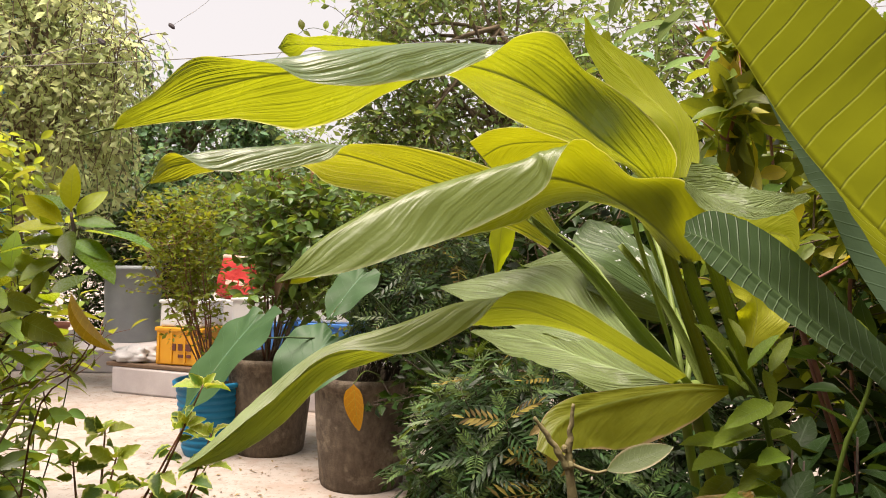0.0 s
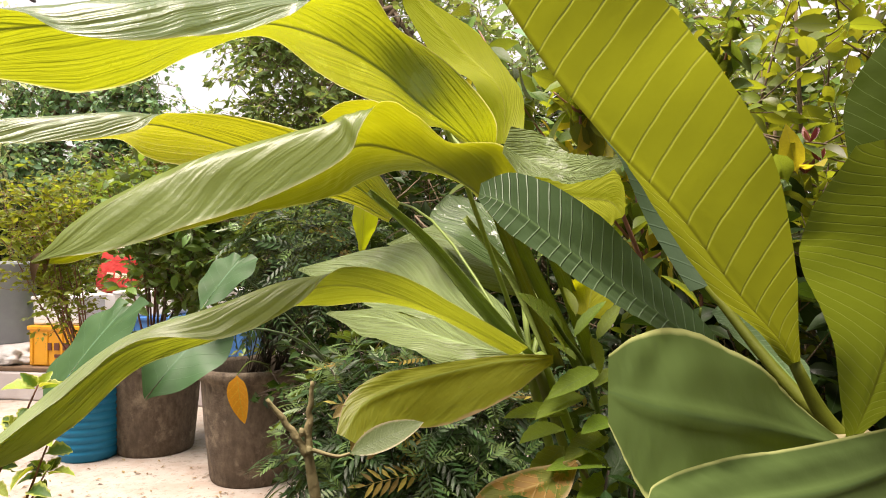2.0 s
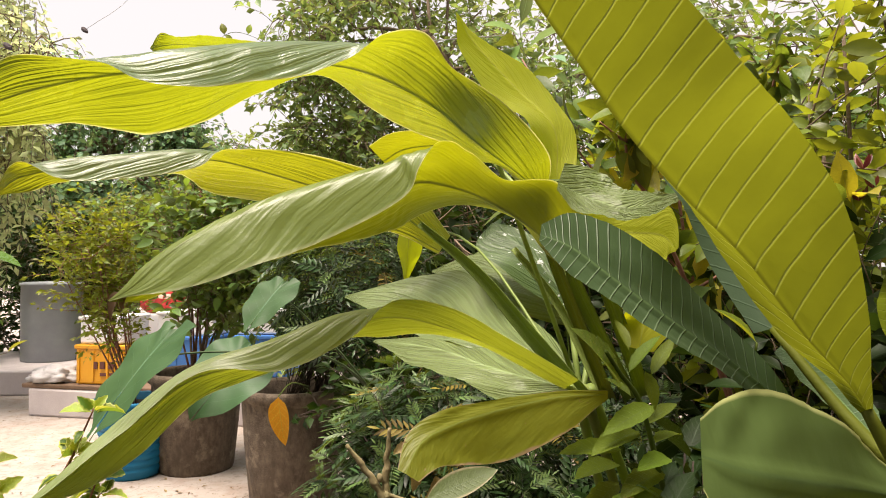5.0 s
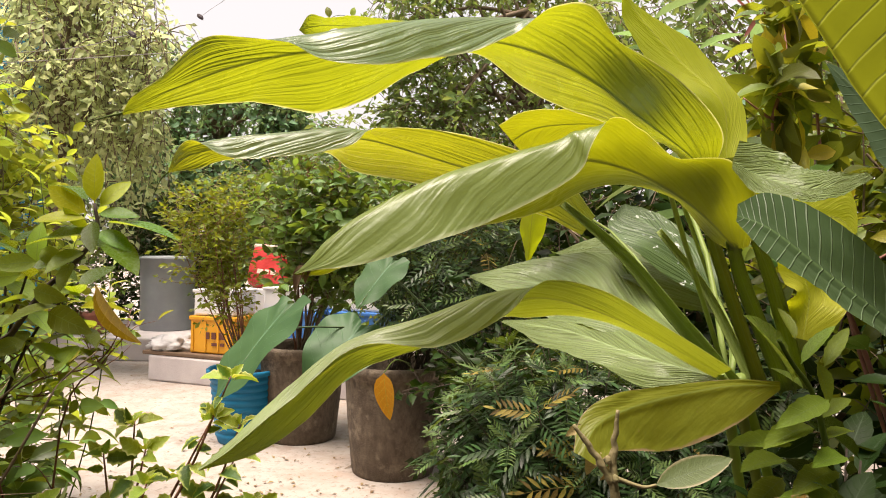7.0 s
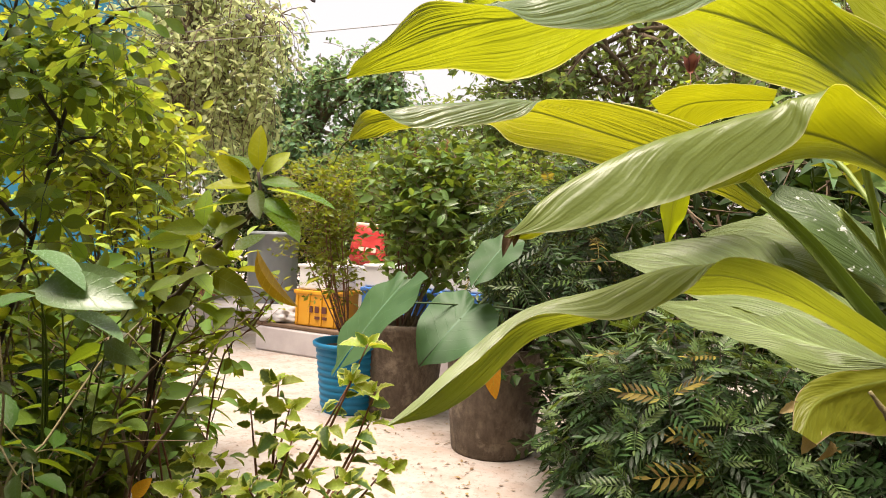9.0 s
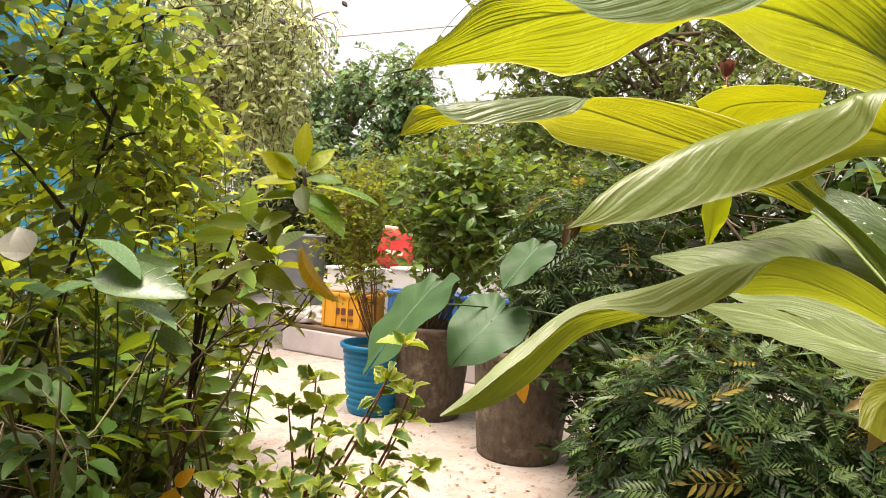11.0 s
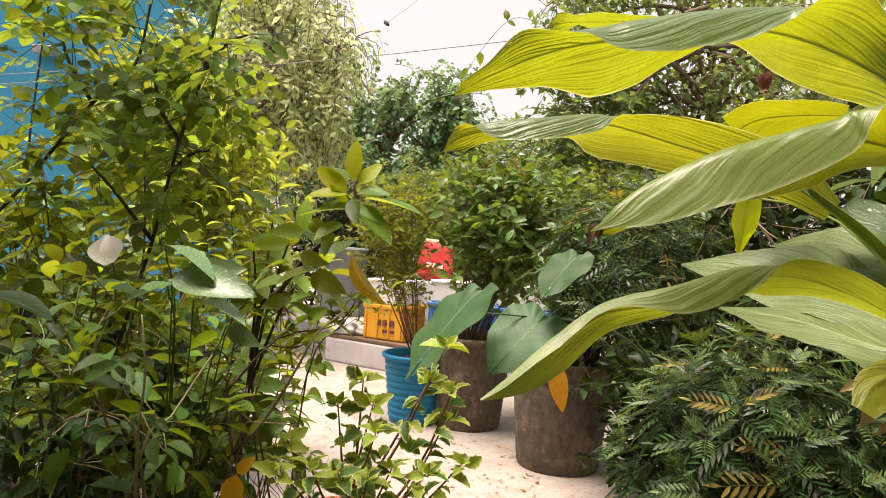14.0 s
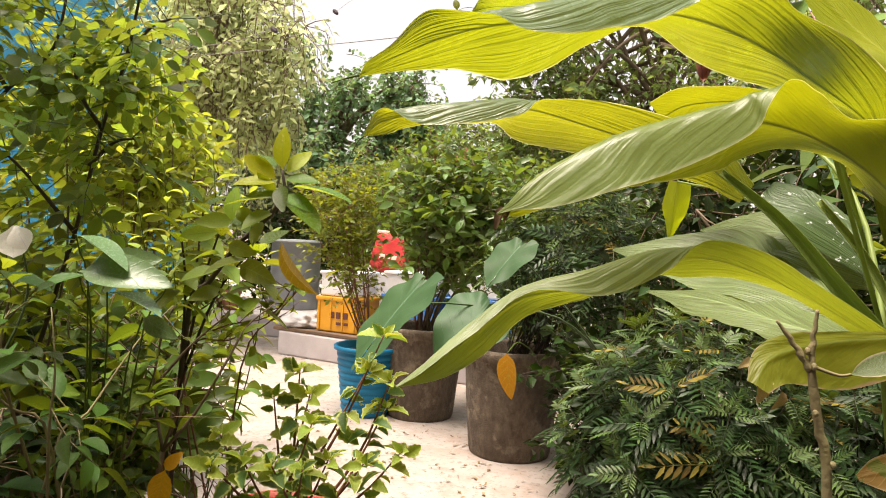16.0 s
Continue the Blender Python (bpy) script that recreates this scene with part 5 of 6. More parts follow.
def taro():
    base = (0.15, 1.9, 0)
    e = thing("taro_plant", base, "taro plant with large blue-green heart-shaped leaves", "plant")
    specs = [((-0.404, 1.55, 0.641), (-0.085, -0.1, -0.134), (-0.8, -0.75, 0.5), 0.2, 1.05), ((-0.249, 1.65, 0.605), (-0.08, -0.09, -0.1), (-0.25, -1.0, 0.5), 0.15, 1.15),
             ((-0.17, 1.677, 0.767), (-0.06, -0.08, -0.088), (-0.5, -0.85, 0.55), 0.115, 1.05)]
    for k, (p, way, face, size, width) in enumerate(specs):
        v, f, u = taro_leaf(size, width)
        me = mesh_of("leaf", v, f, u)
        ob = put("leaf", me, TARO, e)
        ob.matrix_parent_inverse = Matrix.Translation(e.location).inverted()
        ob.matrix_basis = leaf_pose(p, way, face, 1.0)
        q = Vector(p)
        mid = ((-0.279, 1.67, 0.636), (-0.18, 1.73, 0.63), (-0.12, 1.76, 0.72))[k]
        stem(e, [q, mid, (-0.05 + 0.03 * k, 1.8, 0.60 - 0.015 * k), (0.1, 1.86, 0.4), base], [0.002, 0.0022, 0.0026, 0.004, 0.006], DARK_STALK, "stalk", 8)


taro()

# ---- hanging orange leaf, yellow leaf ----
e = thing("dead_leaf", (-0.2, 2.2, 0.46), "bright orange dying leaf hanging before a cement pot", "leaf")
leaf_things(e, "leaf_blade", leaf(1, 0.46, 10, 0.3, 0.12, 0.35, 0.03), [leaf_pose((-0.213, 1.97, 0.475), (0.1, -0.05, -1), (-0.35, -1, 0.1), 0.135)], ORANGE)
stem(e, [(-0.213, 1.97, 0.475), (-0.2, 2.1, 0.49), (-0.2, 2.45, 0.42)], [0.0015, 0.002, 0.003], STALK, "leaf_stalk", 6)

# ---- potted shrubs ----
SMALL = leaf(1, 0.42, 2, 0.3, 0.2)
OVAL_FAR = leaf(1, 0.47, 2, 0.3, 0.3, 0.45)
ROUND_FAR = leaf(1, 0.62, 3, 0.25, 0.2, 0.45, 0.06)
OVAL = leaf(1, 0.45, 4, 0.3, 0.3, 0.45)
LONG = leaf(1, 0.26, 4, 0.3, 0.35, 0.4)
bush("potted_shrub", (BUCKET[0], BUCKET[1], 0.27), (-1.12, 2.9, 0.86), (0.17, 0.18, 0.23), "thin-stemmed yellow-green shrub growing in the blue bucket", SMALL, 0.034, SHRUB_OLIVE, 21, 300, 0.14, 15, 0.0035, TWIG_RED, 0.5)
bush("potted_basil", (POT1[0], POT1[1], 0.34), (-0.6, 2.95, 0.9), (0.3, 0.26, 0.26), "bushy dark green basil in a cement pot", OVAL, 0.06, BASIL, 22, 430, 0.17, 8, 0.0055, BARK, 0.4)
leggy = bush("potted_basil", (POT1[0] - 0.05, POT1[1] + 0.1, 0.34), (-0.8, 3.12, 1.04), (0.17, 0.2, 0.22), "leggy basil with reddish flower spikes", SMALL, 0.034, BASIL, 23, 300, 0.16, 7, 0.005, TWIG_RED, 0.7)
spike_rng = random.Random(24)
for p in ((-0.691, 2.84, 1.083), (-0.672, 2.85, 1.034), (-0.58, 2.86, 1.074), (-0.6, 2.86, 1.0), (-0.71, 2.85, 0.97), (-0.56, 2.86, 1.109), (-0.64, 2.85, 0.96), (-0.76, 2.9, 1.1)):
    top = Vector(p) + Vector((spike_rng.uniform(-0.02, 0.02), 0, 0.07))
    stem(leggy, [(-0.76, 3.02, 0.8), (p[0] - 0.02, p[1] + 0.05, p[2] - 0.08), p, top], [0.002, 0.0014, 0.0012, 0.0008], TWIG_RED, "flower_spike", 5)
    cups = [leaf_pose(Vector(p).lerp(top, k / 14), (math.cos(k * 1.6), math.sin(k * 1.6), 0.5), UP, 0.014) for k in range(15)]
    cloud("seed_cups", leaf(1, 0.7, 3, 0.9, -0.3, 0.5, 0.05), cups, SEED_CUP, leggy, "brownish dry seed cups")

# ---- shrubs further back ----
HEDGE = [((-1.35, 4.85), 0.5, 1.3, MID_GREEN, OVAL_FAR, 0.06), ((-0.75, 4.75), 0.5, 1.2, MID_GREEN, OVAL_FAR, 0.06), ((-3.3, 4.9), 0.5, 0.9, MID_GREEN, OVAL_FAR, 0.06),
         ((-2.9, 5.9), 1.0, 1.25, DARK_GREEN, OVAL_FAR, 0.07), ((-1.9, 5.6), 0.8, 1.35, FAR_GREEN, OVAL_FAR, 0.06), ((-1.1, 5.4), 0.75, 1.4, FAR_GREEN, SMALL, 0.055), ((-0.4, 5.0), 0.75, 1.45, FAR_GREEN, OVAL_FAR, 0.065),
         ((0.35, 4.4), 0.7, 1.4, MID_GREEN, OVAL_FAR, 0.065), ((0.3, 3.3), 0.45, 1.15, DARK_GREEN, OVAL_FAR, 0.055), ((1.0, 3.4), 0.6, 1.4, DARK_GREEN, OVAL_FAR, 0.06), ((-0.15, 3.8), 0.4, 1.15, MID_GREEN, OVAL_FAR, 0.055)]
for k, ((x, y), r, h, mat, tmpl, size) in enumerate(HEDGE):
    bush("garden_shrub", (x, y, 0), (x, y, h * 0.55), (r, r * 0.7, h * 0.52), "dense leafy green garden shrub", tmpl, size, mat, 40 + k, int(620 * r), 0.3, 9, 0.012, BARK, 0.35, lumps=16, group="garden shrubs")


def tree(name, base, height, crown_c, crown_r, label, tmpl, size, mat, seed, twigs, reach, hang, trunk_r=0.05, lumps=12, up=0.1, bark=None):
    rng = random.Random(seed)
    e = thing(name, base, label, "tree")
    b, top = Vector(base), Vector((crown_c[0], crown_c[1], crown_c[2] + crown_r[2] * 0.6))
    mid = b.lerp(top, 0.5) + Vector((rng.uniform(-0.1, 0.1), rng.uniform(-0.1, 0.1), 0))
    stem(e, [b, mid, top], [trunk_r, trunk_r * 0.7, trunk_r * 0.15], bark or BARK, "trunk", 9)
    starts, limbs = [], []
    for _ in range(lumps):
        c = ellipsoid_point(rng, crown_c, crown_r, 0.35)
        s = b.lerp(top, rng.uniform(0.35, 0.9))
        stem(e, [s, s.lerp(c, 0.5) + Vector((0, 0, 0.1)), c], [trunk_r * 0.4, trunk_r * 0.25, trunk_r * 0.08], bark or BARK, "limb", 6)
        for _ in range(9):
            starts.append(ellipsoid_point(rng, c, [r * 0.3 for r in crown_r]))
    lines, poses = sprays(rng, starts, twigs, reach, up, size * 0.45, size, 1.0, hang)
    twig_mesh(e, lines, 0.004, bark or BARK)
    cloud("crown", tmpl, poses, mat, e)
    return e


tree("creeper_covered_tree", (-2.75, 6.9, 0), 3.0, (-2.75, 6.7, 1.75), (1.15, 0.6, 1.12), "small tree smothered in dark blue-green creeper", ROUND_FAR, 0.065, BLUE_GREEN, 61, 1900, 0.4, 0.25, 0.06, 44)
tree("drooping_tree", (-2.75, 4.15, 0), 3.0, (-2.6, 4.15, 2.0), (0.62, 0.4, 1.05), "slender tree with drooping olive leaves, paled to look backlit", OVAL_FAR, 0.062, OLIVE, 62, 700, 0.42, 0.28, 0.03, 40)
tree("drooping_tree", (-3.9, 5.2, 0), 3.4, (-3.6, 5.2, 2.1), (0.8, 0.5, 1.1), "slender tree with drooping olive leaves, paled to look backlit", OVAL_FAR, 0.07, OLIVE, 63, 560, 0.42, 0.28, 0.035, 34)
tree("garden_tree", (0.6, 5.9, 0), 4.2, (0.3, 5.8, 2.3), (1.3, 0.8, 1.5), "tall leafy tree with dark green crown and sky gaps", OVAL_FAR, 0.085, FAR_GREEN, 64, 1300, 0.45, 0.1, 0.06, 40)
tree("garden_tree", (2.4, 5.2, 0), 4.2, (2.2, 5.0, 1.9), (1.2, 0.8, 1.4), "leafy tree with dark green crown and sky gaps", OVAL_FAR, 0.085, FAR_GREEN, 65, 700, 0.45, 0.1, 0.06, 26)
tree("garden_tree", (-0.9, 7.6, 0), 3.0, (-0.9, 7.5, 1.4), (1.1, 0.6, 0.75), "far leafy tree under the hazy sky", OVAL_FAR, 0.09, FAR_GREEN, 66, 800, 0.4, 0.1, 0.06, 26)

# ---- overhead wires ----
e = thing("overhead_wire", (-1.9, 3.7, 1.87), "thin grey wires strung across the yard with dark knots", "wire")
stem(e, [(-5.5, 3.4, 1.62), (-2.65, 3.63, 1.80), (-0.79, 3.78, 1.97), (2.5, 4.0, 2.35)], [0.0026] * 4, CABLE, "wire", 5, 6)
stem(e, [(-5.5, 3.42, 1.70), (-2.6, 3.65, 1.86), (-1.93, 3.7, 1.975)], [0.0026] * 3, CABLE, "wire", 5, 6)
for p, r in (((-1.93, 3.7, 1.975), 0.022), ((-1.567, 3.75, 2.085), 0.018)):
    bm = bmesh.new()
    bmesh.ops.create_icosphere(bm, subdivisions=2, radius=r)
    for v in bm.verts:
        v.co = Vector((v.co.x * 1.3, v.co.y * 0.6, v.co.z * 0.7)) * (1 + 0.4 * noise.noise(v.co * 60))
    bmesh.ops.transform(bm, matrix=pose(*p, 0, 30, 0), verts=bm.verts)
    part("knot", bm, DARK_KNOT, e)
stem(e, [(-1.567, 3.75, 2.085), (-1.3, 3.75, 2.3), (-0.9, 3.75, 2.9)], [0.001] * 3, CABLE, "thread", 4)

e = thing("vine_sprig", (-0.98, 3.62, 1.86), "sprig of creeper with few yellow leaves clinging to the wire", "vine")
stem(e, [(-1.003, 3.6, 1.76), (-0.952, 3.63, 1.868), (-0.824, 3.7, 2.052), (-0.711, 3.74, 2.07), (-0.568, 3.78, 2.0)], [0.001, 0.0014, 0.0016, 0.0014, 0.001], STALK, "stem", 5)
leaf_things(e, "leaf", leaf(1, 0.55, 4, 0.3, 0.3, 0.42, 0.08), [leaf_pose(p, w, (0.2, -1, 0.4), size) for p, w, size in (((-0.952, 3.63, 1.868), (0.1, -0.1, -1), 0.075), ((-0.824, 3.7, 2.052), (-0.2, -0.1, 1), 0.07), ((-0.711, 3.74, 2.07), (0.2, -0.1, 1), 0.06), ((-0.824, 3.7, 2.052), (0.8, -0.1, -0.4), 0.05), ((-1.0, 3.6, 1.77), (-0.6, -0.1, -0.6), 0.07))], E_LIGHT)

# ---- croton shrub ----
FACING, TILTED = (0.1, -1, 0.15), (0.15, -0.55, 0.8)


def croton():
    rng = random.Random(71)
    base = (-0.62, 0.98, 0)
    e = thing("croton_shrub", base, "croton-like shrub with glossy yellow-green pointed leaves", "shrub")
    stem(e, [(-0.318, 0.756, 0.868), (-0.316, 0.757, 0.838), (-0.345, 0.765, 0.805), (-0.381, 0.771, 0.777), (-0.422, 0.777, 0.728), (-0.467, 0.804, 0.683), (-0.55, 0.9, 0.4), base], [0.0016, 0.0022, 0.0026, 0.003, 0.0034, 0.0034, 0.0036, 0.004], DARK_BARK)
    whorl = [((-0.318, 0.756, 0.868), (-0.003, 0, 0.051), 0), ((-0.313, 0.756, 0.864), (0.02, 0.022, 0.033), 0), ((-0.325, 0.755, 0.87), (-0.049, 0.026, 0.028), 2), ((-0.324, 0.755, 0.857), (-0.046, -0.004, 0.029), 0),
             ((-0.32, 0.746, 0.852), (-0.042, -0.023, 0.002), 1), ((-0.315, 0.756, 0.857), (0.042, 0.003, 0.003), 1), ((-0.307, 0.757, 0.848), (0.084, -0.013, -0.002), 2), ((-0.313, 0.756, 0.836), (0.063, -0.035, -0.028), 2),
             ((-0.315, 0.756, 0.839), (0.045, -0.017, -0.013), 1), ((-0.322, 0.755, 0.841), (-0.024, -0.032, -0.004), 1), ((-0.314, 0.746, 0.849), (0.018, -0.034, -0.026), 0), ((-0.326, 0.765, 0.835), (-0.059, -0.025, -0.001), 2)]
    shoot = [((-0.324, 0.755, 0.843), (-0.014, -0.021, 0.017), 0), ((-0.388, 0.77, 0.806), (-0.02, -0.041, -0.001), 0), ((-0.39, 0.77, 0.804), (0.001, 0, 0.045), 0), ((-0.379, 0.761, 0.82), (0.034, -0.017, -0.014), 0),
             ((-0.332, 0.765, 0.819), (-0.017, -0.042, -0.013), 1), ((-0.405, 0.769, 0.792), (-0.032, -0.031, -0.005), 0), ((-0.362, 0.772, 0.76), (-0.038, -0.043, -0.005), 2), ((-0.377, 0.771, 0.754), (0.053, -0.026, -0.014), 0),
             ((-0.404, 0.769, 0.746), (-0.032, -0.031, -0.006), 1), ((-0.345, 0.764, 0.807), (0.001, -0.03, -0.023), 0), ((-0.393, 0.77, 0.777), (0.04, -0.017, -0.008), 0), ((-0.407, 0.779, 0.721), (-0.012, -0.04, -0.007), 0)]
    poses, dark = [], []
    for k, (p, way, f) in enumerate(whorl + shoot):
        face = Vector((FACING, TILTED, (0.1, -0.15, 1))[f]) + rand_dir(rng) * 0.15
        (poses if k < len(whorl) + 1 else dark).append(leaf_pose(p, way, face, Vector(way).length * (1.0 if k else 1.04)))
    for t in ((-0.44, 0.83, 0.8), (-0.48, 0.8, 0.79), (-0.5, 0.88, 0.83), (-0.40, 0.86, 0.78)):
        t = Vector(t)
        stem(e, [(-0.5, 0.84, 0.58), Vector((-0.49, 0.84, 0.66)).lerp(t, 0.4), t], [0.0024, 0.0018, 0.0012], DARK_BARK)
        for i in range(13):
            f = i / 12
            w = i * 2.4
            out = Vector((math.cos(w), math.sin(w), -0.25 + 1.2 * f ** 3))
            (poses if f > 0.8 else dark).append(leaf_pose(t + Vector((0, 0, -0.09 * (1 - f))), out, UP + rand_dir(rng) * 0.4, rng.uniform(0.045, 0.062)))
    shape = leaf(1, 0.42, 8, 0.25, 0.18, 0.42, 0.06)
    young = poses[:2] + poses[3:5]
    leaf_things(e, "leaf", shape, young, CROTON_YOUNG, "bright yellow young leaf")
    leaf_things(e, "leaf", shape, poses[2:3] + poses[5:], CROTON)
    leaf_things(e, "leaf", leaf(1, 0.46, 6, 0.3, 0.25, 0.42, 0.06), dark, LIT_WEED)
    leaf_things(e, "leaf", leaf(1, 0.32, 10, 1.1, 0.12, 0.45, 0.05), [leaf_pose((-0.318, 0.76, 0.785), (0.58, -0.05, -0.85), (-0.75, -0.8, -0.3), 0.078)], YELLOW, "yellow dying leaf")


croton()


def slender_shrub():
    rng = random.Random(72)
    base = (-0.52, 0.76, 0)
    e = thing("slender_shrub", base, "slender shrub of thin brown twigs with few small leaves", "shrub")
    twigs = [[(-0.459, 0.752, 0.521), (-0.417, 0.754, 0.573), (-0.382, 0.766, 0.642), (-0.374, 0.79, 0.676), (-0.351, 0.818, 0.705)], [(-0.459, 0.752, 0.521), (-0.472, 0.748, 0.6), (-0.463, 0.75, 0.67), (-0.45, 0.752, 0.7)],
             [(-0.472, 0.748, 0.6), (-0.429, 0.761, 0.655), (-0.396, 0.783, 0.69)], [(-0.45, 0.752, 0.54), (-0.432, 0.75, 0.6), (-0.42, 0.75, 0.64)], [(-0.459, 0.752, 0.521), (-0.44, 0.745, 0.57), (-0.437, 0.74, 0.61)]]
    stem(e, [base, (-0.5, 0.755, 0.3), (-0.459, 0.752, 0.521)], [0.004, 0.0035, 0.0026], BARK)
    poses = []
    for t in twigs:
        stem(e, t, [0.0022 - 0.0014 * i / (len(t) - 1) for i in range(len(t))], BARK, "twig")
        for p in spline(t, 3)[2:]:
            for _ in range(rng.choice((0, 1, 1, 2))):
                d = rand_dir(rng, 0.1)
                d.y *= 0.6
                poses.append(leaf_pose(Vector(p), d, UP + rand_dir(rng) * 0.8, rng.uniform(0.014, 0.034)))
    leaf_things(e, "leaf", leaf(1, 0.3, 4, 0.3, 0.35, 0.42, 0.1), poses, LIT_WEED)


slender_shrub()

# ---- variegated hibiscus in a red pot ----


def hibiscus():
    rng = random.Random(81)
    place = (-0.365, 0.9, 0)
    e = thing("plant_pot", place, "round red plastic pot with dark soil", "pot")
    v, f = lathe([(0.07, 0), (0.072, 0.01), (0.09, 0.37), (0.097, 0.375), (0.097, 0.4), (0.09, 0.402), (0.084, 0.38), (0.082, 0.36)], 36)
    put("pot_body", mesh_of("pot_body", at_place(v, place), f), TERRACOTTA, e)
    v, f = lathe([(0.083, 0.352), (0.082, 0.362), (0.05, 0.368), (0.01, 0.37)], 24, 0.05)
    put("soil", mesh_of("soil", at_place(v, place), f), SOIL, e, "dark soil")
    base = (-0.36, 0.9, 0.366)
    e = thing("variegated_hibiscus", base, "low hibiscus with yellow-edged variegated leaves", "shrub")
    tips = [(-0.362, 0.922, 0.60), (-0.335, 0.90, 0.572), (-0.39, 0.90, 0.565), (-0.25, 0.956, 0.655), (-0.269, 0.949, 0.605), (-0.238, 0.96, 0.59), (-0.242, 0.958, 0.55), (-0.312, 0.86, 0.545),
            (-0.411, 0.80, 0.535), (-0.372, 0.79, 0.51), (-0.332, 0.79, 0.507), (-0.286, 0.859, 0.50), (-0.25, 0.9, 0.488), (-0.215, 0.955, 0.49), (-0.397, 0.76, 0.51), (-0.30, 0.81, 0.5)]
    poses = []
    for k, t in enumerate(tips):
        t = Vector(t)
        b = Vector(base) + Vector((rng.uniform(-0.04, 0.04), rng.uniform(-0.04, 0.04), 0))
        mid = b.lerp(t, 0.6) + Vector((0, 0, -0.02)) + rand_dir(rng) * 0.008
        stem(e, [b, mid, t], [0.0028, 0.002, 0.001], TWIG_RED)
        for i in range(14):
            w = i * 2.4 + k + rng.uniform(-0.4, 0.4)
            ring = Vector((math.cos(w), math.sin(w), 0))
            if i < 7:
                p, out, size = mid.lerp(t, 0.1 + 0.12 * i), ring + UP * rng.uniform(-0.5, 0.3), rng.uniform(0.018, 0.042)
            else:
                p, out, size = t - UP * 0.001 * (14 - i), ring + UP * (0.15 + 0.22 * (i - 7)), (0.036, 0.035, 0.034, 0.03, 0.026, 0.022, 0.018)[i - 7] * rng.uniform(0.75, 1.1)
            poses.append((leaf_pose(p, out, UP * 0.8 + Vector((0, -0.6, 0)) + rand_dir(rng) * 0.6, size, rng.uniform(-25, 25)), rng.random() < (0.2 if i < 7 else 0.75)))
    shape = leaf(1, 0.54, 8, 0.6, 0.35, 0.42, 0.14, teeth=0.12)
    leaf_things(e, "leaf", shape, [m for m, y in poses if not y], HIBISCUS)
    leaf_things(e, "leaf", shape, [m for m, y in poses if y], HIBISCUS_YOUNG, "yellow-green young leaf")


hibiscus()

# ---- butterfly pea climbing on woody stems ----


def verge(z):
    """How far the weeds spread towards the path, by height: they draw in at the middle."""
    return 0.05 + 0.07 * min(1.0, max(0.0, (abs(z - 0.82) - 0.08) / 0.06))


def pea_vine():
    rng = random.Random(91)
    base = (-0.66, 0.74, 0)
    e = thing("butterfly_pea_vine", base, "butterfly pea vine with round leaflets and one white flower", "vine")
    trunks = [[base, (-0.68, 0.74, 0.45), (-0.646, 0.769, 0.681), (-0.621, 0.777, 0.781), (-0.594, 0.786, 0.918), (-0.568, 0.794, 1.012), (-0.551, 0.8, 1.118), (-0.53, 0.82, 1.3)],
              [base, (-0.8, 0.68, 0.5), (-0.87, 0.70, 0.72), (-0.784, 0.726, 0.855), (-0.709, 0.75, 0.962), (-0.663, 0.765, 1.009), (-0.646, 0.77, 1.066), (-0.63, 0.78, 1.25)],
              [base, (-0.62, 0.66, 0.45), (-0.557, 0.566, 0.63), (-0.525, 0.576, 0.653), (-0.5, 0.585, 0.722), (-0.485, 0.555, 0.79)],
              [base, (-0.82, 0.8, 0.5), (-0.92, 0.84, 0.85), (-0.9, 0.85, 1.2)],
              [(-0.594, 0.786, 0.918), (-0.62, 0.77, 0.97), (-0.61, 0.75, 1.05)], [(-0.568, 0.794, 1.012), (-0.53, 0.79, 1.05), (-0.50, 0.79, 1.06)], [(-0.607, 0.782, 0.87), (-0.57, 0.78, 0.9), (-0.54, 0.78, 0.905)],
              [(-0.709, 0.75, 0.962), (-0.75, 0.74, 1.03), (-0.76, 0.74, 1.1)], [(-0.621, 0.777, 0.781), (-0.67, 0.75, 0.85), (-0.7, 0.74, 0.88)]]
    starts = []
    for k, t in enumerate(trunks):
        r = (0.0034, 0.0034, 0.002, 0.003, 0.003, 0.003, 0.003, 0.003, 0.003, 0.0024, 0.0018)[k]
        stem(e, t, [r * (1 - 0.55 * i / (len(t) - 1)) for i in range(len(t))], DARK_BARK if k not in (2, 9, 10) else DARK_STALK)
        line = spline(t, 6)
        starts += [Vector(p) for p in line if 0.84 < p[2] < 1.12 and k != 2]
    comp = frond(2, (0.44, 0.3), 66, 0.12, True, 5)
    lines, poses = sprays(rng, starts, 120, 0.13, 0.05, 0.05, 0.058, 0.7, 0.03)
    bloom = Vector((-0.48, 0.547, 0.775))

    def keep(p):
        """The crown's bounds, and the open room round the flower."""
        d = p - bloom
        return p.y > 0.52 and p.x + 0.767 * p.y < verge(p.z) and -0.98 < p.x and p.z < 1.25 and not (d.y < 0.03 and abs(d.x) < 0.06 and abs(d.z) < 0.06)
    poses = [m for m in poses if keep(m.translation)]
    twig_mesh(e, lines, 0.0008, DARK_STALK)
    rng.shuffle(poses)
    leaf_things(e, "leaf", comp, poses[:300], PEA)
    if len(poses) > 300:
        cloud("foliage", comp, poses[300:], PEA, e)
    fl = leaf(1, 0.95, 8, 0.35, 0.25, 0.6, 0.02)
    leaf_things(e, "petal", fl, [leaf_pose((-0.481, 0.548, 0.79), (0.0, -0.1, -1), (0.55, -1, 0.35), 0.03), leaf_pose((-0.478, 0.546, 0.79), (0.5, -0.1, -0.7), (0.3, -1, 0.4), 0.024)], PETAL, "white petal")


pea_vine()

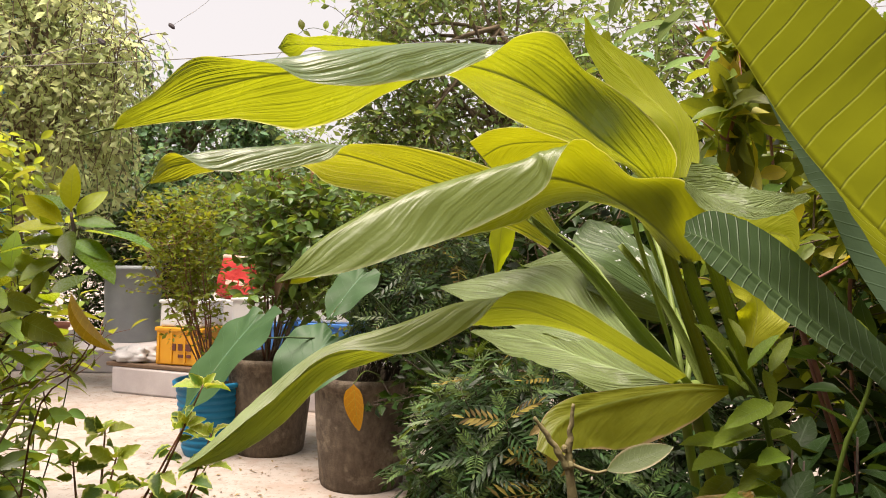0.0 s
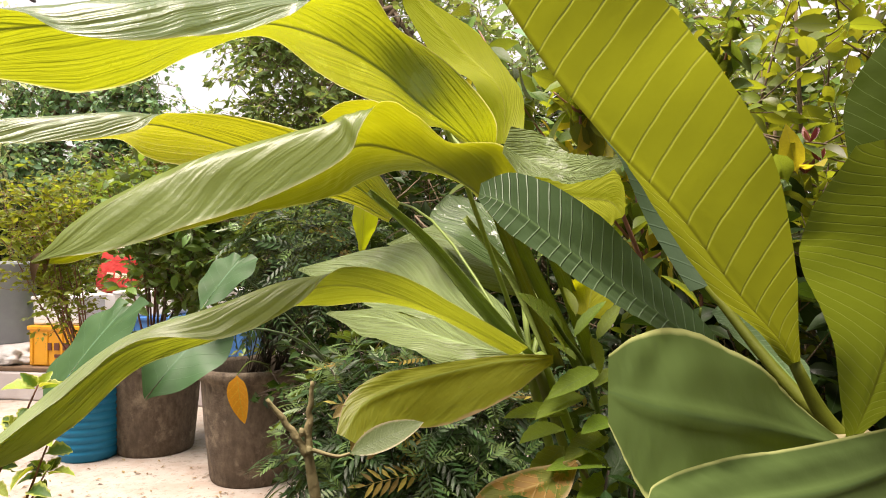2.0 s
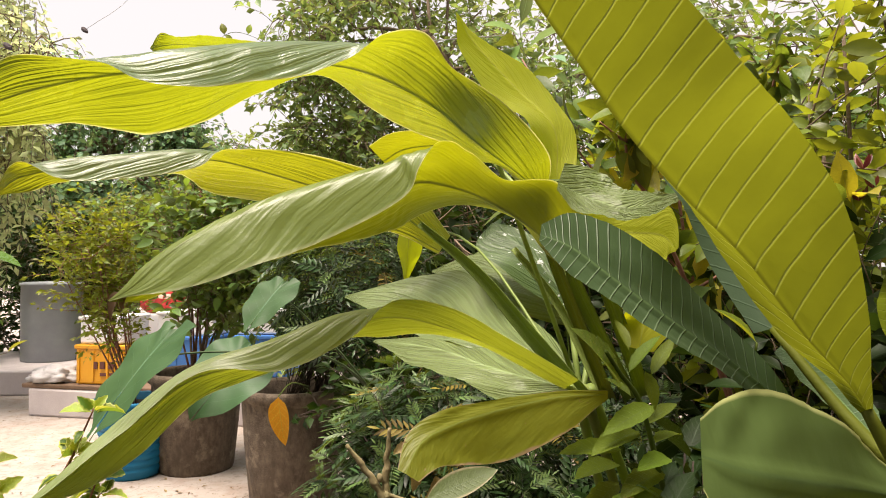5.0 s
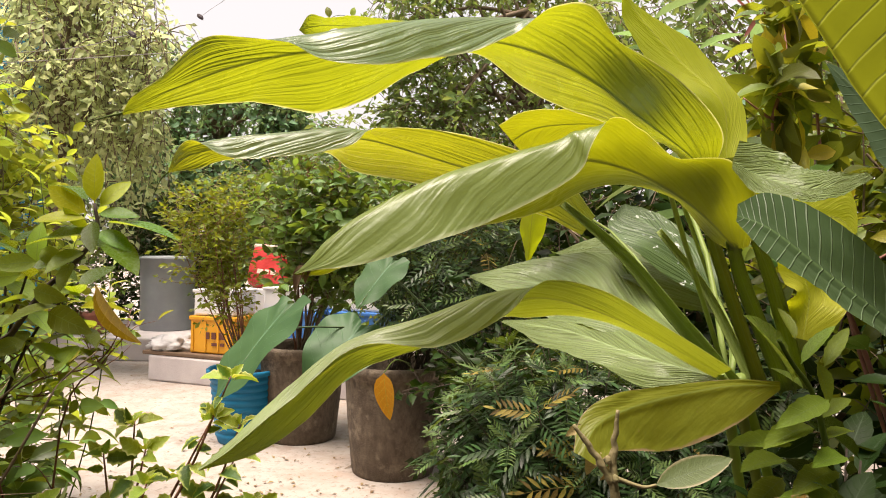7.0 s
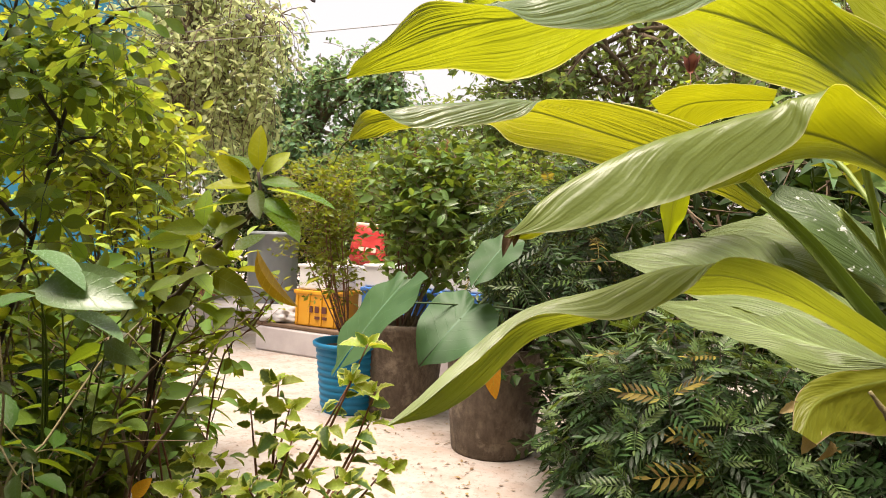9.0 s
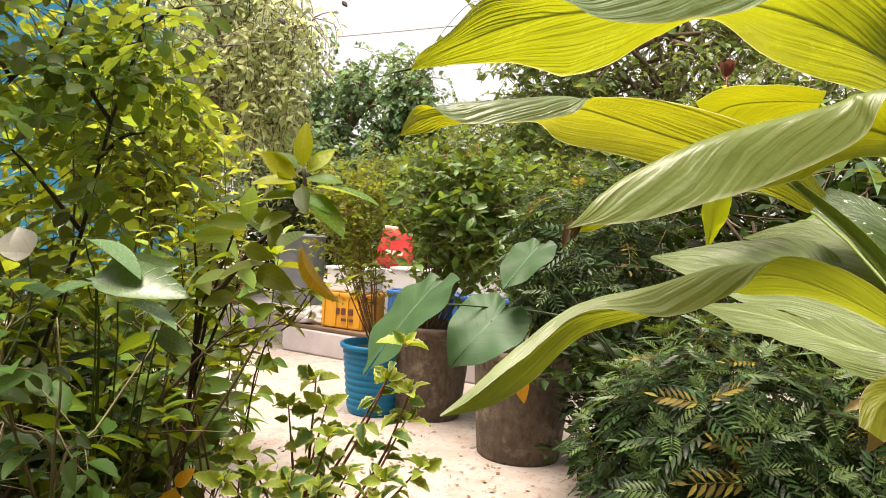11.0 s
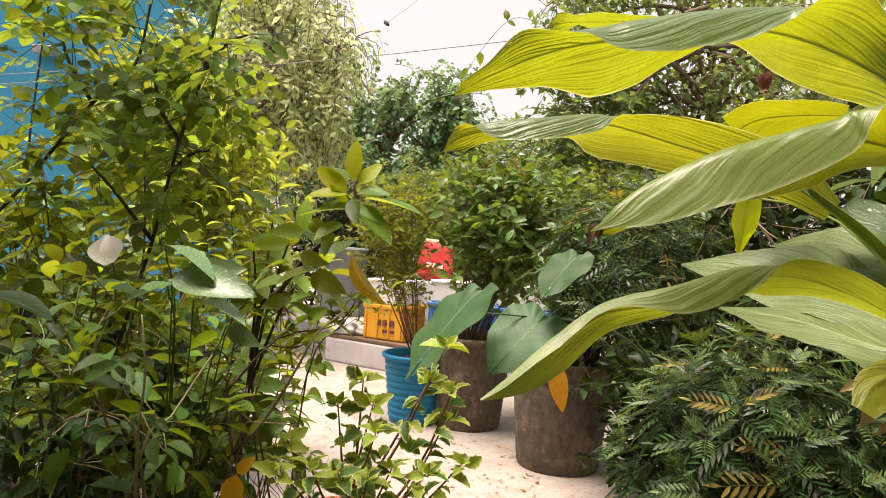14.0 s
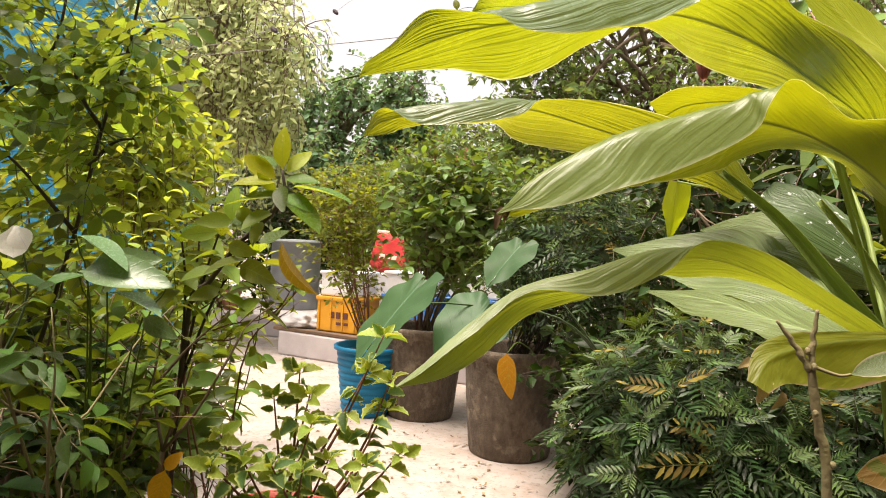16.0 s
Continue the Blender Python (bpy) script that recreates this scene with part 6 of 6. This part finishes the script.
# ---- weeds on the near left ----
BROAD_WEED = leaf(1, 0.38, 9, 0.35, 0.25, 0.42, 0.1, teeth=0.04)
BROAD_LEAF = leaf(1, 0.44, 10, 0.35, 0.22, 0.42, 0.08)


def weed(name, base, tips, label, seed, template, size, material, per, bark=None, r=0.003, low=0.35):
    rng = random.Random(seed)
    e = thing(name, base, label, "plant")
    poses = []
    for t in tips:
        t = Vector(t)
        b = Vector(base) + Vector((rng.uniform(-0.03, 0.03), rng.uniform(-0.03, 0.03), 0))
        mid = b.lerp(t, 0.55) + rand_dir(rng) * 0.05
        stem(e, [b, mid, t], [r * 0.8, r * 0.6, r * 0.35], bark or STALK)
        for i in range(per):
            f = i / (per - 1)
            q = low + (1 - low) * f
            p = b.lerp(mid, q / 0.55) if q < 0.55 else mid.lerp(t, (q - 0.55) / 0.45)
            w = i * 2.4 + rng.uniform(-0.5, 0.5)
            out = Vector((math.cos(w), math.sin(w), -0.1 + 1.3 * f ** 3 + rng.uniform(-0.2, 0.2)))
            poses.append(leaf_pose(p, out, UP + rand_dir(rng) * 0.45, size * rng.uniform(0.7, 1.2) * (1.1 - 0.35 * f)))
    leaf_things(e, "leaf", template, poses[:300], material)
    return e


def thicket(name, base, arms, label, seed, template, size, material, twigs, reach, per, bark, r=0.0026, room=0.0):
    """A rambling plant: crooked branches, thin side twigs along them, and leaves in turn on both sides of each twig."""
    rng = random.Random(seed)
    e = thing(name, base, label, "plant")
    starts, lines, poses = [], [], []
    for arm in arms:
        b = Vector(base) + Vector((rng.uniform(-0.03, 0.03), rng.uniform(-0.03, 0.03), 0))
        low = b.lerp(Vector(arm[0]), 0.55) + rand_dir(rng) * 0.06
        pts = [b, low, *arm]
        stem(e, pts, [r * (1.2 - 0.85 * i / (len(pts) - 1)) for i in range(len(pts))], bark, "branch")
        starts += [Vector(q) for q in spline([low, *arm], 7)[5:]]
    for _ in range(twigs):
        s = rng.choice(starts)
        d = rand_dir(rng, 0.15)
        length = reach * rng.uniform(0.6, 1.25)
        mid = s + d * length * 0.5
        end = mid + (d + rand_dir(rng) * 0.5 + Vector((0, 0, -0.25))).normalized() * length * 0.5
        lines.append([s, mid, end])
        side = d.cross(UP).normalized() if d.cross(UP).length > 0.05 else Vector((1, 0, 0))
        for i in range(per):
            f = 0.2 + 0.8 * i / (per - 1)
            p = s.lerp(mid, f * 2) if f < 0.5 else mid.lerp(end, f * 2 - 1)
            way = side * (1 if i % 2 else -1) * (1.1 - 0.7 * f) + d * (0.4 + 0.7 * f) + Vector((0, 0, rng.uniform(-0.4, 0.35))) + rand_dir(rng) * 0.35
            if p.x + 0.767 * p.y < verge(p.z) + room:
                poses.append(leaf_pose(p, way, UP + rand_dir(rng) * 0.5, size * rng.uniform(0.4, 1.45), rng.uniform(-30, 30)))
    twig_mesh(e, lines, 0.0009, bark)
    rng.shuffle(poses)
    leaf_things(e, "leaf", template, poses[:300], material)
    if len(poses) > 300:
        cloud("foliage", template, poses[300:], material, e)
    return e


TOOTHED = leaf(1, 0.46, 9, 0.4, 0.22, 0.4, 0.1, teeth=0.05)
OVATE = leaf(1, 0.58, 7, 0.35, 0.2, 0.45, 0.08)
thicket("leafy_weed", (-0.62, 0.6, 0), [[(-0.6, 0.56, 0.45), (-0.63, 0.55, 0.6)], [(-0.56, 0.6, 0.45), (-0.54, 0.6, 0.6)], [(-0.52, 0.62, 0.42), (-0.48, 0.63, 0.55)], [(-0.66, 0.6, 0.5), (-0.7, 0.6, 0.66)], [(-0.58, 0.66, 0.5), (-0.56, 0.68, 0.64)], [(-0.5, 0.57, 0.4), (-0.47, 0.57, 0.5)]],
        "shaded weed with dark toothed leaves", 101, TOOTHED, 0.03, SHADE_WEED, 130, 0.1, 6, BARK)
thicket("leafy_weed", (-0.6, 0.8, 0), [[(-0.52, 0.72, 0.45), (-0.46, 0.7, 0.56), (-0.42, 0.68, 0.64)], [(-0.58, 0.78, 0.5), (-0.55, 0.76, 0.66)], [(-0.48, 0.74, 0.4), (-0.44, 0.72, 0.5)], [(-0.64, 0.8, 0.5), (-0.66, 0.78, 0.66)]],
        "dark leafy weed with glossy oval leaves", 102, OVATE, 0.03, WEED, 40, 0.1, 5, BARK)
thicket("leafy_weed", (-0.64, 0.7, 0), [[(-0.62, 0.68, 0.6), (-0.6, 0.66, 0.72)], [(-0.68, 0.7, 0.6), (-0.72, 0.68, 0.78)], [(-0.74, 0.74, 0.66), (-0.78, 0.74, 0.88)], [(-0.66, 0.8, 0.7), (-0.68, 0.82, 0.92)]],
        "sunlit weed with yellow-green oval leaves", 107, OVATE, 0.03, LIT_WEED, 84, 0.12, 6, BARK)
thicket("leafy_weed", (-0.46, 0.6, 0), [[(-0.404, 0.522, 0.592), (-0.431, 0.504, 0.634), (-0.463, 0.484, 0.664), (-0.493, 0.475, 0.687)], [(-0.431, 0.504, 0.634), (-0.434, 0.494, 0.696), (-0.422, 0.498, 0.734)], [(-0.393, 0.505, 0.598), (-0.391, 0.507, 0.668), (-0.404, 0.514, 0.722)], [(-0.404, 0.522, 0.592), (-0.406, 0.564, 0.619), (-0.392, 0.611, 0.68), (-0.373, 0.639, 0.715)]],
        "straggling weed with pale branches and few pointed leaves", 108, TOOTHED, 0.03, DARK_WEED, 18, 0.06, 5, PALE_BARK, 0.0017)
thicket("leafy_weed", (-0.5, 0.84, 0), [[(-0.46, 0.8, 0.4), (-0.43, 0.78, 0.5)], [(-0.5, 0.82, 0.45), (-0.48, 0.8, 0.58)], [(-0.42, 0.82, 0.38), (-0.39, 0.8, 0.46)]],
        "low weed with mid-green pointed leaves", 106, TOOTHED, 0.028, LIT_WEED, 30, 0.08, 5, BARK)
thicket("leafy_weed", (-0.5, 0.86, 0), [[(-0.497, 0.839, 0.601), (-0.455, 0.853, 0.659), (-0.389, 0.874, 0.679), (-0.356, 0.886, 0.728)], [(-0.497, 0.839, 0.601), (-0.485, 0.844, 0.673), (-0.454, 0.854, 0.707), (-0.447, 0.858, 0.77)], [(-0.422, 0.863, 0.606), (-0.381, 0.877, 0.679), (-0.353, 0.886, 0.717)], [(-0.494, 0.84, 0.609), (-0.439, 0.858, 0.644), (-0.41, 0.867, 0.658)]],
        "thin reddish weed with few small yellow-green leaves", 109, OVATE, 0.018, LIT_WEED, 34, 0.05, 3, TWIG_RED, 0.0016, 0.4)
weed("yellow_green_shrub", (-0.85, 1.4, 0), [(-0.74, 1.27, 0.95), (-0.68, 1.29, 0.84), (-0.84, 1.24, 0.96), (-0.96, 1.2, 0.92), (-0.79, 1.26, 0.87), (-0.9, 1.25, 0.86), (-1.05, 1.2, 0.98), (-0.86, 1.3, 0.78), (-0.64, 1.34, 0.78), (-1.12, 1.22, 0.88), (-0.98, 1.3, 0.8), (-0.75, 1.36, 0.74)], "light yellow-green shrub with slim leaves", 103, LONG, 0.06, E_LIGHT, 25, STALK, 0.0022, 0.55)
BROAD_PLACES = [((-0.401, 0.535, 0.785), (0.055, -0.004, -0.014), 0.064), ((-0.392, 0.529, 0.753), (0.081, 0.004, 0.003), 0.085), ((-0.396, 0.545, 0.75), (0.062, -0.002, 0.02), 0.07), ((-0.367, 0.536, 0.736), (0.055, -0.004, -0.004), 0.06), ((-0.315, 0.553, 0.751), (0.016, -0.016, 0.02), 0.032),
                ((-0.337, 0.545, 0.715), (0.034, -0.01, -0.011), 0.04)]
e = thing("broad_leaf_plant", (-0.5, 0.66, 0), "plant with broad glossy pale green leaves", "plant")
leaf_things(e, "leaf", BROAD_LEAF, [leaf_pose(p, w, (-0.1, -0.35 - 0.25 * (k % 3), 1), size, (-20, 15, 30)[k % 3]) for k, (p, w, size) in enumerate(BROAD_PLACES)], BROAD)
for p, w, size in BROAD_PLACES:
    stem(e, [p, (p[0] * 0.6 - 0.2, 0.6, p[2] - 0.12), (-0.5, 0.66, 0)], [0.0007, 0.0009, 0.0014], STALK, "leaf_stalk")
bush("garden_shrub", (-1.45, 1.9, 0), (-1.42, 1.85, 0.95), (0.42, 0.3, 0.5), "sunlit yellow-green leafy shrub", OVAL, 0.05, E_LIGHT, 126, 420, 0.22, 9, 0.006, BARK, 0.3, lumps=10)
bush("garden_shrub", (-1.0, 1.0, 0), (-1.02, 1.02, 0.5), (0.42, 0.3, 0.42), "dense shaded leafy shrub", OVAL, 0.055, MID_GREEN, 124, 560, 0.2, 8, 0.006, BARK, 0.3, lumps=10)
NEAR_LEAVES = [((-0.471, 0.51, 0.742), (0.076, 0.003, 0.011)), ((-0.538, 0.468, 0.731), (0.088, 0.007, 0)), ((-0.501, 0.479, 0.678), (-0.039, -0.033, 0.019)), ((-0.468, 0.489, 0.561), (0.021, -0.014, 0.062)), ((-0.455, 0.514, 0.56), (0.067, 0, 0.017))]
e = thing("broad_weed", (-0.62, 0.52, 0), "low weed with large dark pointed leaves", "plant")
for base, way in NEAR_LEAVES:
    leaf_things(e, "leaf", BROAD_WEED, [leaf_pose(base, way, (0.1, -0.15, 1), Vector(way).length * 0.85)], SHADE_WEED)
    stem(e, [base, (base[0] * 0.6 - 0.25, base[1] + 0.01, base[2] * 0.6), (-0.62, 0.52, 0)], [0.0007, 0.001, 0.0016], DARK_STALK, "leaf_stalk")
leaf_hanger = thing("fallen_leaf", (-0.455, 0.70, 0.54), "orange-yellow dying leaf caught among weeds", "leaf")
leaf_things(leaf_hanger, "leaf_blade", leaf(1, 0.55, 8, 0.3, 0.15, 0.4, 0.04), [leaf_pose((-0.418, 0.70, 0.52), (-0.15, -0.1, -1), (0.3, -1, 0.2), 0.05), leaf_pose((-0.418, 0.70, 0.52), (0.6, 0.1, 0.7), (0.2, -1, 0.3), 0.028)], ORANGE)
e = thing("pipe", (-0.52, 0.9, 0.40), "short white plastic pipe lying among the plants", "pipe")
stem(e, [(-0.66, 0.86, 0.36), (-0.56, 0.83, 0.40), (-0.47, 0.80, 0.43)], [0.011] * 3, PIPE, "pipe_body", 12)

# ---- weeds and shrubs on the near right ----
# Added to fill the dark gap by the pot and shade its right side.
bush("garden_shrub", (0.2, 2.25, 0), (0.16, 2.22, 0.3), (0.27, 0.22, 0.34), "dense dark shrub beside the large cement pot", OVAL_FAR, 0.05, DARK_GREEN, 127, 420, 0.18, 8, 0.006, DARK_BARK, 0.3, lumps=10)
LANCE_LEAVES = [
        ((0.281, 0.526, 0.749), (-0.03, -0.022, 0.046), 0.52), ((0.307, 0.544, 0.755), (0.024, 0.017, 0.029), 0.3), ((0.287, 0.531, 0.759), (0.025, 0.012, 0.028), 0.3), ((0.304, 0.529, 0.738), (-0.041, -0.031, -0.006), 0.36),
        ((0.294, 0.53, 0.721), (-0.039, -0.032, 0.0), 0.42), ((0.281, 0.526, 0.71), (-0.044, -0.026, 0.011), 0.34), ((0.324, 0.531, 0.672), (-0.06, -0.034, 0.02), 0.36), ((0.313, 0.538, 0.692), (-0.038, -0.032, -0.001), 0.45),
        ((0.289, 0.53, 0.744), (-0.013, 0.017, 0.013), 0.4), ((0.303, 0.544, 0.759), (0.005, -0.011, -0.024), 0.5), ((0.3, 0.534, 0.724), (0.028, 0.017, 0.015), 0.4), ((0.317, 0.537, 0.701), (-0.03, -0.032, 0.007), 0.4),
        ((0.305, 0.533, 0.712), (0.03, 0.028, 0.005), 0.36), ((0.317, 0.532, 0.663), (-0.035, -0.036, 0.006), 0.4), ((0.288, 0.555, 0.692), (-0.038, -0.036, 0.009), 0.4), ((0.302, 0.574, 0.769), (-0.002, 0.021, 0.024), 0.35),
        ((0.393, 0.565, 0.775), (-0.025, 0.003, 0.028), 0.5), ((0.288, 0.555, 0.68), (-0.034, -0.026, -0.014), 0.45)]


def lance_weed():
    """A leafy weed whose shoot leans out beside the turmeric."""
    rng = random.Random(111)
    base = (0.36, 0.6, 0)
    e = thing("leafy_weed", base, "bright weed with lance-shaped leaves beside the turmeric", "plant")
    stem(e, [(0.268, 0.517, 0.776), (0.28, 0.526, 0.76), (0.293, 0.53, 0.744), (0.302, 0.534, 0.72), (0.313, 0.538, 0.68), (0.326, 0.541, 0.647), (0.35, 0.57, 0.4), base], [0.0012, 0.0015, 0.0017, 0.002, 0.0022, 0.0024, 0.003, 0.0035], STALK)
    stem(e, [(0.393, 0.565, 0.775), (0.39, 0.57, 0.74), (0.36, 0.57, 0.6), base], [0.001, 0.0015, 0.002, 0.003], STALK)
    for k, (p, way, wide) in enumerate(LANCE_LEAVES):
        face = Vector((0, -0.5, 0.9)) + rand_dir(rng) * 0.3
        leaf_things(e, "leaf", leaf(1, wide * 0.8, 11, 0.45, 0.16, 0.42, 0.06, teeth=0.05), [leaf_pose(p, way, face, Vector(way).length)], MOTTLED if k == 0 else LANCE_WEED, "mottled half-eaten leaf" if k == 0 else "")


lance_weed()
e = thing("dead_leaf", (0.26, 0.5, 0.64), "brown and orange dying leaf lying in the weeds", "leaf")
blade("leaf_blade", [(0.282, 0.508, 0.684, 2, -120, 2, 60), (0.265, 0.502, 0.676, 14, -130, 9, 50), (0.244, 0.497, 0.671, 19, -130, 12, 45), (0.225, 0.493, 0.668, 13, -130, 9, 45), (0.212, 0.49, 0.664, 2, -130, 2, 45)], RUSSET, e)
stem(e, [(0.282, 0.508, 0.684), (0.3, 0.525, 0.66), (0.313, 0.538, 0.64)], [0.0012, 0.0015, 0.0018], PALE_BARK, "leaf_stalk", 6)
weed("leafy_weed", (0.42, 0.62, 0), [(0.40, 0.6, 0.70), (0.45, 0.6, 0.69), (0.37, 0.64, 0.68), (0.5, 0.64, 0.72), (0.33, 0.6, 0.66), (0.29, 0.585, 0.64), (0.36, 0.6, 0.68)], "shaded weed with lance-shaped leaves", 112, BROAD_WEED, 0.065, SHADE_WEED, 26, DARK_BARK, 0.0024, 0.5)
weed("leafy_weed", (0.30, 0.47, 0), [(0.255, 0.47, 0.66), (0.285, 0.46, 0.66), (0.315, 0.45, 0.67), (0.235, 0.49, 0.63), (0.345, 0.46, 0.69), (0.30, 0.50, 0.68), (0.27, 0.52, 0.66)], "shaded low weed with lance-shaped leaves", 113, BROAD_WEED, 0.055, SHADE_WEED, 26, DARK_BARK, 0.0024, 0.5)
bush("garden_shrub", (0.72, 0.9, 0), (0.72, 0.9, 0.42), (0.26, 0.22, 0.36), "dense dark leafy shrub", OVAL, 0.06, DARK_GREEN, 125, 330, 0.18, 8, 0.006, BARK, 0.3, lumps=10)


def pink_shrub():
    rng = random.Random(114)
    base = (0.68, 1.0, 0)
    e = thing("pink_stemmed_shrub", base, "shrub with forked pink stems, yellowing leaves and a rose flower", "shrub")
    fork = (0.394, 0.86, 0.975)
    lines = [[base, (0.62, 0.98, 0.5), (0.46, 0.9, 0.86), (0.4, 0.86, 0.94), fork], [fork, (0.38, 0.859, 0.985), (0.362, 0.858, 0.999)], [fork, (0.4, 0.86, 0.998), (0.409, 0.862, 1.031), (0.42, 0.9, 1.09), (0.43, 0.95, 1.13)],
             [(0.62, 0.98, 0.5), (0.58, 0.94, 0.8), (0.58, 0.9, 1.0), (0.6, 0.88, 1.1)], [(0.62, 0.98, 0.5), (0.53, 0.99, 0.8), (0.5, 1.0, 1.05), (0.5, 1.02, 1.2)], [(0.5, 0.92, 0.8), (0.58, 0.88, 0.86), (0.664, 0.84, 0.92)], [(0.53, 0.99, 0.8), (0.38, 1.0, 0.98), (0.3, 1.02, 1.12)]]
    poses, gold = [], []
    for k, t in enumerate(lines):
        r = (0.004, 0.002, 0.0024, 0.003, 0.003, 0.0022, 0.0022)[k]
        stem(e, t, [r * (1 - 0.6 * i / (len(t) - 1)) for i in range(len(t))], PINK_TWIG)
        for p in spline(t, 9 if k else 3):
            if p[2] > 0.8 and k not in (0, 1):
                for _ in range(3):
                    q = Vector(p) + rand_dir(rng) * 0.02
                    (gold if rng.random() < 0.16 else poses).append(leaf_pose(q, rand_dir(rng, -0.15), UP + rand_dir(rng), rng.uniform(0.03, 0.065)))
    for p, w in (((0.387, 0.867, 1.083), (0.1, 0, -1)), ((0.403, 0.868, 1.077), (-0.05, 0, -1)), ((0.41, 0.869, 1.06), (0.2, 0, -1)), ((0.43, 0.871, 0.935), (1, 0, 0.3)), ((0.41, 0.871, 0.937), (-0.6, 0, -0.4)), ((0.474, 0.873, 0.926), (0.2, 0, -1))):
        gold.append(leaf_pose(p, w, (0.1, -1, 0.3), rng.uniform(0.04, 0.06)))
    leaf_things(e, "leaf", OVAL, poses[:90], SHRUB_OLIVE)
    leaf_things(e, "leaf", OVAL, poses[90:300], MID_GREEN)
    leaf_things(e, "leaf", OVAL, gold, GOLD, "yellowed leaf")
    petals = []
    for k in range(11):
        w = k * 2.4
        petals.append(leaf_pose((0.418 + 0.01 * math.cos(w), 0.968, 1.137 + 0.006 * math.sin(w)), (math.cos(w), 0.5 * math.sin(w * 1.7), 0.5 * math.sin(w)), (math.sin(w), -0.6, 0.5), rng.uniform(0.018, 0.032)))
    leaf_things(e, "petal", leaf(1, 0.34, 7, 0.6, -0.5, 0.55, 0.03), petals, ROSE, "curled rose petal")
    buds = []
    for x, y, z in ((0.666, 0.84, 0.952), (0.676, 0.839, 0.93), (0.66, 0.84, 0.915), (0.72, 0.834, 0.955), (0.722, 0.834, 0.94)):
        for k in range(4):
            buds.append(leaf_pose((x, y, z - 0.01), (0.35 * math.cos(k * 1.6), 0.35 * math.sin(k * 1.6), 1), (math.cos(k * 1.6), math.sin(k * 1.6), 0), rng.uniform(0.014, 0.024)))
    leaf_things(e, "bud_scale", leaf(1, 0.42, 5, 0.7, -0.2, 0.45, 0.02), buds, BUD, "dark red bud scale")


pink_shrub()
weed("tall_weed", (0.5, 1.45, 0), [(0.46, 1.42, 1.26), (0.36, 1.4, 1.3), (0.58, 1.45, 1.22)], "tall weed with whorls of long blue-green leaves", 115, LONG, 0.13, BLUE_GREEN, 16, low=0.7)
bush("garden_shrub", (0.95, 1.15, 0), (0.85, 1.1, 0.95), (0.35, 0.3, 0.45), "leafy shrub with yellowish sunlit leaves", OVAL, 0.048, SHRUB_OLIVE, 121, 300, 0.2, 8, 0.007, BARK, 0.3, lumps=8)
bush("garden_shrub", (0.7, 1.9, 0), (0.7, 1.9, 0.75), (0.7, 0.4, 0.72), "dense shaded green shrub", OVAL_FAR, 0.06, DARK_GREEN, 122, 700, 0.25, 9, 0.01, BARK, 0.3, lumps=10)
bush("garden_shrub", (1.6, 2.2, 0), (1.6, 2.2, 0.8), (0.7, 0.5, 0.85), "dense green shrub with pointed leaves", OVAL_FAR, 0.065, MID_GREEN, 123, 600, 0.25, 9, 0.01, BARK, 0.3, lumps=10)

# ---- rose bud on a thin stem ----
ROSE_PLACE = (0.293, 2.1, 1.285)


def rose_bud(place, foot):
    e = thing("flower", foot, "pink and orange flower bud on a thin stem", "flower")
    p = Vector(place)
    stem(e, [foot, (foot[0] + 0.01, foot[1], p.z * 0.6), p], [0.003, 0.0022, 0.0014], TWIG_RED)
    poses = []
    for k in range(9):
        w = k * 2.4
        out = Vector((math.cos(w), math.sin(w), 1.6))
        poses.append(leaf_pose(p + Vector((math.cos(w), math.sin(w), 0)) * 0.007, out, (-math.cos(w), -math.sin(w), 0.5), 0.055 - 0.002 * k))
    leaf_things(e, "petal", leaf(1, 0.6, 7, 0.5, -0.25, 0.5, 0.02), poses, ROSE, "dusky pink petal")
    leaf_things(e, "leaf", OVAL, [leaf_pose(p + Vector((0, 0, -0.03)), (math.cos(k * 2.1), math.sin(k * 2.1), 0.1), UP, 0.06) for k in range(5)], LIT_WEED)


rose_bud(ROSE_PLACE, (ROSE_PLACE[0] + 0.03, ROSE_PLACE[1] + 0.03, 0))

# ---- leaf litter ----


def litter():
    rng = random.Random(131)
    poses = []
    for _ in range(330):
        x, y = rng.gauss(-0.35, 0.45), rng.gauss(2.3, 0.35)
        poses.append(leaf_pose((x, y, 0.004), (rng.uniform(-1, 1), rng.uniform(-1, 1), 0.05), UP + rand_dir(rng) * 0.25, rng.uniform(0.008, 0.03)))
    for _ in range(300):
        poses.append(leaf_pose((rng.uniform(-2.4, 0), rng.uniform(2.2, 4.2), 0.004), (rng.uniform(-1, 1), rng.uniform(-1, 1), 0.05), UP + rand_dir(rng) * 0.25, rng.uniform(0.006, 0.025)))
    ob = cloud("leaf_litter", SMALL, poses, DRY, None)
    tagged(ob, "scattered dry brown leaf bits on the cement", "litter", kind="stuff")


litter()
